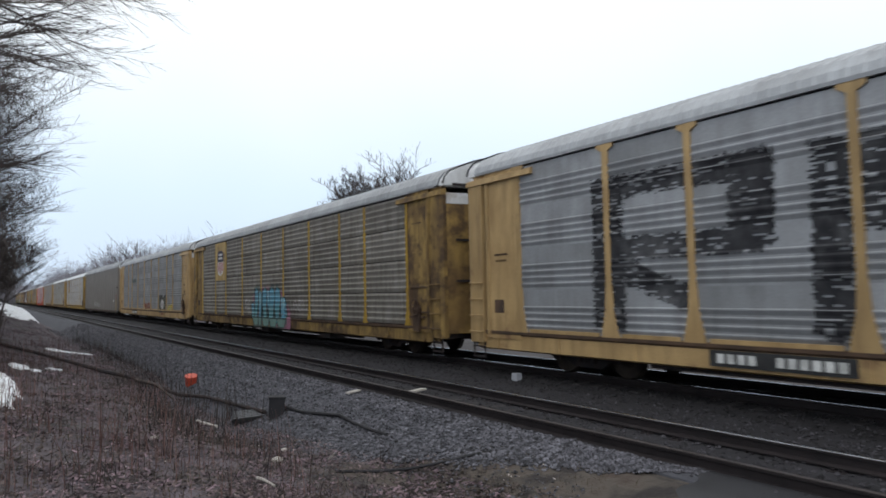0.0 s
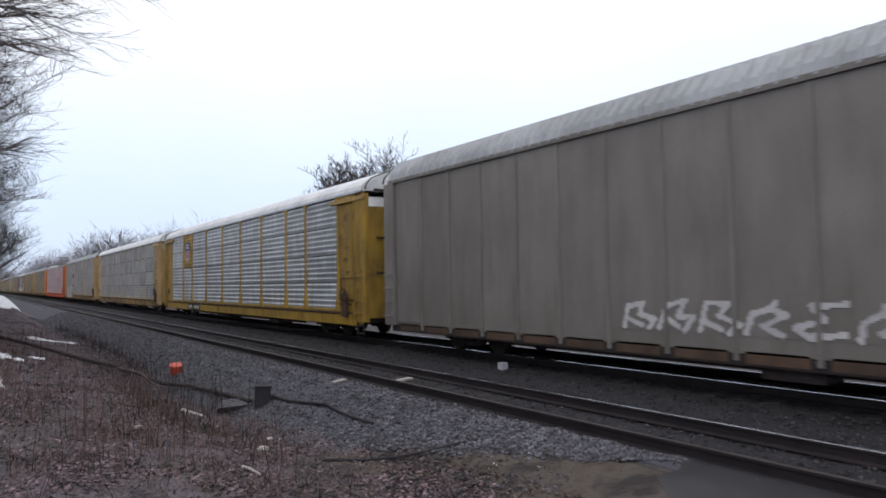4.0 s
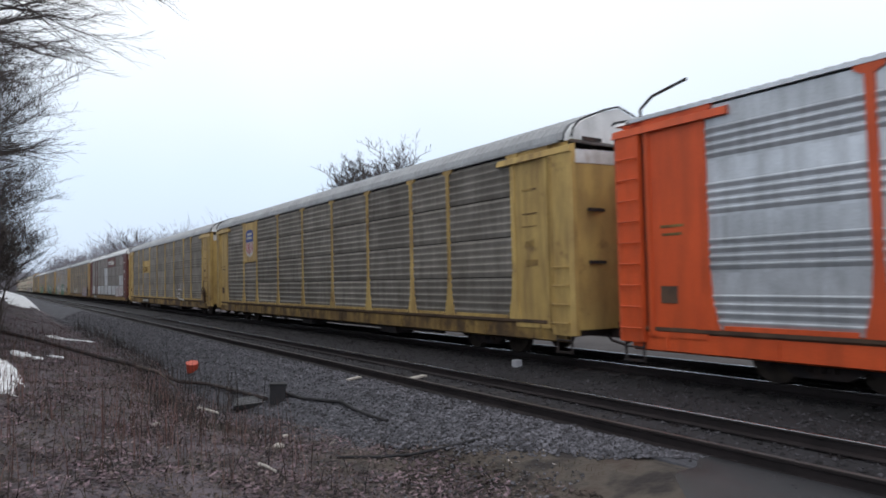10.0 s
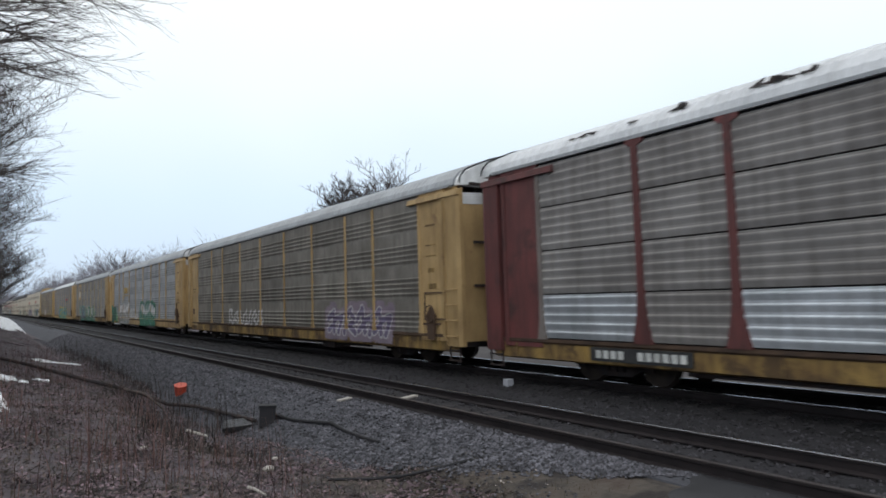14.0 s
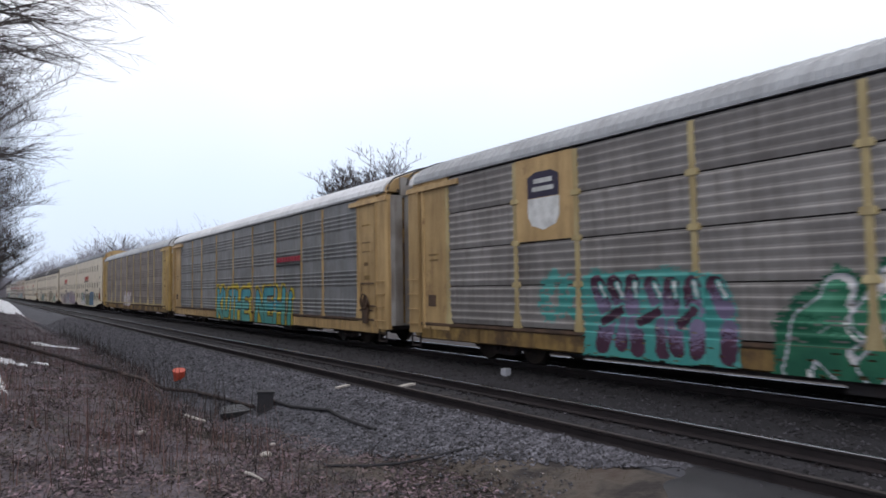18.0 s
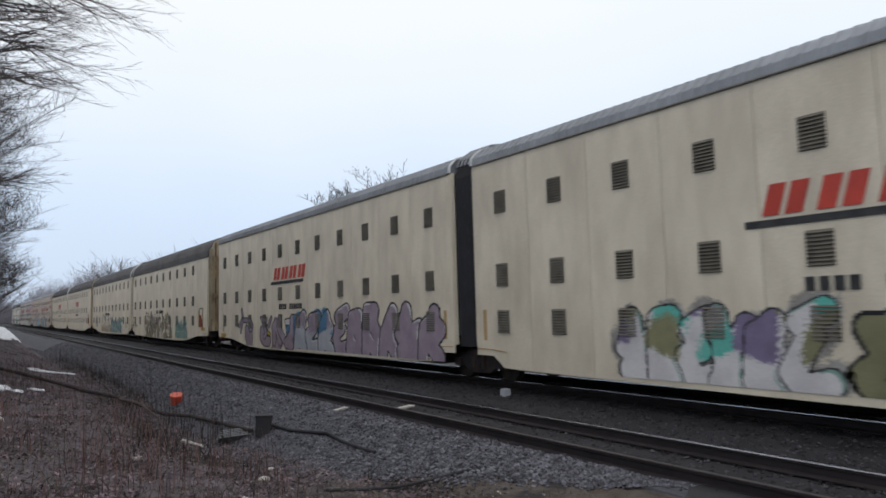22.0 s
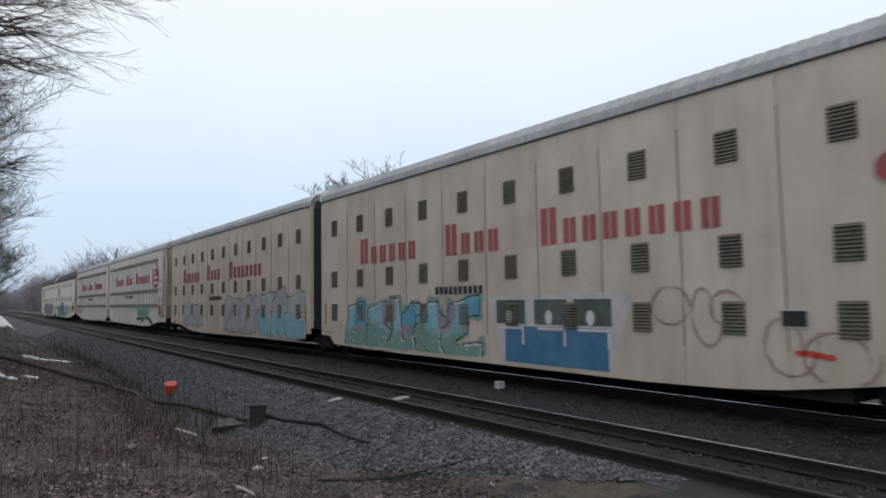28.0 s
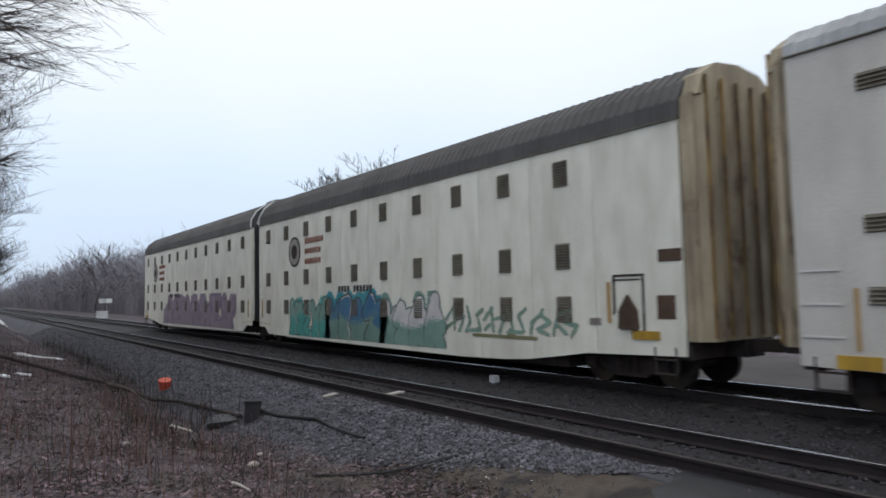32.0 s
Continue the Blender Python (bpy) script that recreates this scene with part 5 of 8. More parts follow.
def coupler_mesh(sign):
    def make(bm):
        a, b = sorted((13.6 * sign, 14.3 * sign))
        box(bm, -0.1, 0.1, a, b, 0.72, 0.95)
        c, d = sorted((14.12 * sign, 14.34 * sign))
        box(bm, -0.2, 0.14, c, d, 0.66, 0.98)
        pts = [Vector((-0.5, 13.5 * sign, 0.72)), Vector((-0.52, 13.8 * sign, 0.45)), Vector((-0.46, 14.1 * sign, 0.38)), Vector((-0.4, 14.3 * sign, 0.5))]
        for p, q in zip(pts, pts[1:]):
            tube(bm, p, q, 0.03, 6)
        e_, f_ = sorted((13.3 * sign, 13.62 * sign))
        box(bm, -1.45, 1.45, e_, f_, 0.58, 0.72)
    return make


def step_mesh(bm):
    for y in (-0.22, 0.22):
        box(bm, -0.05, -0.02, y - 0.02, y + 0.02, -0.42, 0.1)
    for z in (-0.40, -0.14):
        box(bm, -0.08, -0.01, -0.24, 0.24, z, z + 0.03)


def slab(y0, y1, z0, z1, depth=0.006):
    bm = bmesh.new()
    return box(bm, -depth, 0, y0, y1, z0, z1)


def add_bogie(car, y):
    truck = link("bogie", shared("bogie", truck_frame_mesh, M["under"]), car, 0, y, 0, "sooty three-piece steel bogie")
    for a in (-0.88, 0.88):
        link("wheelset", shared("wheelset", wheelset_mesh, M["wheel"]), truck, 0, a, 0, "pair of worn steel wheels")


def bars(parent, y, z, tall, widths, material, x, name="lettering", gap=0.35, slant=0.0, drop=()):
    """Plain blocks in place of a word too worn to read; y falls as the word is read on."""
    pos = y
    for i, w in enumerate(widths):
        h = tall * (drop[i] if i < len(drop) else 1.0)
        if w > 0:
            me = shared(("bar", w, round(h, 3), slant), lambda bm: prism(bm, [(0, 0), (-w, 0), (-w - slant * h, h), (-slant * h, h)], "x", -0.006, 0), material)
            link(name, me, parent, x, pos, z)
        pos -= abs(w) * (1 + gap)


GLYPHS = {
    "G": [[(1, 0.85), (0.2, 1), (0, 0.5), (0.2, 0), (0.95, 0.05), (0.95, 0.45), (0.6, 0.45)]], "4": [[(0.75, 0), (0.75, 1), (0, 0.4), (1, 0.4)]], "5": [[(1, 1), (0.1, 1), (0.1, 0.6), (0.9, 0.5), (0.9, 0.1), (0, 0)]],
    "A": [[(0, 0), (0.5, 1), (1, 0)], [(0.25, 0.4), (0.75, 0.4)]], "B": [[(0, 0), (0, 1), (0.8, 0.8), (0.2, 0.52), (1, 0.25), (0, 0)]],
    "C": [[(1, 0.9), (0.2, 1), (0, 0.5), (0.2, 0), (1, 0.1)]], "E": [[(1, 1), (0, 1), (0, 0), (1, 0)], [(0, 0.5), (0.8, 0.5)]],
    "H": [[(0, 0), (0, 1)], [(1, 0), (1, 1)], [(0, 0.5), (1, 0.5)]], "I": [[(0.5, 0), (0.5, 0.7)], [(0.5, 1), (0.52, 1)]],
    "K": [[(0, 0), (0, 1)], [(1, 1), (0, 0.45), (1, 0)]], "N": [[(0, 0), (0, 1), (1, 0), (1, 1)]], "O": [[(0.5, 0), (0, 0.5), (0.5, 1), (1, 0.5), (0.5, 0)]],
    "S": [[(1, 0.9), (0.3, 1), (0.1, 0.65), (0.9, 0.4), (0.7, 0), (0, 0.1)]], "T": [[(0, 1), (1, 1)], [(0.5, 1), (0.5, 0)]],
    "P": [[(0, 0), (0, 1)], [(0.1, 0.97), (0.95, 0.97), (0.95, 0.55), (0.1, 0.55)], [(0.15, 0.35), (0.5, 0.2)]],
    "U": [[(0, 1), (0.1, 0.1), (0.9, 0.1), (1, 1)]], "W": [[(0, 1), (0.25, 0), (0.5, 0.7), (0.75, 0), (1, 1)]], "R": [[(0, 0), (0, 1), (0.9, 0.8), (0, 0.5), (1, 0)]],
    "M": [[(0, 0), (0.1, 1), (0.5, 0.3), (0.9, 1), (1, 0)]], "X": [[(0, 0), (1, 1)], [(0, 1), (1, 0)]], "L": [[(0, 1), (0, 0), (1, 0.1)]], "Z": [[(0, 1), (1, 1), (0, 0), (1, 0)]],
}


def strokes(word, long, tall, r):
    """Centre lines of sprayed figures, one list a figure: plain letters for a word, meaningless strokes for a number."""
    out, n = [], len(word) if isinstance(word, str) else word
    step = long / max(1, n)
    for i in range(n):
        ox, w, h, lean = i * step + 0.08 * step, 0.82 * step, tall * r.uniform(0.86, 1.05), r.uniform(-0.15, 0.15)
        if isinstance(word, str):
            glyph = GLYPHS.get(word[i], [])
        else:
            a, b, c = r.uniform(0.45, 0.7), r.uniform(0.2, 0.45), r.uniform(0.8, 1.0)
            glyph = r.choice((
                [[(0.0, 0.05), (0.2, c), (0.75, 1), (0.55, a), (1.05, b), (0.8, 0)], [(0.15, b), (0.6, 0.1)]],
                [[(0.1, 1), (0.3, b), (0, 0), (0.9, 0.08), (0.7, a), (1.1, c)]],
                [[(-0.1, a), (0.35, 1), (0.5, 0.05)], [(0.5, a), (1.1, a + 0.15), (0.85, 0)], [(0, 0.1), (0.3, 0.3)]],
                [[(0.05, 0), (0.15, a), (0.6, c), (1.0, a), (0.45, b), (0.95, 0)], [(0.6, c), (0.7, 1.05)]],
                [[(1.0, 1), (0.3, c), (0.6, a), (0, b), (0.3, 0), (1.1, 0.1)]],
            ))
        out.append([[(ox + w * (p + lean * (q - 0.5)), q * h) for p, q in line] for line in glyph])
    return out


def spray(parent, y, z, long, tall, word, inks, x, relief=None, seed=1, fat=0.13, rim=0.06, cell=0.035, cloud=None, jag=0.5, style="", lines=None, square=False, crown=(), worn=0.0):
    """Sprayed shapes that follow the sheet: inks are fill, outline, cloud behind, lower fill and shine. y falls from its start."""
    r, rs = random.Random(seed), np.random.RandomState(seed)
    pad = fat + rim + 0.12
    ny, nz = int((long + 2 * pad) / cell), int((tall + 2 * pad) / cell)
    U, V = np.meshgrid((np.arange(ny) + 0.5) * cell - pad, (np.arange(nz) + 0.5) * cell - pad)
    own, layer = np.full(U.shape, 9.0), np.full(U.shape, -1)
    wobble = 0.02 * jag * np.sin(U * 9 + seed) * np.sin(V * 11 + 2 * seed)
    mist = rs.rand(*U.shape)
    figures = []
    if style:
        k = word * 2 if style == "beads" else word
        for i in range(k):
            rows = 2 if style == "beads" else 1
            cu = (i // rows + 0.5) * long * rows / k + r.uniform(-0.06, 0.06)
            high = tall * (0.46 if rows == 2 else r.uniform(0.8, 1.0)) / 2
            cv = tall * (0.25 + 0.5 * (i % 2)) if rows == 2 else high + r.uniform(0, 0.1)
            t = np.clip(V - cv, -high + fat, high - fat)
            figures.append(np.hypot(U - cu - 0.12 * (V - cv) * r.uniform(-1, 1), V - cv - t))
    else:
        for figure in [lines] if lines else strokes(word, long, tall, r):
            best = np.full(U.shape, 9.0)
            for line in figure:
                for (a, b), (c, d) in zip(line, line[1:]):
                    p = np.array((a + r.uniform(-1, 1) * 0.03 * jag, b))
                    q = np.array((c + r.uniform(-1, 1) * 0.03 * jag, d))
                    e_ = q - p
                    t = np.clip(((U - p[0]) * e_[0] + (V - p[1]) * e_[1]) / max(1e-6, e_ @ e_), 0, 1)
                    du, dv = np.abs(U - p[0] - t * e_[0]), np.abs(V - p[1] - t * e_[1])
                    best = np.minimum(best, np.maximum(du, dv) if square else np.hypot(du, dv))
            figures.append(best)
    near_all = np.minimum.reduce(figures) + wobble
    for best in figures:
        best = best + wobble
        layer = np.where(best < fat, 0, np.where(best < fat + rim, 1, layer))
        own = np.where(best < fat + rim, best, own)
    best, fill = own, layer == 0
    if jag > 1:
        layer = np.where((layer == 1) & (mist > 0.5), -1, layer)
    if len(inks) > 3:
        low = 0.55 - V / tall + 0.12 * np.sin(U * 2.3 + seed)
        layer = np.where(fill & (mist < np.clip(low * 5 + 0.5, 0, 1)), 3, layer)
    if len(inks) > 4:
        k = max(1, int(0.3 * fat / cell))
        layer = np.where(fill & (np.roll(best, (-k, -k), (0, 1)) > fat) & (np.sin(U * 4.1 + V * 2 + seed) > -0.2), 4, layer)
    for i in range(len(crown)):
        tint = np.sin(U * 2.1 + 1.6 * V + 2.1 * i + seed) + 0.7 * np.sin(U * 4.3 - 2.2 * V - i) + 0.5 * mist
        layer = np.where(fill & (tint > 0.8) & (V > tall * (0.36 + 0.12 * np.sin(U * 3 + i) + 0.1 * mist)), len(inks) + i, layer)
    if cloud:
        reach = fat + rim + 0.30 * cloud + 0.07 * np.sin(U * 3 + seed) + 0.05 * np.sin(U * 7.7 + V * 5)
        layer = np.where((layer < 0) & (mist < np.clip((reach - near_all) / 0.10, 0, 1)), 2, layer)
    if worn:
        dash = np.repeat(rs.rand(nz, ny // 4 + 1), 4, 1)[:, :ny]
        weak = 0.55 + 0.45 * np.sin(U * 2.9 + seed) * np.sin(V * 2.1 + 1.7 * seed) + 0.4 * np.sin(V * 42)
        layer = np.where(dash < worn * np.clip(weak, 0, 1.2), -1, layer)
    layer = np.where(V + z < 0.44, -1, layer)
    iv, iu = np.nonzero(layer >= 0)
    zz = np.array([V[0, 0] - cell / 2 + z + k * cell for k in range(nz + 1)])
    out = np.array([relief(q) if relief else 0.0 for q in zz])
    k = ny + 1
    gu = y - (U[0, 0] - cell / 2 + np.arange(k) * cell)
    v = np.stack([np.repeat(x - 0.008 - out, k), np.tile(gu, nz + 1), np.repeat(zz, k)], -1)
    a = iv * k + iu
    f = np.stack([a, a + k, a + k + 1, a + 1], -1)
    used, inv = np.unique(f, return_inverse=True)
    me = raw("graffiti", v[used], inv.reshape(f.shape), [M[i] for i in tuple(inks) + tuple(crown)], layer[iv, iu].astype(np.int32))
    return link("graffiti", me, parent, label="sprayed graffiti lettering")


def mural(parent, y, shapes, inks, x, relief=None, seed=1, cell=0.025, rim=0.05, cloud=0.0, low=0.44, worn=0.0, over=()):
    """Sprayed figures laid over one another: (upper ink, lower ink, half width, points in the car's y and z);
    half width 0 fills the points' outline. inks: fills, then outline, then the mist behind."""
    rs = np.random.RandomState(seed)
    every = np.array([q for f in shapes for q in f[3]])
    wide = max(f[2] for f in shapes) + rim + 0.32 * cloud + 0.1
    u0, u1, v0, v1 = y - every[:, 0].max() - wide, y - every[:, 0].min() + wide, every[:, 1].min() - wide, every[:, 1].max() + wide
    ny, nz = int((u1 - u0) / cell), int((v1 - v0) / cell)
    U, V = np.meshgrid(u0 + (np.arange(ny) + 0.5) * cell, v0 + (np.arange(nz) + 0.5) * cell)
    wobble = 0.012 * np.sin(U * 9 + seed) * np.sin(V * 11 + 2 * seed)
    mist = rs.rand(nz, ny)
    layer, near_all = np.full(U.shape, -1), np.full(U.shape, 9.0)
    edge = len(inks) - 2
    for upper, lower, half, points in shapes:
        q = [np.array((y - a, b)) for a, b in points]
        closed = half == 0
        far = np.full(U.shape, 9.0)
        inside = np.zeros(U.shape, bool)
        for a, b in zip(q, q[1:] + q[:1] if closed else q[1:]):
            e_ = b - a
            t = np.clip(((U - a[0]) * e_[0] + (V - a[1]) * e_[1]) / max(1e-6, e_ @ e_), 0, 1)
            far = np.minimum(far, np.hypot(U - a[0] - t * e_[0], V - a[1] - t * e_[1]))
            if closed and a[1] != b[1]:
                inside ^= ((a[1] > V) != (b[1] > V)) & (U < a[0] + (V - a[1]) * e_[0] / (b[1] - a[1]))
        far = (np.where(inside, -far, far) if closed else far - half) + wobble
        mid = (min(b for a, b in points) + max(b for a, b in points)) / 2 + 0.1 * np.sin(U * 4 + seed)
        fill = np.where(mist < np.clip((V - mid) * 3 + 0.5, 0, 1), upper, lower)
        layer = np.where(far < 0, fill, np.where(far < rim, edge, layer))
        near_all = np.minimum(near_all, far)
    if cloud:
        reach = rim + 0.3 * cloud + 0.08 * np.sin(U * 3 + seed) + 0.05 * np.sin(U * 7.7 + V * 5)
        layer = np.where((layer < 0) & (mist < np.clip((reach - near_all) / 0.14, 0, 1)), edge + 1, layer)
    if worn:
        dash = np.repeat(rs.rand(nz, ny // 4 + 1), 4, 1)[:, :ny]
        layer = np.where(dash < worn * (0.6 + 0.4 * np.sin(V * 42)), -1, layer)
    layer = np.where(V < low, -1, layer)
    iv, iu = np.nonzero(layer >= 0)
    zz = v0 + np.arange(nz + 1) * cell
    out = np.array([relief(q) if relief else 0.0 for q in zz])
    k = ny + 1
    v = np.stack([np.repeat(x - 0.008 - out, k), np.tile(y - u0 - np.arange(k) * cell, nz + 1), np.repeat(zz, k)], -1)
    for at, half, proud in over:
        v[np.abs(v[:, 1] - at) < half, 0] = proud
    a = iv * k + iu
    f = np.stack([a, a + k, a + k + 1, a + 1], -1)
    used, inv = np.unique(f, return_inverse=True)
    me = raw("graffiti", v[used], inv.reshape(f.shape), [M[i] for i in inks], layer[iv, iu].astype(np.int32))
    return link("graffiti", me, parent, label="sprayed graffiti lettering")


def wild(y0, y1, z0, z1, seed, fills, step=0.62, fat=(0.08, 0.13)):
    """Interlocked rings, hooks, bars and wedges in two loose tiers, as in tangled sprayed lettering."""
    r, made = random.Random(seed), []
    tall = z1 - z0
    for tier in (1, 0):
        y = y0
        while y > y1 + 0.2:
            cz = z0 + tall * ((0.70 if tier else 0.27) + r.uniform(-0.06, 0.06))
            h, w = tall * r.uniform(0.22, 0.30), r.uniform(0.28, 0.42)
            a, b = r.choice(fills), r.choice(fills)
            f = r.uniform(*fat)
            kind = r.choice("ohhblwk")
            if kind == "o":
                q = [(y + w * 0.7 * math.cos(k * 0.785), cz + h * 0.75 * math.sin(k * 0.785)) for k in range(9)]
            elif kind == "h":
                q = [(y + w, cz - h), (y + w * 0.8, cz + h * 0.6), (y, cz + h), (y - w * 0.8, cz + h * 0.3), (y - w * 0.5, cz - h * r.uniform(0.2, 1))]
            elif kind == "b":
                q = [(y + w, cz + h * r.uniform(-1, 1)), (y - w, cz + h * r.uniform(-1, 1))]
            elif kind == "l":
                q = [(y + w * 0.4, cz + h), (y + w * 0.3, cz - h * 0.8), (y - w, cz - h)]
            elif kind == "k":
                q = [(y + w * 0.5, cz + h), (y - w * 0.3, cz), (y + w * 0.3, cz - h)]
            else:
                f = 0
                q = [(y + w, cz + h * r.uniform(0.4, 1)), (y - w * 0.8, cz + h * r.uniform(0.2, 1)), (y - w, cz - h * r.uniform(0.5, 1)), (y + w * 0.6, cz - h)]
            made.append((a, b, f, q))
            y -= step * r.uniform(0.7, 1.25)
    return made


def shield(car, y, z, w, h, back, side=-1.53, top="navy", striped=True):
    """A railway's shield sign as plain shapes: a board, a dark top and upright stripes."""
    if back:
        part("sign_board", slab(7.08, 8.91, z - 0.2 * h, 4.8, 0.008), M[back], car, x=side)
    bm = bmesh.new()
    prism(bm, [(y - w / 2, z + h * 0.55), (y + w / 2, z + h * 0.55), (y + w / 2, z + h * 0.92), (y + w * 0.25, z + h), (y - w * 0.25, z + h), (y - w / 2, z + h * 0.92)], "x", -0.014, -0.006)
    part("sign_top", bm, M[top], car, "dark top of a shield sign", x=side)
    part("sign_lettering", slab(y - w * 0.34, y + w * 0.34, z + h * 0.66, z + h * 0.74, 0.018), M["bars"], car, x=side)
    part("sign_lettering", slab(y - w * 0.3, y + w * 0.3, z + h * 0.80, z + h * 0.88, 0.018), M["bars"], car, x=side)
    bm = bmesh.new()
    prism(bm, [(y - w / 2, z + h * 0.54), (y - w * 0.5, z + h * 0.22), (y - w * 0.38, z + h * 0.07), (y - w * 0.12, z + h * 0.015), (y, z - h * 0.02), (y + w * 0.12, z + h * 0.015), (y + w * 0.38, z + h * 0.07), (y + w * 0.5, z + h * 0.22), (y + w / 2, z + h * 0.54)], "x", -0.014, -0.006)
    part("sign_field", bm, M["bars"], car, "pale field of a shield sign", x=side)
    for i in range(5 if striped else 0):
        yy = y + (i - 2) * w * 0.19
        part("sign_stripe", slab(yy - w * 0.045, yy + w * 0.045, z + h * (0.06 + 0.06 * abs(i - 2)), z + h * 0.52, 0.018), M["red"], car, x=side)


def number_plate(car, y, w=2.4):
    """The car's number on its sill: a dark plate with plain bars."""
    part("number_board", slab(y - w, y, 0.52, 0.80, 0.008), M["ink"], car, "black board", x=-1.532)
    bars(car, y - 0.15, 0.58, 0.16, [0.13] * 4 + [-0.2] + [0.13] * 6, M["bars"], -1.541, "number_lettering", 0.45)


def autorack(label, trim, sheet, dense, roof="roof", ends=None, sill=None, posts="post", ribbed=(False, False), gable="white", patches=None, plate=None, group="car carriers", low=False, ladder="short", post_paint=None, door_paint="greydoor", brake="ledge", cap=4.36, inset=0.0):
    """A closed three-deck car carrier; its near side faces -x, its front -y."""
    car = thing("autorack_car", label, "rail car", group)
    trim_m, end_m, sill_m = M[post_paint or trim], M[ends or trim], M[sill or trim]
    prof = LOW_ROOF if low else ROOF
    link("side_sill", shared("side_sill", sill_m and sill_mesh, sill_m), car)
    link("sill_ledge", shared("sill_ledge", ledge_mesh, M["ledge"]), car, label="rust-brown ledge")
    link("underframe", shared("underframe", under_mesh, M["under"]), car)
    link("eave_rail", shared("eave_rail", eave_mesh, M["dull"] if sheet != "galv" else M["galv"]), car)
    link("roof", shared(("roof", low, inset), roof_mesh(prof, -13.42 + inset, 13.42, 0.24, 0.020), M[roof]), car)
    bm_far = shared("far_side", lambda bm: box(bm, 1.46, 1.50, -11.72, 11.72, 0.9, 4.90), M[sheet])
    link("far_side", bm_far, car)
    link("lining", shared("lining", lambda bm: box(bm, -1.44, -1.42, -11.72, 11.72, 0.92, 4.88), M["black"]), car, label="dark interior behind the seams")
    for b, (y0, y1) in enumerate(zip(BAYS, BAYS[1:])):
        for r in range(ROWS_Z):
            m = (patches or {}).get((b, r), sheet)
            link("side_panel", shared(("side_panel", round(y1 - y0, 2), dense), sheet_mesh(y1 - y0 - 0.01, dense), M[m]), car, -1.50, (y0 + y1) / 2, FLOOR + r * ROW)
    if posts == "post":
        for y0, y1 in zip(BAYS, BAYS[1:]):
            w = round((y1 - y0) / 2 - 0.3, 3)
            link("kick_strip", shared(("kick_strip", w), lambda bm: box(bm, -0.03, 0, -w, w, 0.905, 0.985), trim_m), car, -1.51, (y0 + y1) / 2, 0)
    for y in BAYS[1:-1]:
        me = shared("post", post_mesh, trim_m) if posts == "post" else shared("thin_post", thin_post_mesh, trim_m)
        link("side_post", me, car, -1.50, y, 0.90)
    for s, rb in ((-1, ribbed[0]), (1, ribbed[1])):
        dy = inset if s < 0 else 0.0
        link("end_post", shared("thin_post", thin_post_mesh, trim_m) if posts != "post" else shared("post", post_mesh, trim_m), car, -1.50, 11.72 * s, 0.90)
        link("corner_gap", shared("corner_gap", lambda bm: box(bm, -0.012, 0, -0.04, 0.04, 0.74, 4.6), M["black"]), car, -1.461, 13.02 * s, 0, "dark gap beside the door wing")
        link("door_wing", shared(("door_wing", s), wing_mesh(s), end_m), car, label="folding door leaf round the corner")
        link("corner_plate", shared(("corner_plate", s), corner_mesh(s), end_m), car)
        link("end_lintel", shared(("end_lintel", s), lintel_mesh(s), end_m), car)
        link("far_corner_plate", shared(("far_corner_plate", s), far_corner_mesh(s), end_m), car)
        link("corner_rib", shared("corner_rib", rib_mesh, end_m), car, -1.52, 12.9 * s, 0)
        door = link("end_door", shared(("end_door", s, rb), door_mesh(s, rb), M[door_paint] if rb else end_m), car, 0, dy, 0, "corrugated end door" if rb else "")
        if rb:
            for i in range(6):
                link("groove", shared("groove", groove_mesh, M["dark_yellow"]), door, -0.975 + i * 0.47, s * 13.69, 0, "rust-stained groove")
        else:
            link("seam", shared("seam", lambda bm: box(bm, -0.03, 0.03, -0.02, 0.02, 0.75, 4.64), M["under"]), door, 0, s * 13.86, 0, "dark seam between the door leaves")
            for x, z in ((-1.15, 3.3), (-1.15, 2.15), (0.3, 3.3)):
                link("door_handle", shared("door_handle", grip_mesh, M["under"]), door, x, s * 13.80, z, "dark steel door handle")
        if gable == "white" and not low:
            link("door_cap", shared(("door_cap", s, rb, cap), door_cap_mesh(s, rb, cap, 4.755 if rb else 4.665), M["capwhite"]), car, 0, dy, 0, "flaking white paint over the top of the doors")
        if rb and not low:
            link("upper_rib", shared(("upper_ribs", s), upper_ribs_mesh(s), M["capwhite"] if gable == "white" else M[door_paint]), car, label="door ribs over the gable")
        link("gable", shared(("gable", s, low), gable_mesh(s, prof), M[gable]), car, 0, dy, 0, "white painted roof end")
        link("roof_slot", shared("roof_slot", slot_mesh, M["under"]), car, -0.9, 13.73 * s + dy, 4.86, "dark vent slot")
        link("gable_trim", shared(("gable_trim", s, low), gable_trim_mesh(s, prof), M["black"]), car, 0, dy, 0, "black rubber edging")
        link("coupler", shared(("coupler", s), coupler_mesh(s), M["under"]), car)
        add_bogie(car, 10.06 * s)
        if ladder:
            add_ladder(car, 13.34 * s, end_m, 4 if ladder == "short" else 9)
        link("step", shared("step", step_mesh, M["under"]), car, -1.48, 13.34 * s, 0.62)
    if brake:
        link("brake_frame", shared("brake_frame", brake_frame_mesh, M["ledge"]), car, -1.52, -12.5, 1.32, "rusty edge of the brake recess")
    if brake:
        link("hand_brake", shared("hand_brake", brake_mesh, M[brake]), car, -1.56, -12.35, 1.45, "rusty hand brake wheel")
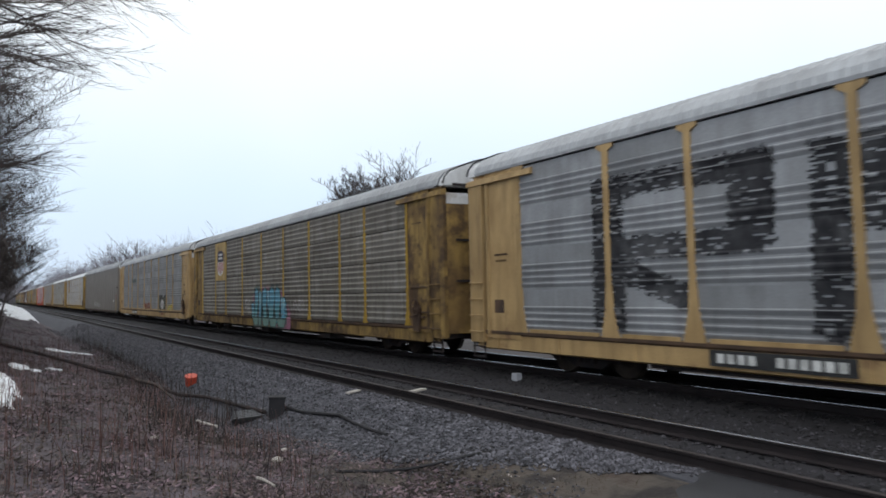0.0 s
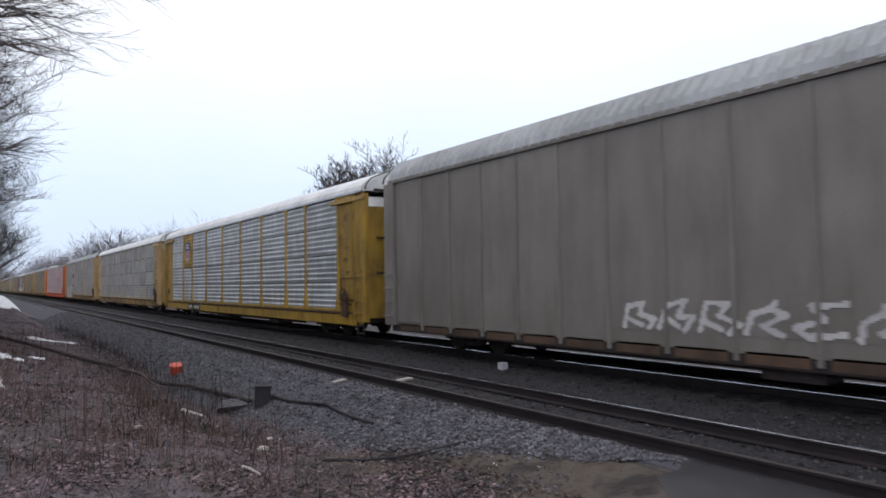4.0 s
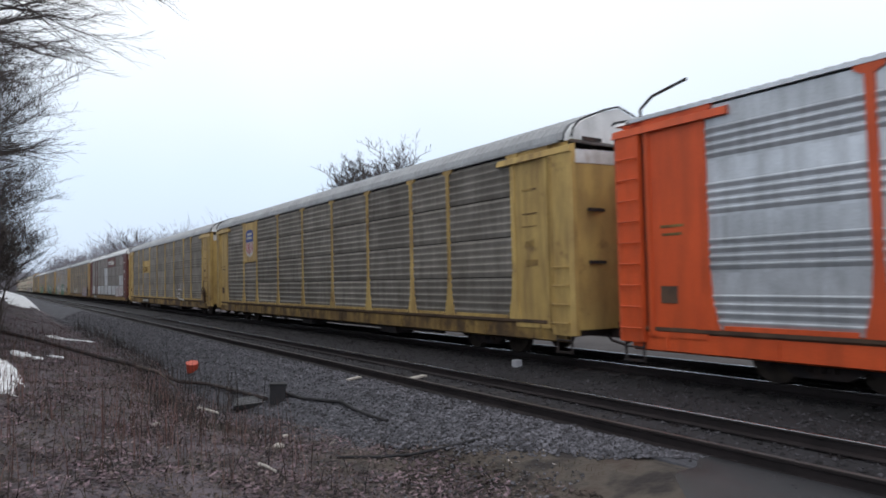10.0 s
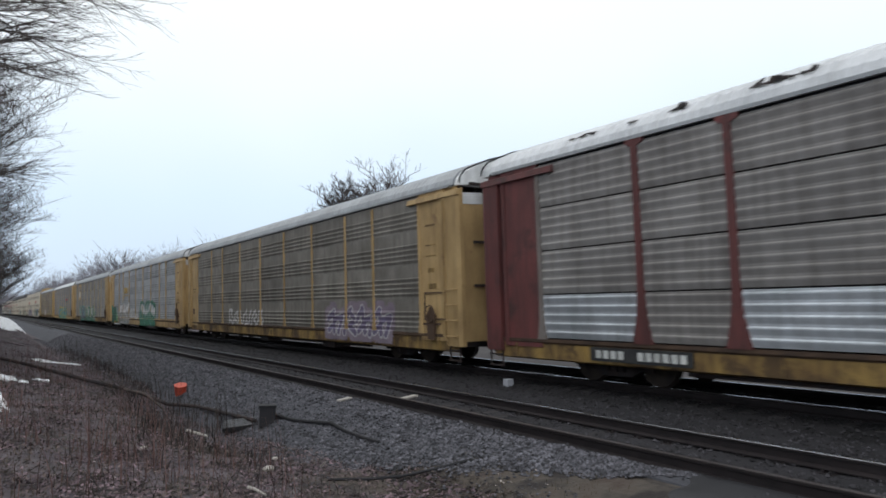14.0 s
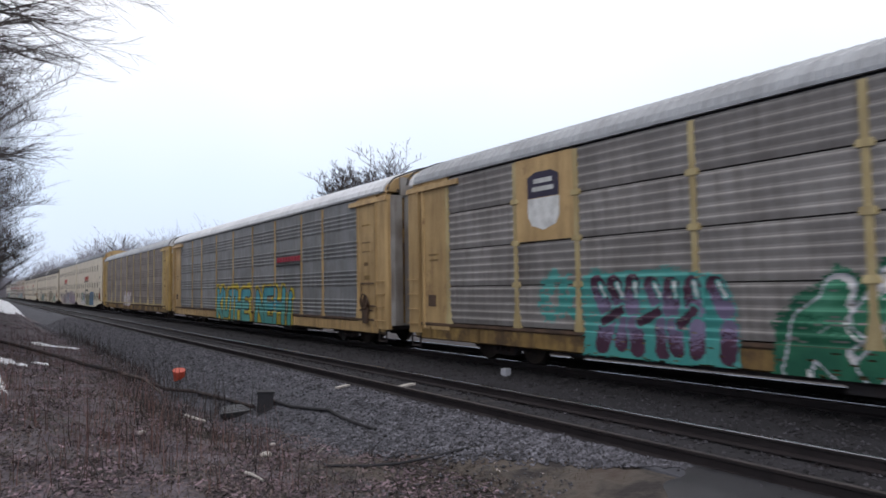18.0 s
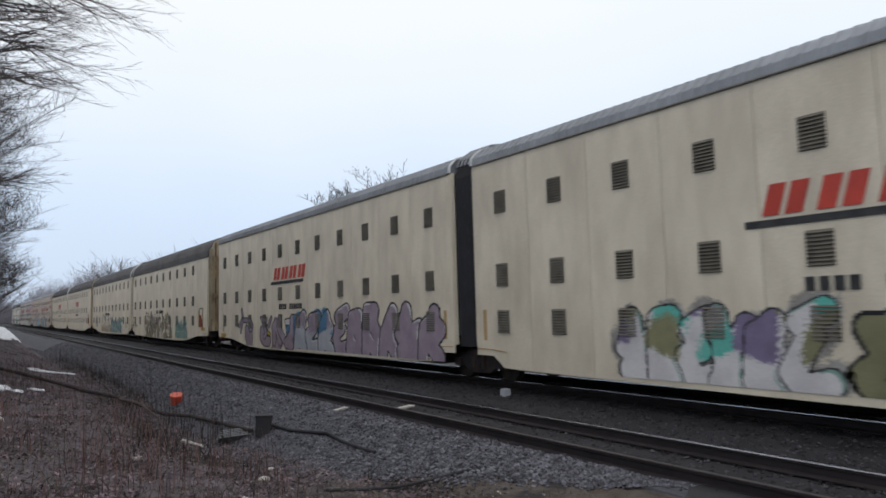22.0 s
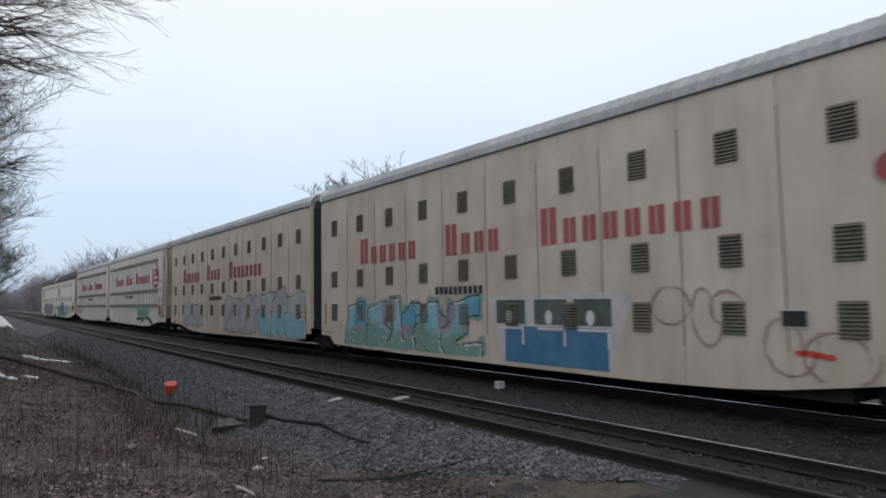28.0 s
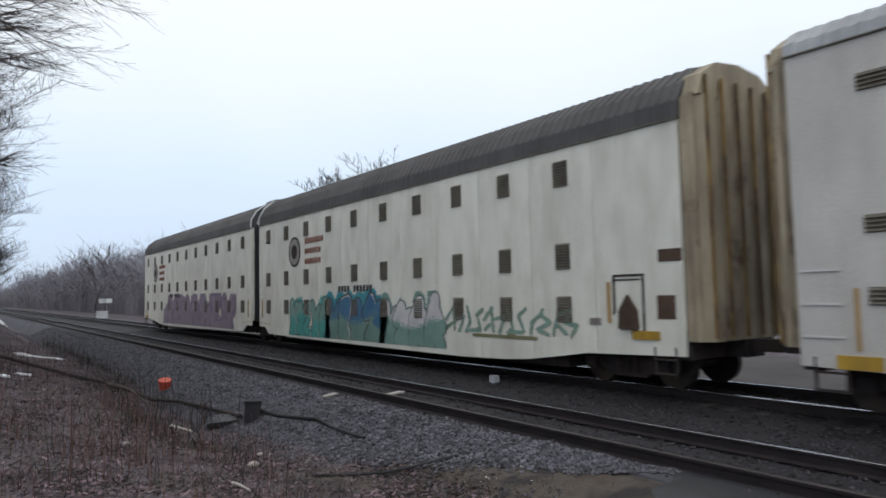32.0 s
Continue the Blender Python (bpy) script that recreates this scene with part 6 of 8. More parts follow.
    for y, z, w, h, m in ((-12.35, 2.15, 0.4, 0.14, "dark_yellow"), (12.5, 1.35, 0.36, 0.32, "ledge"), (12.4, 2.75, 0.5, 0.05, "dark_yellow"), (12.4, 2.6, 0.42, 0.05, "dark_yellow"), (-12.3, 3.05, 0.5, 0.03, "dark_yellow"), (-12.3, 3.35, 0.5, 0.03, "dark_yellow"), (-12.3, 3.9, 0.5, 0.05, "dark_yellow"), (-12.3, 2.6, 0.3, 0.12, "dark_yellow")):
        if ends not in ("maroon",):
            part("placard", slab(y - w / 2, y + w / 2, z, z + h), M[m], car, x=-1.524)
    if plate is not None:
        number_plate(car, plate)
    return car


def ribs(dense):
    return lambda z: rib_depth(z, dense)


TRAIN = []


def place(car, k):
    TRAIN.append((car, GAP + (k - 0.5) * CAR))
    return car


def build_autoracks():
    c = place(autorack("yellow-trimmed galvanised car carrier with huge black sprayed letters", "tan", "dull", False, plate=6.74), 0)
    black = ("wornblack", "wornblack")
    spray(c, 9.4, 1.05, 4.2, 3.1, 0, black, -1.503, ribs(False), 3, 0.38, 0.05, 0.035, jag=1.2, square=True, worn=0.28, lines=[[(0.43, 0.4), (0.43, 2.7)], [(3.53, 1.9), (3.53, 2.7)]])
    spray(c, 9.4, 1.05, 4.2, 3.1, 0, black, -1.50, ribs(False), 2, 0.2, 0.05, 0.035, jag=1.2, square=True, worn=0.33, lines=[[(0.7, 2.88), (3.5, 2.88)], [(0.7, 1.62), (3.5, 1.62)], [(0.95, 1.15), (2.2, 0.65)]])
    spray(c, 4.9, 1.05, 0.8, 3.1, 0, black, -1.50, ribs(False), 1, 0.27, 0.05, 0.035, jag=1.2, square=True, worn=0.28, lines=[[(0.3, 0.3), (0.3, 2.75)], [(0.95, 1.9), (0.95, 2.75)]])
    c = place(autorack("sooted galvanised car carrier with rusty yellow ends", "yellow", "warm", True, ends="dark_yellow", sill="dark_yellow", posts="thin", post_paint="fresh"), 1)
    shield(c, 8.0, 3.0, 1.1, 1.35, "yellow")
    spray(c, 2.75, 0.55, 4.9, 1.7, 0, ("pink", "pink"), -1.502, ribs(True), 4, 0.72, 0.10, 0.03, jag=2.0, worn=0.3, lines=[[(0.9, 0.85), (2.4, 0.95), (3.7, 0.8)], [(3.7, 0.6), (4.3, 0.2)]])
    slabs = [(0, 1, 0.17, [(2.58, 1.35), (2.5, 1.0)]), (0, 1, 0.16, [(-1.6, 1.5), (-1.66, 1.05)])]
    slabs += [(2, 0, 0, [(a + w, top), (a - w, top), (a - w, 0.9), (a + w * 0.9, 0.9)]) for a, w, top in ((1.5, 0.19, 2.02), (0.42, 0.16, 2.08), (-1.36, 0.22, 1.76))]
    slabs += [(0, 1, w, [(a, 2.2 - w), (a + 0.04, 0.95)]) for a, w in ((2.02, 0.21), (0.92, 0.25), (-0.02, 0.31), (-0.74, 0.29))]
    slabs += [(4, 4, 0, [(a - w, 0.92), (a + w, 0.92), (a + 0.3 * w, 1.45)]) for a, w in ((1.85, 0.09), (1.2, 0.13), (0.5, 0.15), (-0.35, 0.16), (-1.05, 0.14))]
    slabs += [(3, 3, 0, [(a + w, 0.84), (a - w, 0.84), (a - 0.7 * w, 0.52), (a + 0.6 * w, 0.52)]) for a, w in ((2.12, 0.36), (1.52, 0.2), (0.75, 0.42), (-0.2, 0.45), (-1.2, 0.5))]
    mural(c, 2.8, slabs, ("skyspray", "seaspray", "palecyan", "palegreen", "pine", "slate"), -1.508, ribs(True), 5, rim=0.04, cloud=0.5, worn=0.05, over=[(b, 0.13, -1.553) for b in BAYS])
    spray(c, 3.75, 1.2, 0.7, 0.5, 3, ("spraywhite", "spraywhite"), -1.502, ribs(True), 86, 0.012, 0.012, 0.025, worn=0.7)
    spray(c, -2.2, 1.2, 2.0, 0.5, 5, ("spraywhite", "spraywhite"), -1.502, ribs(True), 87, 0.012, 0.012, 0.025, worn=0.8)
    c = place(autorack("dull galvanised car carrier with tan yellow posts", "tan", "mid", False, sill="tan", plate=6.78), 2)
    bars(c, 6.86, 3.2, 0.32, [0.2, 0.16, 0.16, 0.16, 0.2, 0.16, 0.16, 0.16], M["slate"], -1.538, "lettering", 0.38)
    for rr, m, o in ((1.0, "spraywhite", 0.010), (0.22, "sprayblack", 0.016)):
        part("graffiti", prism(bmesh.new(), [(-5.65 + rr * 0.5 * math.cos(a), 1.37 + rr * 0.33 * math.sin(a)) for a in (i * math.pi / 10 for i in range(20))], "x", -o, 0), M[m], c, "white sprayed disc with a dark centre", x=-1.532)
    bars(c, -5.28, 0.60, 0.16, [0.2, 0.2, 0.2], M["rustred"], -1.54, "lettering", 0.5)
    spray(c, -4.5, 1.0, 2.3, 0.85, 3, ("sprayblack", "olive", "ink"), -1.50, ribs(False), 7, 0.06, 0.05, cloud=0.75)
    spray(c, -7.4, 1.0, 1.6, 0.35, 2, ("sprayyellow", "sprayyellow"), -1.50, ribs(False), 8, 0.06, 0.03)
    spray(c, 1.3, 0.98, 2.6, 0.45, 4, ("rustred", "rustred"), -1.50, ribs(False), 7, 0.07, 0.03)
    brown_car()
    c = place(autorack("bright galvanised car carrier with fresh yellow posts and sill", "fresh", "galv", True, roof="whiteroof", ends="freshworn", plate=7.8, patches={(7, 2): "fresh", (7, 3): "fresh"}), 4)
    shield(c, 8.0, 3.3, 0.95, 1.1, None, top="blue")
    bars(c, 8.7, 2.98, 0.1, [0.14] * 8, M["dark_yellow"], -1.52, "sign_lettering", 0.3)
    c = place(autorack("grey galvanised car carrier with tan end doors and white roof", "tan", "dull", True, roof="whiteroof", ends="tan", sill="dark_yellow", post_paint="palepost"), 5)
    c = place(autorack("grey galvanised car carrier with pink and white sprayed letters", "tan", "dull", False, ribbed=(True, False), gable="tan", sill="dark_yellow"), 6)
    spray(c, 11.0, 0.68, 5.4, 1.22, "BEBG", ("spraywhite", "ink", "greydoor", "spraywhite"), -1.53, ribs(False), 9, 0.15, 0.05, 0.03, jag=0.3)
    spray(c, 5.41, 1.1, 1.25, 0.75, "45", ("spraywhite", "ink", "rustred"), -1.53, ribs(False), 10, 0.14, 0.05, cloud=1.0)
    bars(c, 5.6, 3.05, 0.12, [1.6], M["ink"], -1.54, "sign_frame")
    bars(c, 5.9, 2.95, 0.75, [0.1, -1.2, 0.1], M["ink"], -1.54, "sign_frame", 0.2)
    bars(c, 5.5, 3.2, 0.3, [0.25, 0.25, 0.25], M["ink"], -1.54, "sign_lettering")
    c = place(autorack("bright orange car carrier with shiny galvanised side sheets", "orange", "galv", False, roof="roof", ends="orange", low=True, ladder="tall", brake="orange"), 7)
    bars(c, -4.4, 3.02, 0.2, [0.28] * 8, M["red"], -1.54, "lettering", 0.1)
    bars(c, -4.3, 2.82, 0.08, [2.5], M["ink"], -1.54, "lettering_underline")
    bm = bmesh.new()
    for a, b in (((-1.3, 13.2, 4.75), (-1.3, 13.2, 5.15)), ((-1.3, 13.2, 5.15), (-1.25, 12.95, 5.36)), ((-1.25, 12.95, 5.36), (-1.2, 12.2, 5.52))):
        tube(bm, a, b, 0.03, 6)
    part("grab_iron", bm, M["under"], c, "bent dark grab iron")
    c = place(autorack("sooted car carrier with dark yellow posts and ends", "yellow", "sooted", True, sill="dark_yellow", brake=None), 8)
    shield(c, 8.0, 3.15, 1.05, 1.3, "yellow", top="blue")
    c = place(autorack("sooted car carrier with yellow posts and a yellow sign panel", "yellow", "sooted", False, sill="dark_yellow", plate=7.1, patches={(6, 2): "yellow"}), 9)
    bm = bmesh.new()
    for a, b in (((6.6, 3.3), (6.6, 3.0)), ((6.6, 3.0), (5.9, 3.0)), ((6.6, 3.3), (5.9, 3.3)), ((5.7, 3.0), (5.7, 3.3)), ((5.7, 3.3), (5.2, 3.0)), ((5.2, 3.0), (5.2, 3.35))):
        tube(bm, (0, a[0], a[1]), (0, b[0], b[1]), 0.05, 5)
    part("sign_lettering", bm, M["dark_yellow"], c, "dark worm-like sign strokes", x=-1.52)
    spray(c, -5.25, 0.8, 2.3, 1.15, 0, ("spraywhite", "greydoor"), -1.538, ribs(False), 12, 0.035, 0.02, 0.025, lines=[[(0.1, 0.75), (0, 0.45), (0.25, 0.2), (1.0, 0.12), (1.6, 0.1), (2.1, 0.05)], [(0.3, 0.45), (0.9, 0.5), (1.0, 0.25)], [(0.5, 1.1), (0.55, 0.75)], [(1.0, 1.15), (1.1, 0.65)], [(1.35, 1.1), (1.5, 0.65)], [(1.75, 1.1), (1.85, 0.85)], [(0.35, 0.72), (1.0, 0.75)], [(0.8, 0.5), (0.85, 0.1)]])
    new_rows = {(b, 0): "galv" for b in range(9) if b != 7}
    new_rows.update({(4, 1): "galv", (4, 2): "galv", (0, 1): "galv"})
    c = place(autorack("maroon-ended car carrier with brown sheets, some replaced by bare ones", "maroon", "taupe", True, roof="whiteroof", ends="maroon", sill="dark_yellow", posts="thin", plate=10.3, patches=new_rows, post_paint="umber", brake=None, ladder=None, inset=0.32), 10.007)
    for y, z, w, h in ((-12.05, 4.0, 0.36, 0.12), (-11.98, 3.05, 0.1, 0.3), (-12.12, 3.05, 0.08, 0.3), (-12.3, 3.1, 0.1, 0.24), (-12.12, 2.45, 0.3, 0.14), (-11.95, 1.22, 0.72, 0.022), (-11.95, 1.29, 0.72, 0.022)):
        part("stencil", slab(y - w, y, z, z + h, 0.006), M["bars"], c, "worn pale stencilled mark", x=-1.521)
    part("placard", slab(-12.3, -11.8, 0.56, 0.74, 0.02), M["fresh"], c, "yellow warning plate", x=-1.505)
    for y in (8.97, 7.02):
        link("side_post", shared("post", post_mesh, M["maroon"]), c, -1.504, y, 0.90, "maroon post")
    bm, rr = bmesh.new(), random.Random(9)
    for i in range(34):
        y, h = rr.uniform(-3, 12.5), rr.uniform(0.05, 0.22)
        prism(bm, [(y, 0), (y + rr.uniform(0.1, 0.3), 0.02), (y + rr.uniform(-0.1, 0.25), h), (y - 0.06, h * 0.7)], "x", -0.004, 0.004)
    stain = part("roof_stain", bm, M["under"], c, "flaking dark patches on the roof edge", x=-1.495)
    stain.matrix_basis = Matrix.Translation((-1.412, 0, 5.20)) @ Matrix.Rotation(radians(-34), 4, "Y").inverted()
    stain["kind"] = "stuff"
    part("name_board", slab(-6.95, -1.45, 3.84, 4.80, 0.05), M["maroon"], c, "maroon sign board under the roof edge", x=-1.49)
    bars(c, -2.0, 4.25, 0.2, [0.2] * 8, M["bars"], -1.545, "sign_lettering", 0.25, -0.2)
    bars(c, -2.0, 4.12, 0.06, [2.0], M["bars"], -1.545, "sign_lettering")
    bars(c, -4.1, 4.07, 0.42, [0.32, 0.26, 0.26, 0.12, 0.18, 0.12, 0.26], M["bars"], -1.545, "sign_lettering", 0.3, -0.25, (1.2, .7, .7, .9, 1.1, .9, .7))
    spray(c, -7.0, 0.92, 4.2, 0.75, 4, ("spraywhite", "pink"), -1.50, ribs(True), 13, 0.12, 0.04, 0.03)
    c = place(autorack("sooted car carrier with rusty tan ends and faded purple graffiti", "tan", "sooted", False, sill="dark_yellow", posts="thin"), 11)
    spray(c, -5.6, 0.8, 4.4, 0.8, 4, ("purple", "spraywhite", "mauve"), -1.50, ribs(False), 14, 0.1, 0.05, cloud=0.9)
    spray(c, 6.0, 0.95, 5.0, 0.6, 6, ("spraywhite", "spraywhite"), -1.50, ribs(False), 15, 0.04, 0.02)
    c = place(autorack("galvanised car carrier with tan posts and green and white graffiti", "tan", "dull", False, plate=6.6, ends="tan"), 12)
    bars(c, 6.4, 3.0, 0.5, [0.42, 0.42, 0.42], M["fresh"], -1.54, "sign_lettering", 0.3)
    bars(c, 6.4, 2.78, 0.07, [1.6], M["fresh"], -1.54, "sign_lettering")
    leafy = [(1, 1, 0, [(11.9, 1.85), (11.12, 1.82), (10.82, 1.88), (10.5, 1.8), (10.2, 1.3), (9.98, 0.57), (10.36, 0.6), (10.5, 0.76), (11.18, 0.72), (11.25, 0.53), (12.38, 0.53), (11.9, 0.95)]),
             (0, 1, 0, [(12.88, 1.95), (12.5, 2.02), (12.1, 1.97), (11.92, 1.7), (11.8, 1.2), (11.85, 0.8), (12.36, 0.62), (12.44, 1.1), (12.7, 1.5)]),
             (3, 2, 0, [(10.52, 1.82), (10.33, 1.92), (10.15, 1.75), (10.04, 1.4), (9.9, 1.43), (9.74, 1.3), (9.72, 1.12), (9.52, 1.14), (9.4, 1.0), (9.43, 0.62), (9.98, 0.58), (10.08, 1.0), (10.25, 1.38)]),
             (0, 1, 0.13, [(11.72, 1.6), (11.5, 1.3), (11.45, 1.0)]), (0, 0, 0.03, [(10.95, 1.45), (10.85, 1.1)]), (0, 0, 0.03, [(10.72, 1.4), (10.6, 1.05)]),
             (4, 4, 0.09, [(12.25, 1.62), (12.24, 1.56)]), (4, 4, 0.03, [(11.15, 1.78), (11.17, 0.8)]), (4, 4, 0.12, [(12.0, 0.95), (11.95, 0.85)])]
    mural(c, 12.95, leafy, ("green", "darkgreen", "lime", "palegreen", "pine", "pine"), -1.535, ribs(False), 16, rim=0.05)
    spray(c, 11.0, 0.56, 0.45, 0.12, 0, ("sprayyellow", "sprayyellow"), -1.54, None, 29, 0.06, 0.02, 0.03, square=True, lines=[[(0, 0.06), (0.4, 0.06)]])
    spray(c, 8.7, 0.8, 4.6, 1.15, 4, ("spraywhite", "slate", "dull", "greydoor", "spraywhite"), -1.53, ribs(False), 17, 0.2, 0.05, 0.03, cloud=0.75, worn=0.1)
    spray(c, 3.8, 0.95, 3.6, 0.8, 3, ("spraywhite", "spraywhite"), -1.53, ribs(False), 18, 0.04, 0.02)
    spray(c, -0.6, 0.75, 5.0, 1.1, 5, ("spraywhite", "darkgreen", "green", "green", "palecyan"), -1.53, ribs(False), 19, 0.26, 0.08, 0.03, cloud=0.7, crown=("palegreen",), worn=0.08)
    c = place(autorack("sooted car carrier with tan posts and a long green graffiti", "tan", "taupe", True, ribbed=(True, False), posts="thin", sill="dark_yellow", door_paint="tan", post_paint="palepost"), 13)
    for y in BAYS[1:-1]:
        for r in (1, 2, 3):
            link("post_clip", shared("post_clip", lambda bm: prism(bm, [(-0.12, -0.05), (0.12, -0.05), (0.13, 0.0), (0.10, 0.07), (-0.10, 0.07), (-0.13, 0.0)], "x", -0.056, 0), M["palepost"]), c, -1.50, y, FLOOR + r * ROW)
    shield(c, 8.0, 3.15, 1.0, 1.3, "tan", striped=False)
    rr, beads = random.Random(20), [(3, 3, 0, [(6.85, 2.05), (5.4, 2.12), (3.75, 2.0), (3.45, 0.5), (6.8, 0.5)])]
    for k in range(7):
        y, lean = 6.5 - 0.44 * k, rr.uniform(-0.05, 0.22)
        beads.append((0, 1, rr.uniform(0.165, 0.20), [(y, rr.uniform(1.82, 1.92)), (y - lean, 1.42)]))
        beads.append((1, 0, rr.uniform(0.16, 0.20), [(y - 0.06 - lean, 1.10), (y - rr.uniform(0.05, 0.3), rr.uniform(0.62, 0.74))]))
        beads.append((2, 2, 0.028, [(y - 0.06, 1.90), (y - 0.1 - lean / 2, 1.66)]))
        if k % 2:
            beads.append((0, 0, 0.09, [(y - lean, 1.4), (y + 0.28, 1.15)]))
    mural(c, 6.9, beads, ("plum", "purple", "spraywhite", "teal", "teal"), -1.502, ribs(True), 20, rim=0.035, cloud=0.12, worn=0.06, over=[(4.22, 0.14, -1.565)])
    spray(c, 8.1, 1.25, 1.0, 0.85, 2, ("teal", "teal", "teal"), -1.50, ribs(True), 27, 0.06, 0.03, cloud=0.3, worn=0.3)
    spray(c, 2.6, 0.5, 7.6, 1.36, 7, ("green", "greyspray", "darkgreen", "darkgreen", "spraywhite"), -1.50, ribs(True), 21, 0.2, 0.04, 0.03, cloud=0.55, crown=("spraywhite",), worn=0.12)
    c = place(autorack("grey galvanised car carrier with a big cyan graffiti word", "tan", "mid", False, roof="whiteroof", ends="tan", ribbed=(True, False), gable="tan", posts="thin"), 14)
    spray(c, 3.9, 0.58, 5.0, 1.3, "KUTHE", ("cyan", "sprayblack", "sprayyellow", "teal", "palegreen"), -1.52, ribs(False), 24, 0.17, 0.06, 0.03, cloud=0.75, jag=0.2)
    spray(c, -1.95, 0.55, 4.5, 1.24, "NEHI", ("cyan", "sprayblack", "sprayyellow", "teal", "palegreen"), -1.52, ribs(False), 25, 0.18, 0.06, 0.03, cloud=0.5, jag=0.2)
    bars(c, -4.5, 3.0, 0.2, [0.28] * 8, M["red"], -1.54, "lettering", 0.1)
    bars(c, -4.4, 2.82, 0.08, [2.5], M["ink"], -1.54, "lettering_underline")
    c = place(autorack("sooted brownish car carrier with yellow ends and faded pink graffiti", "yellow", "umber", False, sill="dark_yellow", brake=None, post_paint="palepost", inset=0.28), 14.989)
    spray(c, 2.6, 0.85, 3.0, 0.95, 3, ("spraywhite", "pink"), -1.52, ribs(False), 26, 0.14, 0.05)


def brown_car():
    """A flush-sided car carrier with many narrow upright seams."""
    car = place(thing("autorack_car", "brown-grey flush-sided car carrier with pale ribbed roof", "rail car", "car carriers"), 3)
    roofp = [(-1.53, 4.9), (-1.46, 5.15), (-1.15, 5.5), (-0.5, 5.74), (0, 5.8), (0.5, 5.74), (1.15, 5.5), (1.46, 5.15), (1.53, 4.9)]
    link("roof", shared("roof_b", roof_mesh(roofp, -12.7, 13.4, 0.30, 0.05), M["roof"]), car)
    link("underframe", shared("underframe", under_mesh, M["under"]), car)
    link("far_side", shared("far_side", lambda bm: box(bm, 1.46, 1.50, -13.4, 13.4, 0.9, 4.9), M["brownish"]), car)
    edges = np.linspace(-12.6, 13.0, 20)
    for y0, y1 in zip(edges, edges[1:]):
        w = y1 - y0
        link("side_panel", shared(("side_sheet", "b"), lambda bm: (box(bm, -0.03, 0.03, 0.03, w - 0.03, 0.62, 4.9), box(bm, -0.036, -0.03, 0.12, w - 0.12, 0.9, 1.9)), M["brownish"]), car, -1.47, y0, 0)
        link("side_post", shared("seam_post", lambda bm: box(bm, -0.055, 0.02, -0.045, 0.045, 0.5, 4.9), M["brownish"]), car, -1.47, y0, 0)
        link("skirt_pocket", shared("skirt_pocket", lambda bm: box(bm, -0.03, 0.05, 0.16, w - 0.16, 0.46, 0.66), M["ledge"]), car, -1.47, y0, 0)
    part("side_sill", box(bmesh.new(), -1.49, -1.42, -13.3, 13.3, 0.42, 0.62), M["under"], car)
    part("eave_rail", box(bmesh.new(), -1.56, -1.46, -12.9, 13.4, 4.86, 4.96), M["brownish"], car)
    for s in (-1, 1):
        link("corner_plate", shared(("tall_corner_plate", s), corner_mesh(s, 4.92), M["brownish"]), car)
        link("door_wing", shared(("tall_door_wing", s), wing_mesh(s, 4.86), M["brownish"]), car)
        link("corner_gap", shared("corner_gap", lambda bm: box(bm, -0.012, 0, -0.04, 0.04, 0.74, 4.6), M["black"]), car, -1.461, 13.02 * s, 0, "dark gap beside the door wing")
        link("end_door", shared(("end_door", s, False), door_mesh(s, False), M["brownish"]), car)
        link("door_cap", shared(("door_cap", s, False, 4.25), door_cap_mesh(s, False, 4.25, 4.665), M["capwhite"]), car, label="white paint over the top of the doors")
        link("seam", shared("seam", lambda bm: box(bm, -0.03, 0.03, -0.02, 0.02, 0.75, 4.64), M["under"]), car, 0, s * 13.86, 0, "dark seam between the door leaves")
        link("gable", shared(("gable", s, False), gable_mesh(s, ROOF), M["white"]), car)
        link("gable_trim", shared(("gable_trim", s, False), gable_trim_mesh(s, ROOF), M["black"]), car)
        link("coupler", shared(("coupler", s), coupler_mesh(s), M["under"]), car)
        add_ladder(car, 13.34 * s, M["brownish"])
        add_bogie(car, 10.06 * s)
    part("handhold_strip", slab(-12.55, -12.44, 0.6, 1.75, 0.03), M["fresh"], car, "yellow safety strip", x=-1.53)
    part("handhold_strip", slab(-12.55, -12.44, 1.75, 2.24, 0.03), M["oldred"], car, "red safety strip", x=-1.53)
    part("placard", slab(-11.0, -10.68, 1.5, 1.74, 0.06), M["bars"], car, x=-1.51)
    part("name_board", slab(-13.6, -13.1, 2.86, 2.98, 0.03), M["under"], car, x=-1.575)
    spray(car, 4.6, 0.95, 5.0, 0.55, 6, ("spraywhite", "spraywhite"), -1.51, None, 31, 0.03, 0.02)


build_autoracks()


# ---- two-unit articulated cars ----
HALF = PAIR / 2
VENTS = [1.55 + 1.84 * i for i in range(10)]


def skirt(u):
    """Height of the side's lower edge, u metres from the joint."""
    pts = ((0.0, 0.69), (1.14, 0.68), (1.52, 0.41), (2.4, 0.39), (8.0, 0.33), (14.5, 0.30), (16.2, 0.34), (17.0, 0.40), (18.0, 0.53), (18.7, 0.63), (21.2, 0.70))
    for (a, p), (b, q) in zip(pts, pts[1:]):
        if u <= b:
            return p + (q - p) * (u - a) / (b - a)
    return 0.68


def unit_sheet(a, b, top):
    def make(bm):
        us = sorted({a, b, *[u for u in (1.14, 1.52, 2.4, 8.0, 14.5, 16.2, 17.0, 18.0, 18.7) if a < u < b]})
        prism(bm, [(u, skirt(u)) for u in us] + [(b, top), (a, top)], "x", -0.03, 0.03)
    return make


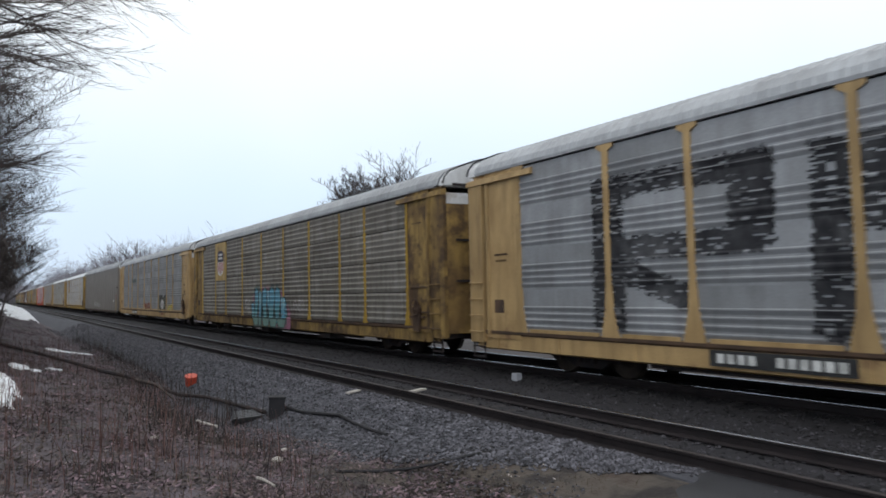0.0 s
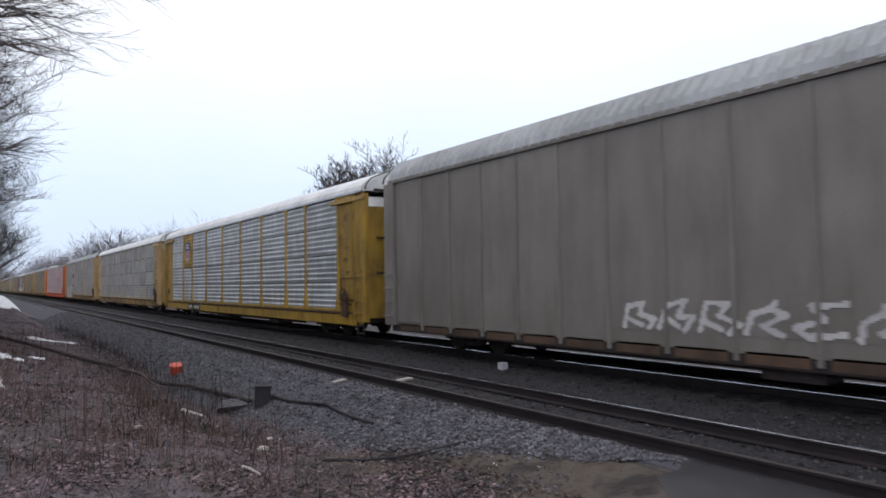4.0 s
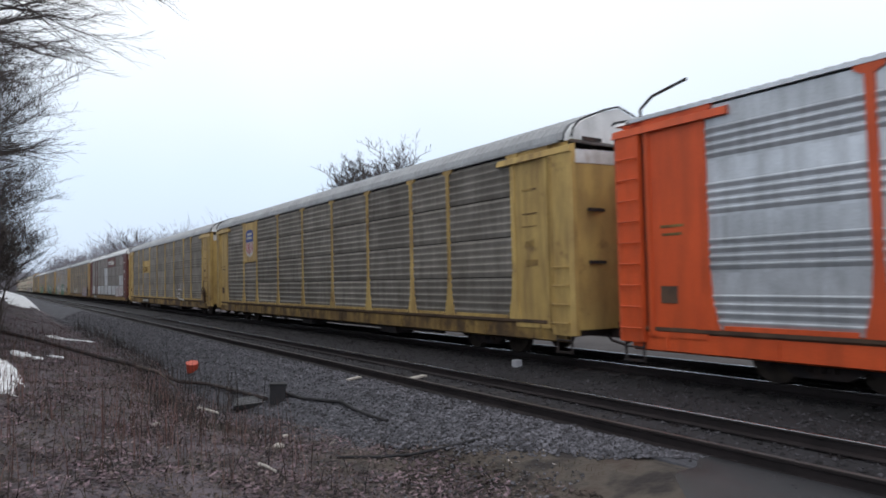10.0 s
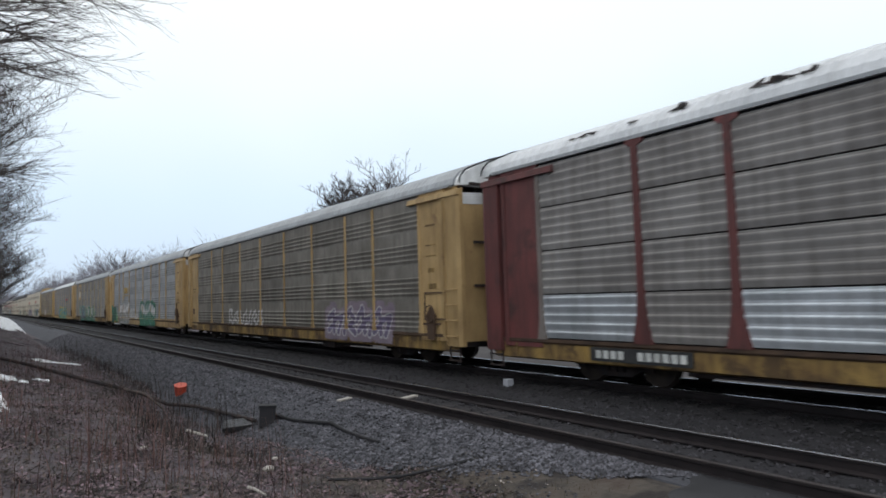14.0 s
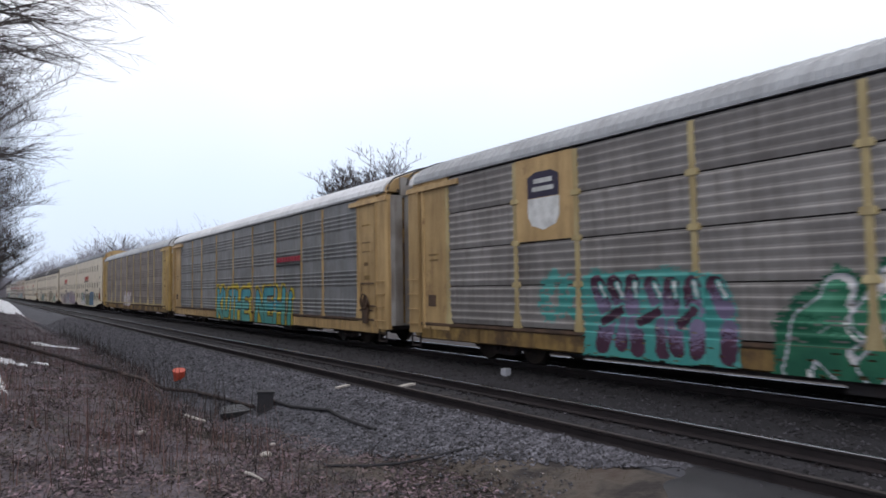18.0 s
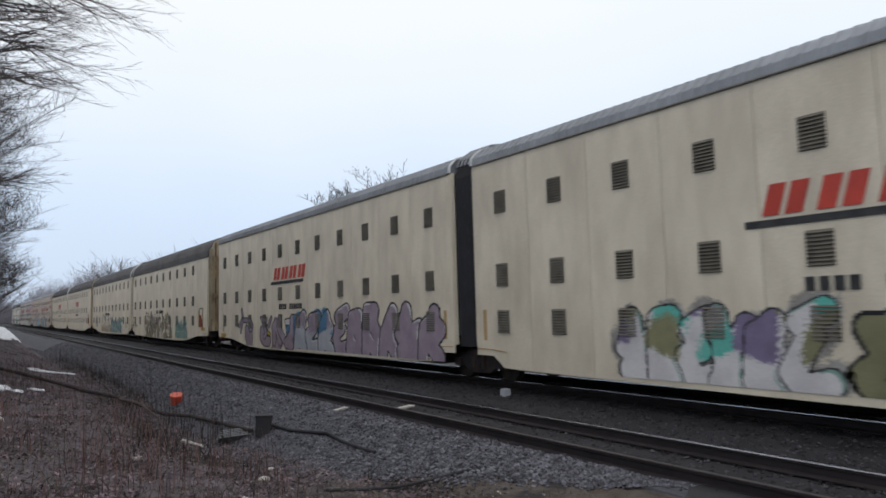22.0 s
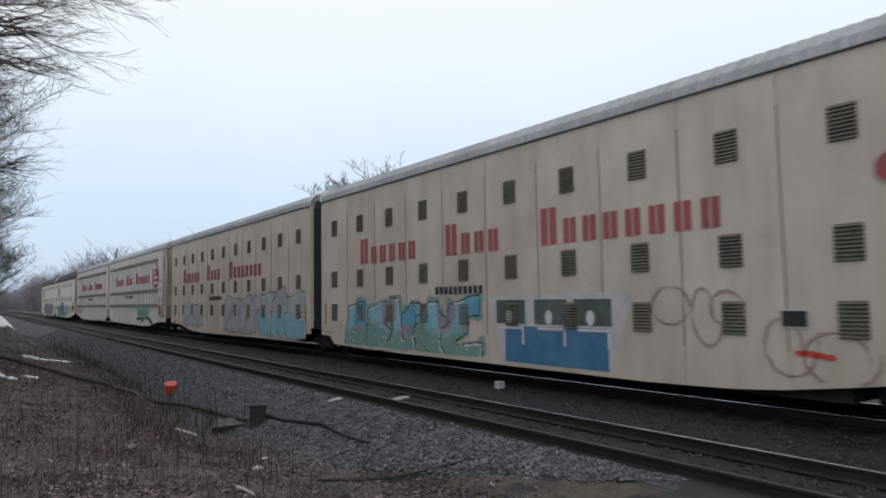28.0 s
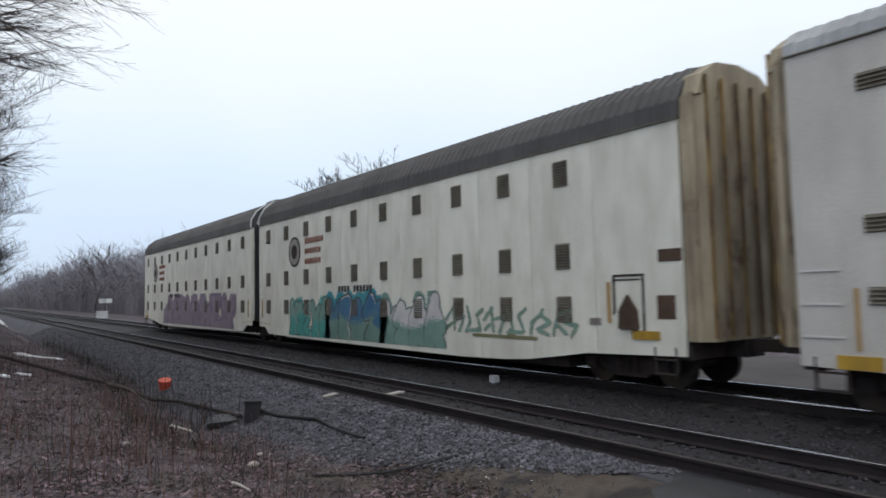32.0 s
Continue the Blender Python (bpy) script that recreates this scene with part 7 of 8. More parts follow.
def vent_mesh(w, h, slats):
    def make(bm):
        box(bm, -0.004, 0.02, -w / 2, w / 2, 0, h)
        for i in range(slats):
            z = h * (i + 0.5) / slats
            prism(bm, [(-0.004, z + 0.35 * h / slats), (-0.035, z - 0.25 * h / slats), (-0.028, z - 0.32 * h / slats), (-0.004, z + 0.1 * h / slats)], "y", -w / 2, w / 2)
    return make


def bellows_mesh(top, over):
    def make(bm):
        prof = [(-1.36, 0.85), (-1.38, top - 0.1), (-1.2, top + 0.35), (-0.8, 6.10), (0, 6.24), (0.8, 6.10), (1.2, top + 0.35), (1.38, top - 0.1), (1.36, 0.85)]
        rows = []
        n = 13
        for i in range(n):
            y, o = -0.5 + i / (n - 1), 1.0 if i % 2 else 0.955
            rows.append([bm.verts.new((x * o, y, z if z < 1 else 3 + (z - 3) * (1 + (o - 1) * 0.6))) for x, z in prof])
        for p, q in zip(rows, rows[1:]):
            for i in range(len(prof) - 1):
                if (1 <= i <= len(prof) - 3) == over:
                    bm.faces.new((p[i], p[i + 1], q[i + 1], q[i]))
    return make


def end_ribbed(sign, low=0.95, proud=0.0):
    """Tall corrugated end doors of an articulated unit."""
    def make(bm):
        y0 = sign * (HALF - 0.92 + proud)
        pts = [(-1.44, 0.0), (-1.36, 0.22)]
        for i in range(5):
            x = -1.22 + i * 0.51
            pts += [(x, 0.42), (x + 0.30, 0.42), (x + 0.33, 0.27), (x + 0.44, 0.27)]
        pts += [(1.36, 0.22), (1.44, 0.0)]
        prism(bm, [(x, y0 + sign * d) for x, d in pts] + [(1.3, y0 - sign * 0.1), (-1.3, y0 - sign * 0.1)], "z", low, 5.35)
        if low > 1:
            return
        prism(bm, [(-1.36, 5.35), (1.36, 5.35), (1.2, 5.75), (0.75, 6.02), (0, 6.1), (-0.75, 6.02), (-1.2, 5.75)], "y", *sorted((y0 - sign * 0.05, y0 + sign * 0.36)))
    return make


def frame_mesh(sign):
    def make(bm):
        a, b = sorted((sign * (HALF - 4.6), sign * (HALF - 0.5)))
        box(bm, -0.3, 0.3, a, b, 0.62, 0.95)
        box(bm, -1.4, 1.4, *sorted((sign * (HALF - 1.2), sign * (HALF - 0.9))), 0.62, 0.92)
        box(bm, -0.1, 0.1, *sorted((sign * (HALF - 0.6), sign * (HALF + 0.02))), 0.72, 0.95)
        box(bm, -1.3, 1.3, *sorted((sign * 0.7, sign * (HALF - 1.0))), 0.86, 0.96)
        box(bm, -0.35, 0.35, *sorted((sign * 0.7, sign * (HALF - 4.0))), 0.42, 0.86)
        box(bm, -1.25, 1.25, *sorted((sign * 1.45, sign * 4.3)), 0.34, 0.9)
        box(bm, -1.25, 1.25, *sorted((sign * (HALF - 6.4), sign * (HALF - 4.0))), 0.26, 0.9)
        for u in (HALF - 4.9, HALF - 4.3):
            tube(bm, (-1.2, sign * u, 0.55), (-0.5, sign * u, 0.55), 0.16, 10)
    return make


def octagon(car, y, z, r, paint="red"):
    for k, (rr, m, o) in enumerate(((r, paint, 0.004), (r * 0.95, "bars", 0.008), (r * 0.88, paint, 0.012))):
        bm = bmesh.new()
        prism(bm, [(y + rr * 1.08 * math.cos(a), z + rr * 1.08 * math.sin(a)) for a in (math.pi / 8 + i * math.pi / 4 for i in range(8))], "x", -o, 0)
        part("octagon_sign", bm, M[m], car, "red octagonal sign with a white rim", x=-1.53)


def block_word(car, y, z, tall, letters, material, x=-1.53, wide=0.42, gap=0.36, slant=0.0):
    """A railway's name as plain blocks: letters gives each one's height, 0 for a space."""
    pos = y
    for i, h in enumerate(letters):
        if h:
            t, w = tall * h, wide * (1.25 if h > 0.9 else 0.92)
            k = i % 2

            def block(bm):
                for u0, u1 in ((0, -0.38 * w), (-0.5 * w, -0.88 * w)):
                    prism(bm, [(u - slant * t * v, t * v) for u, v in ((u0, 0), (u1, 0), (u1, 1), (u0, 1))], "x", -0.006, 0)
            link("letter_block", shared(("letter_block", round(t, 3), round(w, 3), k, slant), block, M[material]), car, x, pos, z)
            pos -= w * (1 + gap * 0.55) if h > 0.9 else wide * (1.08 + gap * 0.55) - 0.08 * wide
        else:
            pos -= wide * 1.5


def articulated(n, label, paint, roof, top, wide_vents=False, doors="doors"):
    """Two car-carrier units joined by rubber bellows over a shared bogie."""
    car = thing("articulated_autorack", label, "rail car", "articulated car carriers")
    TRAIN.append((car, GAP + 15 * CAR - 0.2 + (n + 0.5) * PAIR + {0: -0.2, 3: 0.17, 5: 0.12}.get(n, 0)))
    prof = [(-1.53, top), (-1.50, top + 0.3 * (6.1 - top)), (-1.28, top + 0.62 * (6.1 - top)), (-0.85, 6.0), (-0.4, 6.12), (0, 6.16), (0.4, 6.12), (0.85, 6.0), (1.28, top + 0.62 * (6.1 - top)), (1.50, top + 0.3 * (6.1 - top)), (1.53, top)]
    cuts = [0.5] + [2.515 + 1.83 * i for i in range(10)] + [HALF - 0.92]
    for s in (-1, 1):
        link("roof", shared(("unit_roof", top, s), roof_mesh(prof, *sorted((s * 0.5, s * (HALF - 0.9))), 0.24, 0.03), M[roof]), car)
        link("far_side", shared(("unit_far", top, s), lambda bm: box(bm, 1.44, 1.49, *sorted((s * 0.5, s * (HALF - 0.92))), 0.6, top), M[paint]), car)
        for a, b in zip(cuts, cuts[1:]):
            if s > 0:
                link("side_panel", shared(("unit_sheet", round(a, 2), top), unit_sheet(a + 0.006, b - 0.006, top), M[paint]), car, -1.49, 0, 0)
            else:
                link("side_panel", shared(("unit_sheet", round(a, 2), top), unit_sheet(a + 0.006, b - 0.006, top), M[paint]), car, -1.49, 0, 0).matrix_basis = Matrix.Translation((-1.49, 0, 0)) @ Matrix.Diagonal((-1, -1, 1, 1))
        link("arch_trim", shared(("arch_trim", s), lambda bm: [prism(bm, [(s * a, p), (s * b, q), (s * b, q + 0.022), (s * a, p + 0.022)], "x", -0.012, 0) for (a, p), (b, q) in (((0.52, 0.83), (1.0, 0.825)), ((1.0, 0.825), (1.62, 0.775)))], M["tan"]), car, -1.52, 0, 0, "thin stained bead round the joint's opening")
        link("drip_rail", shared(("drip_rail", top, s), lambda bm: box(bm, -1.56, -1.50, *sorted((s * 0.5, s * (HALF - 0.9))), top - 0.012, top + 0.012), M["vent"]), car)
        door = link("end_door", shared(("unit_door", s), end_ribbed(s), M[doors]), car, label="stained corrugated end door")
        for i in range(5):
            link("groove", shared("unit_groove", lambda bm: box(bm, -0.02, 0.05, -0.02, 0.02, 1.0, 5.7), M["dark_yellow"]), door, -1.22 + i * 0.51, s * (HALF - 0.92 + 0.41), 0, "rust-stained groove")
        for x in (-1.36, 1.36):
            link("hinge_post", shared("hinge_post", lambda bm: box(bm, -0.05, 0.05, -0.05, 0.05, 0.95, 5.4), M[doors]), door, x, s * (HALF - 0.72), 0)
        if n == 3:
            link("door_top", shared(("door_top", s), end_ribbed(s, 4.35, 0.012), M["tan"]), door, label="yellow-painted upper part of the door")

        link("underframe", shared(("unit_frame", s), frame_mesh(s), M["under"]), car)
        add_bogie(car, s * (HALF - 2.55))
        if s < 0 and n in (0, 3, 4):
            for z in (2.08, 2.72, 3.28):
                part("label_rule", slab(s * (HALF - 2.55), s * (HALF - 1.75), z, z + 0.025, 0.006), M["ink"], car, "thin black rule", x=-1.52)
                bars(car, s * (HALF - 2.5), z + 0.08, 0.14, [0.1, 0.08, 0.1, 0.1], M["greydoor"], -1.52, "lettering", 0.3)
        if s < 0:
            part("safety_strip", slab(s * (HALF - 2.65), s * (HALF - 2.55), 1.25, 2.05, 0.012), M["tan"], car, "faded orange strip", x=-1.52)
        link("step", shared("unit_step", step_mesh, M["under"]), car, -1.47, s * (HALF - 1.35), 0.74)
        part("end_placard", slab(s * (HALF - 1.75) - 0.3, s * (HALF - 1.75) + 0.3, *((0.96, 1.12) if s < 0 else (0.68, 0.88)), 0.03), M["fresh"], car, "yellow warning plate", x=-1.52)
        if s > 0:
            for z in (1.12, 1.6, 2.1):
                part("label_rule", slab(20.35, 20.92, z, z + 0.025, 0.02), M["spraywhite"], car, "thin white rule", x=-1.52)
            part("safety_strip", slab(20.12, 20.19, 0.95, 1.85, 0.012), M["tan"], car, "faded orange strip", x=-1.52)
        if s < 0:
            bm = bmesh.new()
            for q in ((-0.36, 0.36, 1.05, 1.09), (-0.36, -0.32, 0.0, 1.05), (0.32, 0.36, 0.35, 1.05)):
                box(bm, -0.02, 0, *q)
            part("brake_recess", bm, M["greydoor"] if n == 4 else M["under"], car, "dark edge of the brake recess", x=-1.52, y=s * (HALF - 2.12), z=1.1)
            part("hand_brake", prism(bmesh.new(), [(-0.22, 0), (0.22, 0), (0.2, 0.35), (0.0, 0.65), (-0.2, 0.35)], "x", -0.08, 0), M["oldred"] if n == 4 else M["ledge"] if n == 5 else M["rustred"], car, "rusty red brake housing", x=-1.52, y=s * (HALF - 2.12), z=1.15)
        if wide_vents:
            for i in range(20 if s < 0 else 21):
                for z in (4.66, 2.62, 1.6):
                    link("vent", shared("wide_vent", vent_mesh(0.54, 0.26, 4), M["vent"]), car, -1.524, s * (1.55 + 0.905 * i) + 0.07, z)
                if i:
                    # Ribs are greyer than the side to paint in their thin shadow lines.
                    link("seam_rib", shared("seam_rib", lambda bm: box(bm, -0.018, 0, -0.014, 0.014, 1.3, 5.1), M["greydoor"]), car, -1.52, s * (1.10 + 0.905 * i), 0)
        else:
            for u in VENTS if s < 0 else VENTS + [19.95]:
                for z in (4.12, 2.35, 1.23):
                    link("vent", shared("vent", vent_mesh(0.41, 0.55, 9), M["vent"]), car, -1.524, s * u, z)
        part("safety_strip", slab(s * 0.85 - 0.06, s * 0.85 + 0.06, 1.05, 1.8, 0.012), M["tan"], car, "faded orange strip", x=-1.52)
        link("collar", shared(("collar", s, top), lambda bm: box(bm, -1.5, -1.38, *sorted((s * 0.46, s * 0.52)), 0.9, top + 0.02), M[paint]), car, label="turned edge beside the bellows")
    for s in (-1, 1):
        def arch(bm):
            for (x0, z0), (x1, z1) in zip(prof, prof[1:]):
                tube(bm, (x0 * 1.005, s * 0.48, z0 + 0.02), (x1 * 1.005, s * 0.48, z1 + 0.02), 0.035, 6)
        link("collar_arch", shared(("collar_arch", s, top), arch, M["white"]), car, label="white edge of the bellows over the roof")
    link("bellows", shared(("bellows", top), bellows_mesh(top, False), M["black"]), car, label="folded black rubber bellows")
    link("bellows_top", shared(("bellows_top", top), bellows_mesh(top, True), M["black"]), car, label="folds of the bellows over the roof")

    def ridges(bm):
        arch_ = [(-1.30, top + 0.16), (-1.2, top + 0.36), (-0.8, 6.11), (0, 6.25)]
        for i in range(6):
            for (x0, z0), (x1, z1) in zip(arch_, arch_[1:]):
                y = -0.417 + i / 6
                tube(bm, (x0 * 1.01, y, z0 + 0.01), (x1 * 1.01, y, z1 + 0.01), 0.026, 5)
    link("bellows_ridge", shared(("bellows_ridge", top), ridges, M["roof"]), car, label="pale ridges of the folds")
    add_bogie(car, 0)
    return car


TITLE = (1.3, .85, .85, .85, .85, .85, 0, 0, 1.3, .85, .85, .85, 0, 0, 1.3, .85, .85, .85, .85, .85, .85, .85)


def build_articulated():
    c = articulated(0, "cream articulated car carrier with red slanted letters and graffiti", "cream", "greyroof", 5.45, doors="tan")
    for y in (-8.05, 13.3):
        block_word(c, y, 3.2, 0.5, (1, 1, 1, 1), "orangered", wide=0.58, gap=0.3, slant=0.3)
        bars(c, y + 0.3, 3.02, 0.12, [3.4], M["ink"], -1.53, "lettering_underline")
        bars(c, y - 0.6, 1.98, 0.22, [0.15] * 4 + [-0.2] + [0.15] * 6, M["ink"], -1.53, "number_lettering", 0.4)
    spray(c, -5.15, 0.5, 3.8, 1.15, 6, ("spraywhite", "sprayblack", "greydoor", "spraywhite", "palegreen"), -1.525, None, 41, 0.2, 0.035, 0.025, cloud=0.3, crown=("mint", "olive", "purple"))
    spray(c, -9.3, 0.5, 2.9, 1.0, 4, ("olive", "sprayblack"), -1.525, None, 42, 0.18, 0.06)
    spray(c, -12.6, 0.5, 2.6, 1.15, 4, ("sprayblue", "navy", "sprayblue"), -1.525, None, 43, 0.12, 0.05, cloud=1.0)
    spray(c, -15.4, 1.05, 5.0, 0.7, 6, ("olive", "olive"), -1.525, None, 44, 0.03, 0.015)
    arrow = [(0, 0, 0.075, [(17.72, 1.28), (17.2, 1.6), (17.34, 1.98)]), (0, 0, 0.075, [(17.5, 1.0), (17.2, 1.58)]), (0, 0, 0.09, [(17.1, 1.54), (16.2, 1.5), (15.92, 1.3), (15.98, 1.08), (16.3, 1.08)]),
             (0, 1, 0, [(16.88, 1.2), (16.7, 1.34), (16.45, 1.2), (16.3, 0.98), (15.95, 0.98), (15.92, 0.38), (16.6, 0.38), (16.9, 0.75)])]
    arrow += [(0, 0, 0, [(14.9, 1.66), (14.05, 1.62), (14.14, 1.28), (14.45, 1.22), (14.7, 1.45)]), (0, 0, 0.07, [(13.58, 1.62), (13.85, 1.32), (14.2, 1.14)]), (4, 4, 0.05, [(14.15, 1.02), (13.75, 0.95)]),
              (0, 1, 0.19, [(14.38, 1.22), (14.75, 1.05), (14.72, 0.78), (14.35, 0.62), (13.85, 0.66)]), (0, 0, 0.1, [(14.36, 1.2), (14.2, 0.95), (14.38, 0.84)])]
    mural(c, 18.0, arrow, ("mauve", "rosemauve", "mauve", "mauve", "sprayyellow", "sprayblack", "mauve"), -1.525, None, 47, low=0.38)
    round_ = [(0, 1, 0, [(13.5, 0.36), (12.6, 0.36), (12.1, 0.7), (12.5, 0.95), (13.4, 0.95)]), (0, 1, 0.2, [(13.25, 0.7), (13.3, 1.2), (13.05, 1.42), (12.85, 1.1), (12.62, 0.7)]),
              (0, 0, 0.18, [(12.66, 1.55), (12.72, 1.2), (12.2, 0.78)]), (2, 2, 0, [(12.0, 1.45), (11.3, 1.4), (11.4, 0.9), (11.85, 0.85)]), (3, 3, 0, [(12.05, 1.55), (11.45, 1.6), (11.44, 1.32), (12.0, 1.36)]),
              (0, 1, 0.2, [(11.32, 1.55), (11.4, 0.95), (11.95, 0.62), (11.4, 0.56)]), (2, 2, 0, [(11.15, 1.75), (10.85, 1.7), (10.85, 0.5), (11.15, 0.5)])]
    mural(c, 13.6, round_, ("mauve", "rosemauve", "sprayblue", "spraywhite", "sprayblack", "mauve"), -1.527, None, 45, low=0.36)
    spray(c, 10.95, 0.5, 3.2, 1.25, 3, ("mauve", "sprayblack", "sprayblue", "greyspray", "spraywhite"), -1.529, None, 45, 0.25, 0.06, 0.03, cloud=0.22, crown=("sprayblue",))
    spray(c, 7.6, 0.5, 6.6, 1.3, 6, ("mauve", "sprayblack", "cream", "mauve", "spraywhite"), -1.525, None, 46, 0.25, 0.06, 0.03)
    c = articulated(1, "cream articulated car carrier with sooty roof and olive graffiti", "cream", "darkroof", 4.95)
    for y in (-8.74, 12.69):
        bars(c, y, 1.98, 0.21, [0.15] * 3 + [-0.18] + [0.15] * 6, M["ink"], -1.53, "number_lettering", 0.4)
    mural(c, -5.0, wild(-5.5, -13.3, 0.36, 1.95, 51, (0, 0, 0, 1, 2, 2, 3), 0.42, (0.06, 0.11)), ("sand", "umber", "cream", "olive", "darkbrown", "sand"), -1.525, None, 51, rim=0.04, cloud=0.25, low=0.36)
    for y, z, w, h, ink in ((2.35, 0.98, 0.55, 0.42, "olive"), (-0.8, 0.98, 0.8, 0.25, "umber"), (-1.7, 1.0, 0.9, 0.22, "olive")):
        mural(c, y, wild(y, y - w, z - 0.03, z + h, 56, (0,), 0.2, (0.01, 0.016)), (ink, ink, ink), -1.525, None, 56, 0.018, 0.01, worn=0.2)
    spray(c, -14.2, 0.5, 2.6, 0.9, 4, ("fogteal", "olive", "mint", "palegreen", "spraywhite"), -1.525, None, 52, 0.15, 0.03, 0.03, cloud=0.35, worn=0.1)
    mural(c, 9.7, [(0, 1, 0, [(9.5, 1.45), (4.6, 1.45), (4.2, 0.5), (9.3, 0.5)])] + wild(9.3, 4.0, 0.42, 1.55, 53, (0, 0, 1, 1, 2), 0.5, (0.09, 0.13)) + [(0, 0, 0.1, [(4.9, 1.2), (4.35, 1.45), (4.0, 1.75)])], ("palegreen", "fogteal", "greyspray", "slate", "palegreen"), -1.525, None, 53, rim=0.03)
    spray(c, 14.7, 0.48, 4.9, 1.2, 5, ("cream", "darkbrown", "palegreen", "sand", "spraywhite"), -1.525, None, 54, 0.27, 0.07, 0.025, cloud=0.25, crown=("cream",))
    mural(c, 18.6, wild(18.4, 17.2, 0.85, 1.85, 55, (0, 0, 1), 0.4, (0.03, 0.06)), ("mauve", "umber", "umber", "mauve"), -1.525, None, 55, 0.02, 0.02, cloud=0.15, worn=0.25)
    c = articulated(2, "clean cream articulated car carrier with a dark roof", "cream", "darkroof", 4.95)
    part("plate", slab(17.98, 18.24, 0.55, 0.8, 0.012), M["ledge"], c, "small brown plate", x=-1.521)
    for y in (-8.6, 11.0):
        block_word(c, y, 3.25, 0.45, (1, 1, 1, 1), "orangered", wide=0.5, gap=0.3, slant=0.25)
        bars(c, y + 0.2, 3.1, 0.08, [2.8], M["ink"], -1.53, "lettering_underline")
        bars(c, y - 0.2, 2.02, 0.2, [0.13] * 4 + [-0.2] + [0.13] * 6, M["ink"], -1.53, "number_lettering", 0.5)
    c = articulated(3, "beige articulated car carrier with a long red painted name and graffiti", "beige", "roof", 5.45)
    for y, k in ((-3.45, 4.2), (18.18, 5.1)):
        block_word(c, y, 3.05, 0.62, TITLE, "oldred", wide=0.43, gap=0.5)
        bars(c, y - k, 2.02, 0.2, [0.14] * 4 + [0.14] * 6, M["ink"], -1.53, "number_lettering", 0.5)
    octagon(c, -19.5, 4.72, 0.6, "oldred")
    bars(c, -19.17, 4.62, 0.32, [0.14, 0.2, 0.2], M["bars"], -1.543, "sign_lettering", 0.3)
    bars(c, -18.83, 4.15, 0.18, [1.3], M["sprayyellow"], -1.546, "sign_ribbon")
    for y in (-18.72, -19.39, -20.04):
        octagon(c, y, 3.64, 0.24, "oldred")
    spray(c, -2.5, 0.42, 6.9, 1.25, 5, ("palecyan", "pine", "palegreen", "palegreen", "spraywhite"), -1.525, None, 61, 0.23, 0.035, 0.03, cloud=0.4, square=True, crown=("skyspray", "mauve"), worn=0.05)
    for y in [s * (2.515 + 1.83 * i) for i in range(10) for s in (-1, 1)]:
        part("panel_seam", slab(y - 0.012, y + 0.012, 1.0, 4.9, 0.006), M["faint"], c, "rust-dark seam", x=-1.522)
    part("hatch_frame", slab(-17.49, -17.05, 1.36, 1.66, 0.012), M["spraywhite"], c, "white frame of a small hatch", x=-1.522)
    part("hatch", slab(-17.46, -17.08, 1.39, 1.63, 0.018), M["under"], c, "dark open hatch", x=-1.522)
    part("graffiti", prism(bmesh.new(), [(-9.9, 1.95), (-14.2, 2.0), (-13.7, 0.45), (-10.4, 0.4)], "x", -0.006, 0), M["spraywhite"], c, "white sprayed panel", x=-1.522)
    part("graffiti", slab(-13.6, -10.5, 0.42, 1.25, 0.01), M["sprayblue"], c, "blue sprayed block", x=-1.522)
    for y in (-10.2, -11.5, -12.7):
        part("graffiti", slab(y - 1.0, y, 1.3, 1.85, 0.01), M["slate"], c, "dark sprayed window", x=-1.522)
        part("graffiti", prism(bmesh.new(), [(y - 0.45 + 0.11 * math.cos(i * math.pi / 6), 1.46 + 0.16 * math.sin(i * math.pi / 6)) for i in range(12)], "x", -0.016, 0), M["spraywhite"], c, "white sprayed disc", x=-1.522)
        part("graffiti", slab(y - 0.95, y - 0.1, 1.18, 1.24, 0.016), M["spraywhite"], c, "white sprayed line", x=-1.522)
        part("graffiti", slab(y - 0.95, y - 0.89, 0.85, 1.2, 0.016), M["spraywhite"], c, "white sprayed line", x=-1.522)
    loops = [[(a + b * math.cos(k * 0.5) + 0.04 * k * lean, d + e_ * math.sin(k * 0.5)) for k in range(14)] for a, b, d, e_, lean in ((0.55, 0.4, 1.0, 0.35, 0), (1.15, 0.25, 0.8, 0.5, 0.4), (1.65, 0.3, 0.95, 0.3, 0), (2.5, 0.35, 0.35, 0.45, 0.5), (3.3, 0.5, 0.2, 0.4, 0.3))]
    spray(c, -14.5, 0.72, 4.4, 1.2, 0, ("faintred", "faintred"), -1.525, None, 62, 0.010, 0.008, 0.016, lines=loops)
    spray(c, -17.3, 0.95, 0.6, 0.1, 0, ("orangered", "orangered"), -1.525, None, 66, 0.028, 0.012, 0.02, lines=[[(0, 0.05), (0.5, 0.0)]])
    spray(c, 10.43, 0.75, 4.3, 1.2, 4, ("greyspray", "umber", "beige", "greyspray", "spraywhite"), -1.525, None, 63, 0.26, 0.05, 0.03, square=True, jag=1.0)
    spray(c, 5.6, 0.78, 4.4, 1.2, 3, ("greyspray", "umber", "greyspray", "palecyan", "spraywhite"), -1.525, None, 65, 0.36, 0.06, 0.03, square=True, jag=1.0)
    spray(c, 17.9, 0.8, 3.4, 0.9, 4, ("greyspray", "umber", "mauve"), -1.525, None, 64, 0.17, 0.05, 0.03, square=True, jag=0.8)
    c = articulated(4, "grey-white articulated car carrier with wide louvers and a red painted name", "greywhite", "roof", 5.45, True)
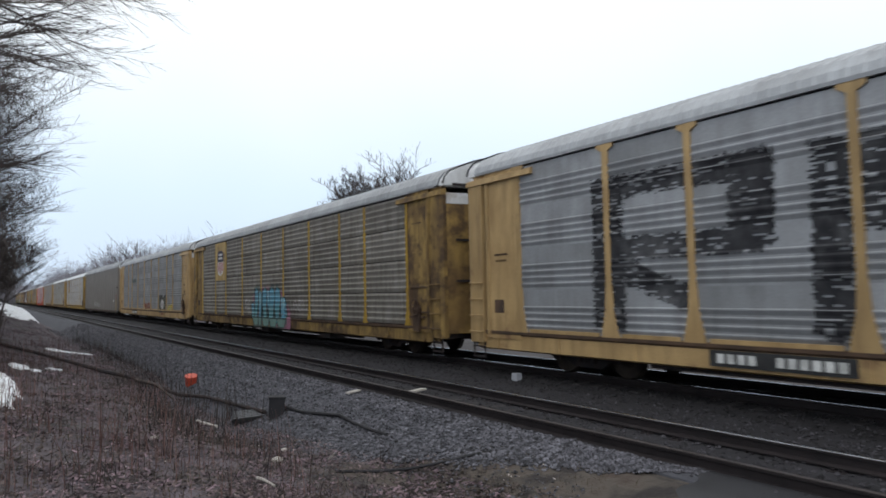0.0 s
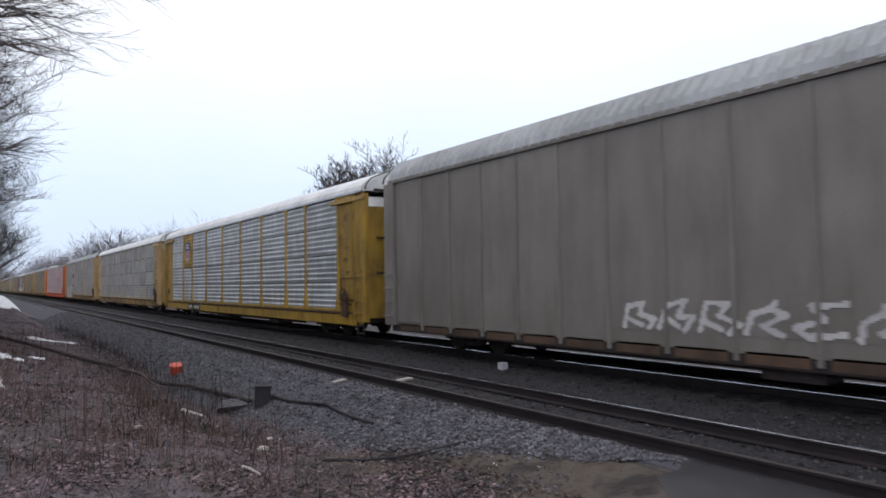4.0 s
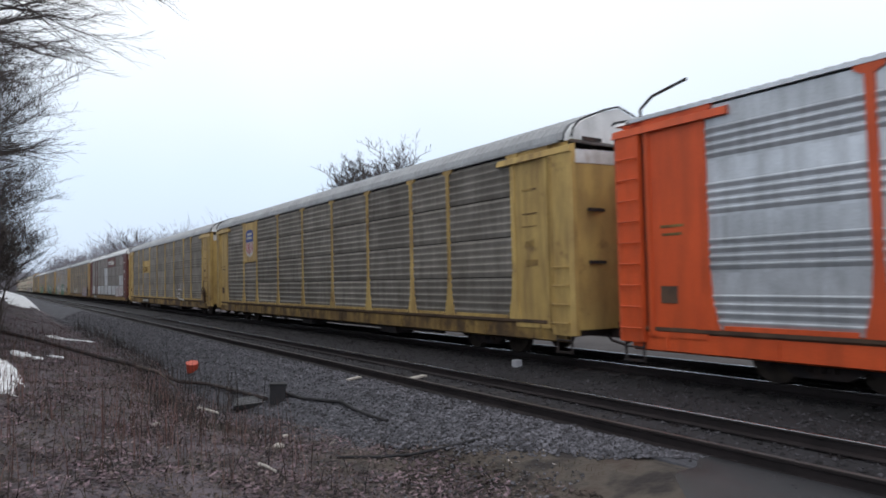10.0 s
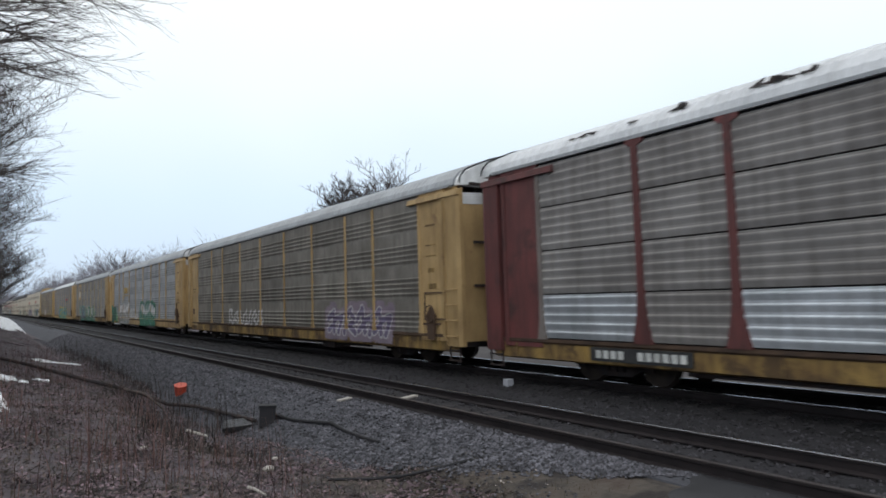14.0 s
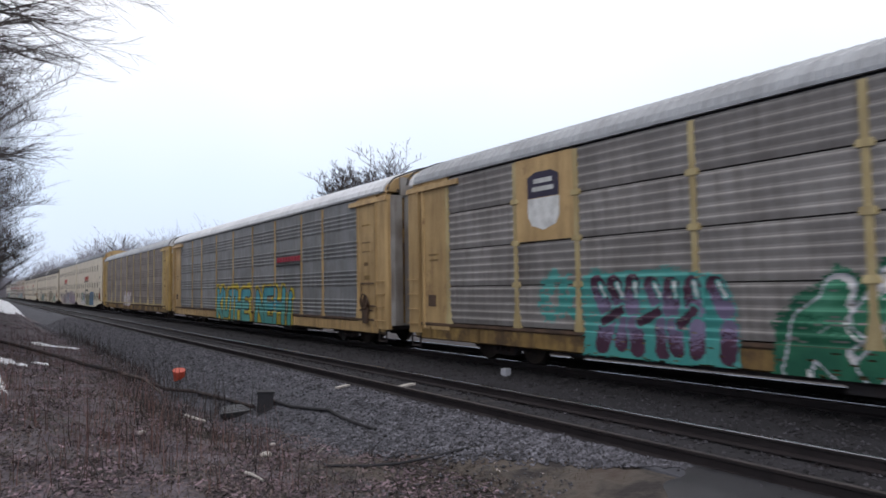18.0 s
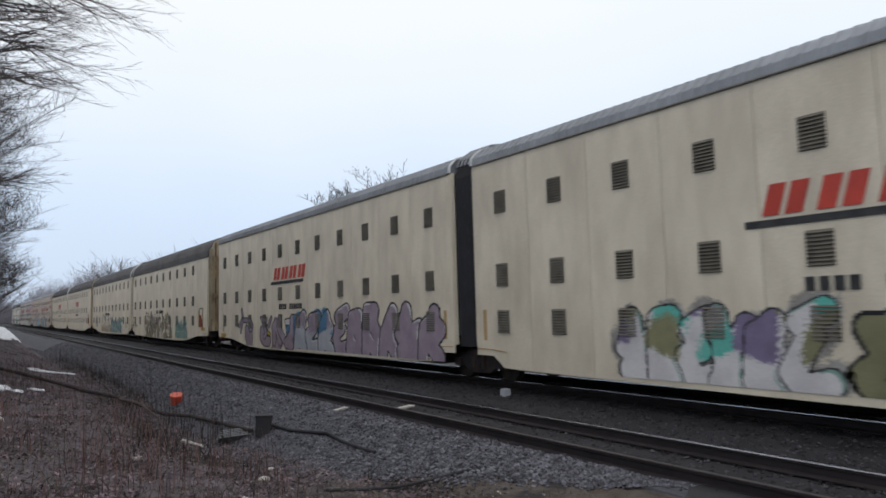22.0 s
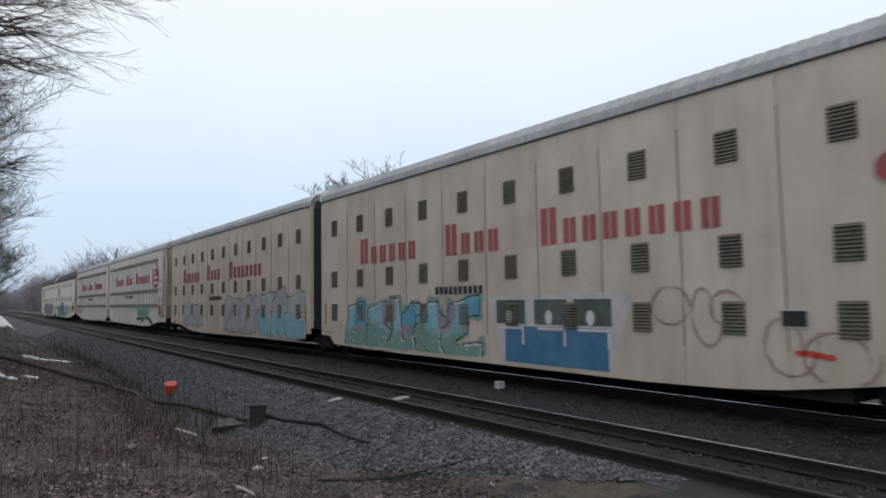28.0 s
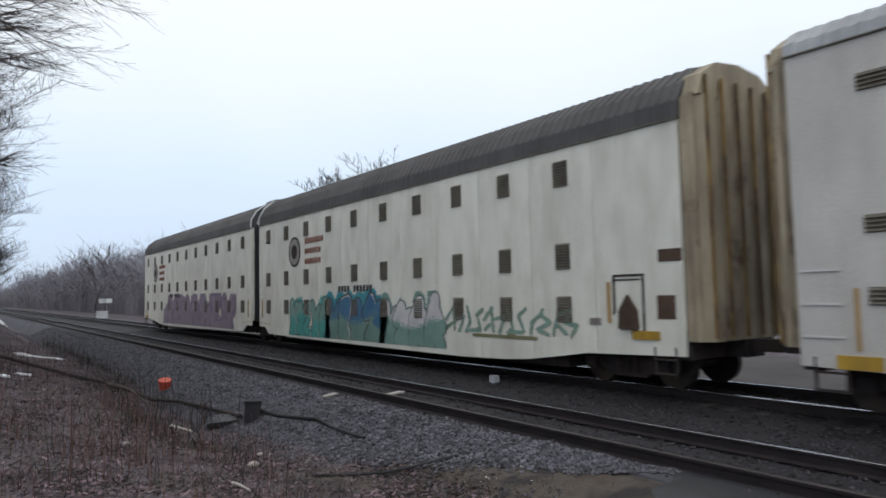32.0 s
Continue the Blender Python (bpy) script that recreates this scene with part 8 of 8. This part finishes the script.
    for y in (-3.7, 16.2):
        block_word(c, y, 3.33, 0.64, TITLE, "red", wide=0.43, gap=0.5)
        bars(c, y - 4.4, 2.3, 0.22, [0.2] * 3 + [-0.2] + [0.2] * 6, M["ink"], -1.53, "number_lettering", 0.4)
    octagon(c, -18.43, 3.74, 0.88)
    for z, w in ((4.22, 0.62), (3.88, 0.3), (3.55, 0.72), (3.2, 0.72)):
        bars(c, -17.95, z, 0.27, [0.2], M["bars"], -1.543, "sign_lettering")
        bars(c, -18.2, z, 0.17, [0.1] * int(w / 0.12), M["bars"], -1.543, "sign_lettering", 0.2)
    fan = [[(0.35 + 0.26 * i, 0.05 + 0.08 * math.sin(i * 2.1)), (0.12 + 0.31 * i, 0.42 + 0.22 * math.sin(i * 1.9 + 0.6) + 0.12 * math.sin(i * 0.24))] for i in range(14)]
    spray(c, -12.4, 1.12, 4.2, 0.75, 0, ("mint", "mint", "mint", "teal", "palegreen"), -1.525, None, 71, 0.085, 0.075, 0.025, jag=1.6, lines=fan, crown=("cyan",))
    spray(c, -13.0, 1.02, 3.0, 0.14, 3, ("sand", "palegreen"), -1.528, None, 73, 0.03, 0.05, 0.025, jag=1.6)
    spray(c, -12.6, 0.5, 5.4, 0.6, 0, ("sprayblack", "sprayblack"), -1.530, None, 74, 0.07, 0.02, 0.025, lines=[[(0, 0.25), (0.9, 0.34), (1.4, 0.32), (1.75, 0.12), (1.85, 0.36), (2.1, 0.36), (2.2, 0.14), (2.35, 0.34)], [(2.7, 0.38), (3.5, 0.40), (4.2, 0.32), (4.7, 0.14), (5.1, -0.05)], [(3.9, 0.28), (4.5, 0.12), (4.9, -0.05)]])
    part("corner_plate", slab(-HALF + 0.95, -HALF + 1.50, 1.0, 5.35, 0.004), M["stained"], c, "rust-streaked grey corner plate", x=-1.522)
    part("corner_seam", slab(-HALF + 1.50, -HALF + 1.54, 1.15, 5.0, 0.008), M["vent"], c, "dark seam", x=-1.522)
    spray(c, 19.4, 1.0, 3.4, 0.5, 4, ("pink", "pink"), -1.525, None, 72, 0.03, 0.02)
    c = articulated(5, "ivory articulated car carrier with dark roof, tail of the train", "ivory", "darkroof", 4.95)
    for y, first in ((-4.2, True), (17.9, False)):
        for rr, m, o in ((0.55, "under", 0.006), (0.47, "greydoor", 0.012), (0.26, "under", 0.016)):
            part("round_sign", prism(bmesh.new(), [(y + rr * math.cos(a), 3.6 + rr * 1.05 * math.sin(a)) for a in (i * math.pi / 12 for i in range(24))], "x", -o, 0), M[m], c, "round dark sign", x=-1.53)
        for i, k in enumerate((8, 7, 7)):
            bars(c, y - 0.95, 3.85 - 0.38 * i, 0.2, [0.13] * k, M["rustred"], -1.53, "sign_lettering", 0.5)
        bars(c, y - 3.6, 2.02, 0.2, [0.14] * 4 + [-0.14] + [0.14] * 6, M["ink"], -1.53, "number_lettering", 0.5)
    for y0, y1, z0, z1, m in ((-20.98, -20.49, 2.39, 2.62, "ledge"), (-20.81, -20.43, 1.35, 1.78, "ledge"), (-20.04, -19.41, 2.07, 2.1, "ink"), (-19.44, -19.41, 1.4, 2.07, "ink"), (-17.28, -14.99, 0.82, 0.9, "olive"), (-19.1, -18.8, 1.2, 1.34, "greydoor")):
        part("plate", slab(y0, y1, z0, z1, 0.01), M[m], c, x=-1.521)
    spray(c, -3.8, 0.55, 3.2, 1.1, 5, ("palegreen", "darkbrown", "teal", "teal", "spraywhite"), -1.525, None, 81, 0.16, 0.035, 0.03, cloud=0.35)
    spray(c, -7.0, 0.5, 3.6, 1.2, 4, ("sprayblue", "darkbrown", "cyan", "palegreen", "spraywhite"), -1.525, None, 82, 0.24, 0.05, 0.03, cloud=0.6, crown=("sprayblue",))
    spray(c, -10.7, 0.5, 3.0, 1.1, 4, ("spraywhite", "slate", "palegreen", "palegreen"), -1.525, None, 83, 0.22, 0.04, 0.03, cloud=0.35)
    spray(c, -13.9, 0.95, 4.6, 0.6, 6, ("palegreen", "olive"), -1.525, None, 84, 0.035, 0.012, 0.03)
    spray(c, 15.4, 0.45, 12.6, 1.3, 7, ("mauve", "purple", "mauve"), -1.525, None, 85, 0.25, 0.08, cloud=0.95)


build_articulated()


# ---- things on the ground ----
def lie(name, label, category, pts, r0, r1, material, lift=0.0, top=None, group=""):
    """A pole, cable or stick that follows the ground through the given points."""
    bm = bmesh.new()
    top = top or (lambda x, y: np.maximum(height(x, y), bed_top(x, y)))
    ps = [Vector((x, y, float(top(np.float64(x), np.float64(y))) + lift + dz)) for x, y, dz in pts]
    rows = []
    for i, p in enumerate(ps):
        d = (ps[min(i + 1, len(ps) - 1)] - ps[max(i - 1, 0)]).normalized()
        q, rr = d.to_track_quat("Z", "Y"), r0 + (r1 - r0) * i / (len(ps) - 1)
        rows.append([bm.verts.new(p + q @ Vector((math.cos(a) * rr, math.sin(a) * rr, 0))) for a in (6.2832 * j / 8 for j in range(8))])
    for a, b in zip(rows, rows[1:]):
        for j in range(8):
            bm.faces.new((a[j], a[(j + 1) % 8], b[(j + 1) % 8], b[j]))
    bm.faces.new(rows[0][::-1])
    bm.faces.new(rows[-1])
    return tagged(new(name, mesh_of(name, bm, material)), label, category, group)


def spot(x, y):
    return float(max(height(x, y), bed_top(np.float64(x), np.float64(y))))


marker = thing("orange_bucket", "faded orange plastic bucket in the ditch", "bucket", m=pose(4.66, 19.5, spot(4.66, 19.5) - 0.02, 14, -9, 20))
bm = bmesh.new()
tube(bm, (0, 0, 0), (0, 0, 0.27), 0.135, 18, 0.165)
part("body", bm, M["orangebox"], marker)
bm = bmesh.new()
tube(bm, (0, 0, 0.262), (0, 0, 0.292), 0.173, 18, 0.173)
part("rim", bm, M["orangebox"], marker)

crate = thing("junction_box", "black trackside junction box with a ribbed lid", "equipment box", m=pose(4.72, 12.95, spot(4.72, 12.95) - 0.02, 0, 3, -18))
part("body", box(bmesh.new(), -0.15, 0.15, -0.13, 0.13, 0, 0.36), M["black"], crate)
part("lid", box(bmesh.new(), -0.165, 0.165, -0.145, 0.145, 0.36, 0.40), M["black"], crate)
pallet = thing("slatted_tray", "dark plastic tray with pale slats beside the box", "tray", m=pose(4.46, 13.75, spot(4.46, 13.75) + 0.02, 8, -4, -20))
part("tray", box(bmesh.new(), -0.34, 0.34, -0.26, 0.26, 0, 0.09), M["black"], pallet)
for i in range(5):
    part("slat", box(bmesh.new(), -0.31, 0.31, -0.21 + i * 0.105, -0.198 + i * 0.105, 0.09, 0.098), M["dull"], pallet)
lie("cable", "thick black cable lying over the ballast", "cable", [(4.9, 13.0, 0.05), (4.95, 12.2, 0), (5.05, 11.4, 0), (5.1, 10.8, 0.02), (5.05, 10.2, 0), (5.0, 9.6, 0), (5.02, 9.0, -0.02)], 0.035, 0.03, M["black"], 0.03)
lie("cable", "thin dark cable on the verge", "cable", [(3.7, 8.0, 0), (4.1, 7.6, 0), (4.4, 7.3, 0), (4.8, 7.1, 0), (5.2, 6.9, 0)], 0.018, 0.018, M["black"], 0.02)
lie("fallen_pole", "long dark fallen pole along the edge of the bank", "pole", [(-0.3, 28.2, 0.08), (0.55, 27.0, 0.05), (1.45, 25.4, 0.06), (2.15, 22.9, 0.06), (2.75, 21.1, 0.07), (3.44, 19.7, 0.10), (4.05, 18.3, 0.12), (4.44, 17.0, 0.06), (4.55, 15.4, 0.05), (4.65, 13.4, 0.04)], 0.06, 0.04, M["under"], 0.03)
lie("fallen_branch", "broken dark branch sticking over the ditch", "branch", [(3.2, 19.2, 0.1), (3.5, 18.2, 0.25), (3.75, 17.4, 0.1)], 0.05, 0.02, M["bark"], 0.05)
lie("pale_stick", "pale split stick in the leaves", "stick", [(2.6, 7.75, 0), (2.62, 7.6, 0.02), (2.66, 7.35, 0.02)], 0.022, 0.014, M["pale"], 0.03, group="sticks")
lie("pale_stick", "short pale stick on the verge", "stick", [(3.95, 8.75, 0.0), (3.98, 8.65, 0.08)], 0.012, 0.008, M["pale"], 0.02, group="sticks")
lie("pale_stick", "weathered grey stick below the bank", "stick", [(3.55, 14.3, 0.02), (3.75, 13.6, 0)], 0.04, 0.025, M["pale"], 0.04, group="sticks")
for x, y, s, text in ((3.75, 9.95, 0.05, "small white stone on the verge"), (3.3, 9.0, 0.08, "pale flat stone among the leaves"), (7.0, 14.5, 0.06, "pale stone between the rails"), (2.0, 10.5, 0.06, "pale stone among the leaves")):
    bm = bmesh.new()
    bmesh.ops.create_icosphere(bm, subdivisions=2, radius=s)
    for v in bm.verts:
        v.co *= 1 + 0.25 * noise.noise(v.co * 14 + Vector((x, y, 0)))
        v.co.z *= 0.55
    ob = tagged(new("pale_stone", mesh_of("pale_stone", bm, M["pale"])), text, "stone", "pale stones")
    ob.matrix_basis = pose(x, y, spot(x, y) + 0.3 * s)
plank = tagged(new("plank", mesh_of("plank", box(bmesh.new(), -0.26, 0.26, -0.07, 0.07, 0, 0.035), M["pale"])), "short pale plank lying between the rails", "plank")
plank.matrix_basis = pose(7.35, 11.9, -0.165, 0, 0, 20)
plank = tagged(new("plank", mesh_of("plank", box(bmesh.new(), -0.2, 0.2, -0.05, 0.05, 0, 0.03), M["pale"])), "pale splinter of wood on the ballast shoulder", "plank")
plank.matrix_basis = pose(6.0, 12.1, spot(6.0, 12.1) + 0.02, 0, 0, 30)
block = tagged(new("concrete_block", mesh_of("concrete_block", prism(bmesh.new(), [(-0.09, 0), (0.09, 0), (0.075, 0.18), (-0.075, 0.18)], "y", -0.09, 0.09), M["greyspray"])), "small grey concrete marker between the tracks", "marker")
block.matrix_basis = pose(10.25, 12.1, spot(10.25, 12.1) - 0.02)
sign = thing("trackside_sign", "small white board on a post beyond the tracks", "sign", m=pose(16.5, 102, -0.4))
part("post", box(bmesh.new(), -0.05, 0.05, -0.05, 0.05, 0, 2.6), M["bark"], sign)
part("board", box(bmesh.new(), -0.8, 0.8, -0.1, -0.05, 2.0, 2.6), M["white"], sign)
cabin = thing("relay_cabinet", "low white equipment cabinet beyond the tracks", "cabinet", m=pose(15.6, 99, -0.45))
part("body", box(bmesh.new(), -0.65, 0.65, -0.4, 0.4, 0, 0.95), M["white"], cabin)
part("lid", box(bmesh.new(), -0.72, 0.72, -0.47, 0.47, 0.95, 1.02), M["white"], cabin)


def motions():
    for car, y in TRAIN:
        walk(car, [(t, pose(FAR_X, y - SPEED * t, 0)) for t in (0, 8, 16, 24, 32)])


motions()
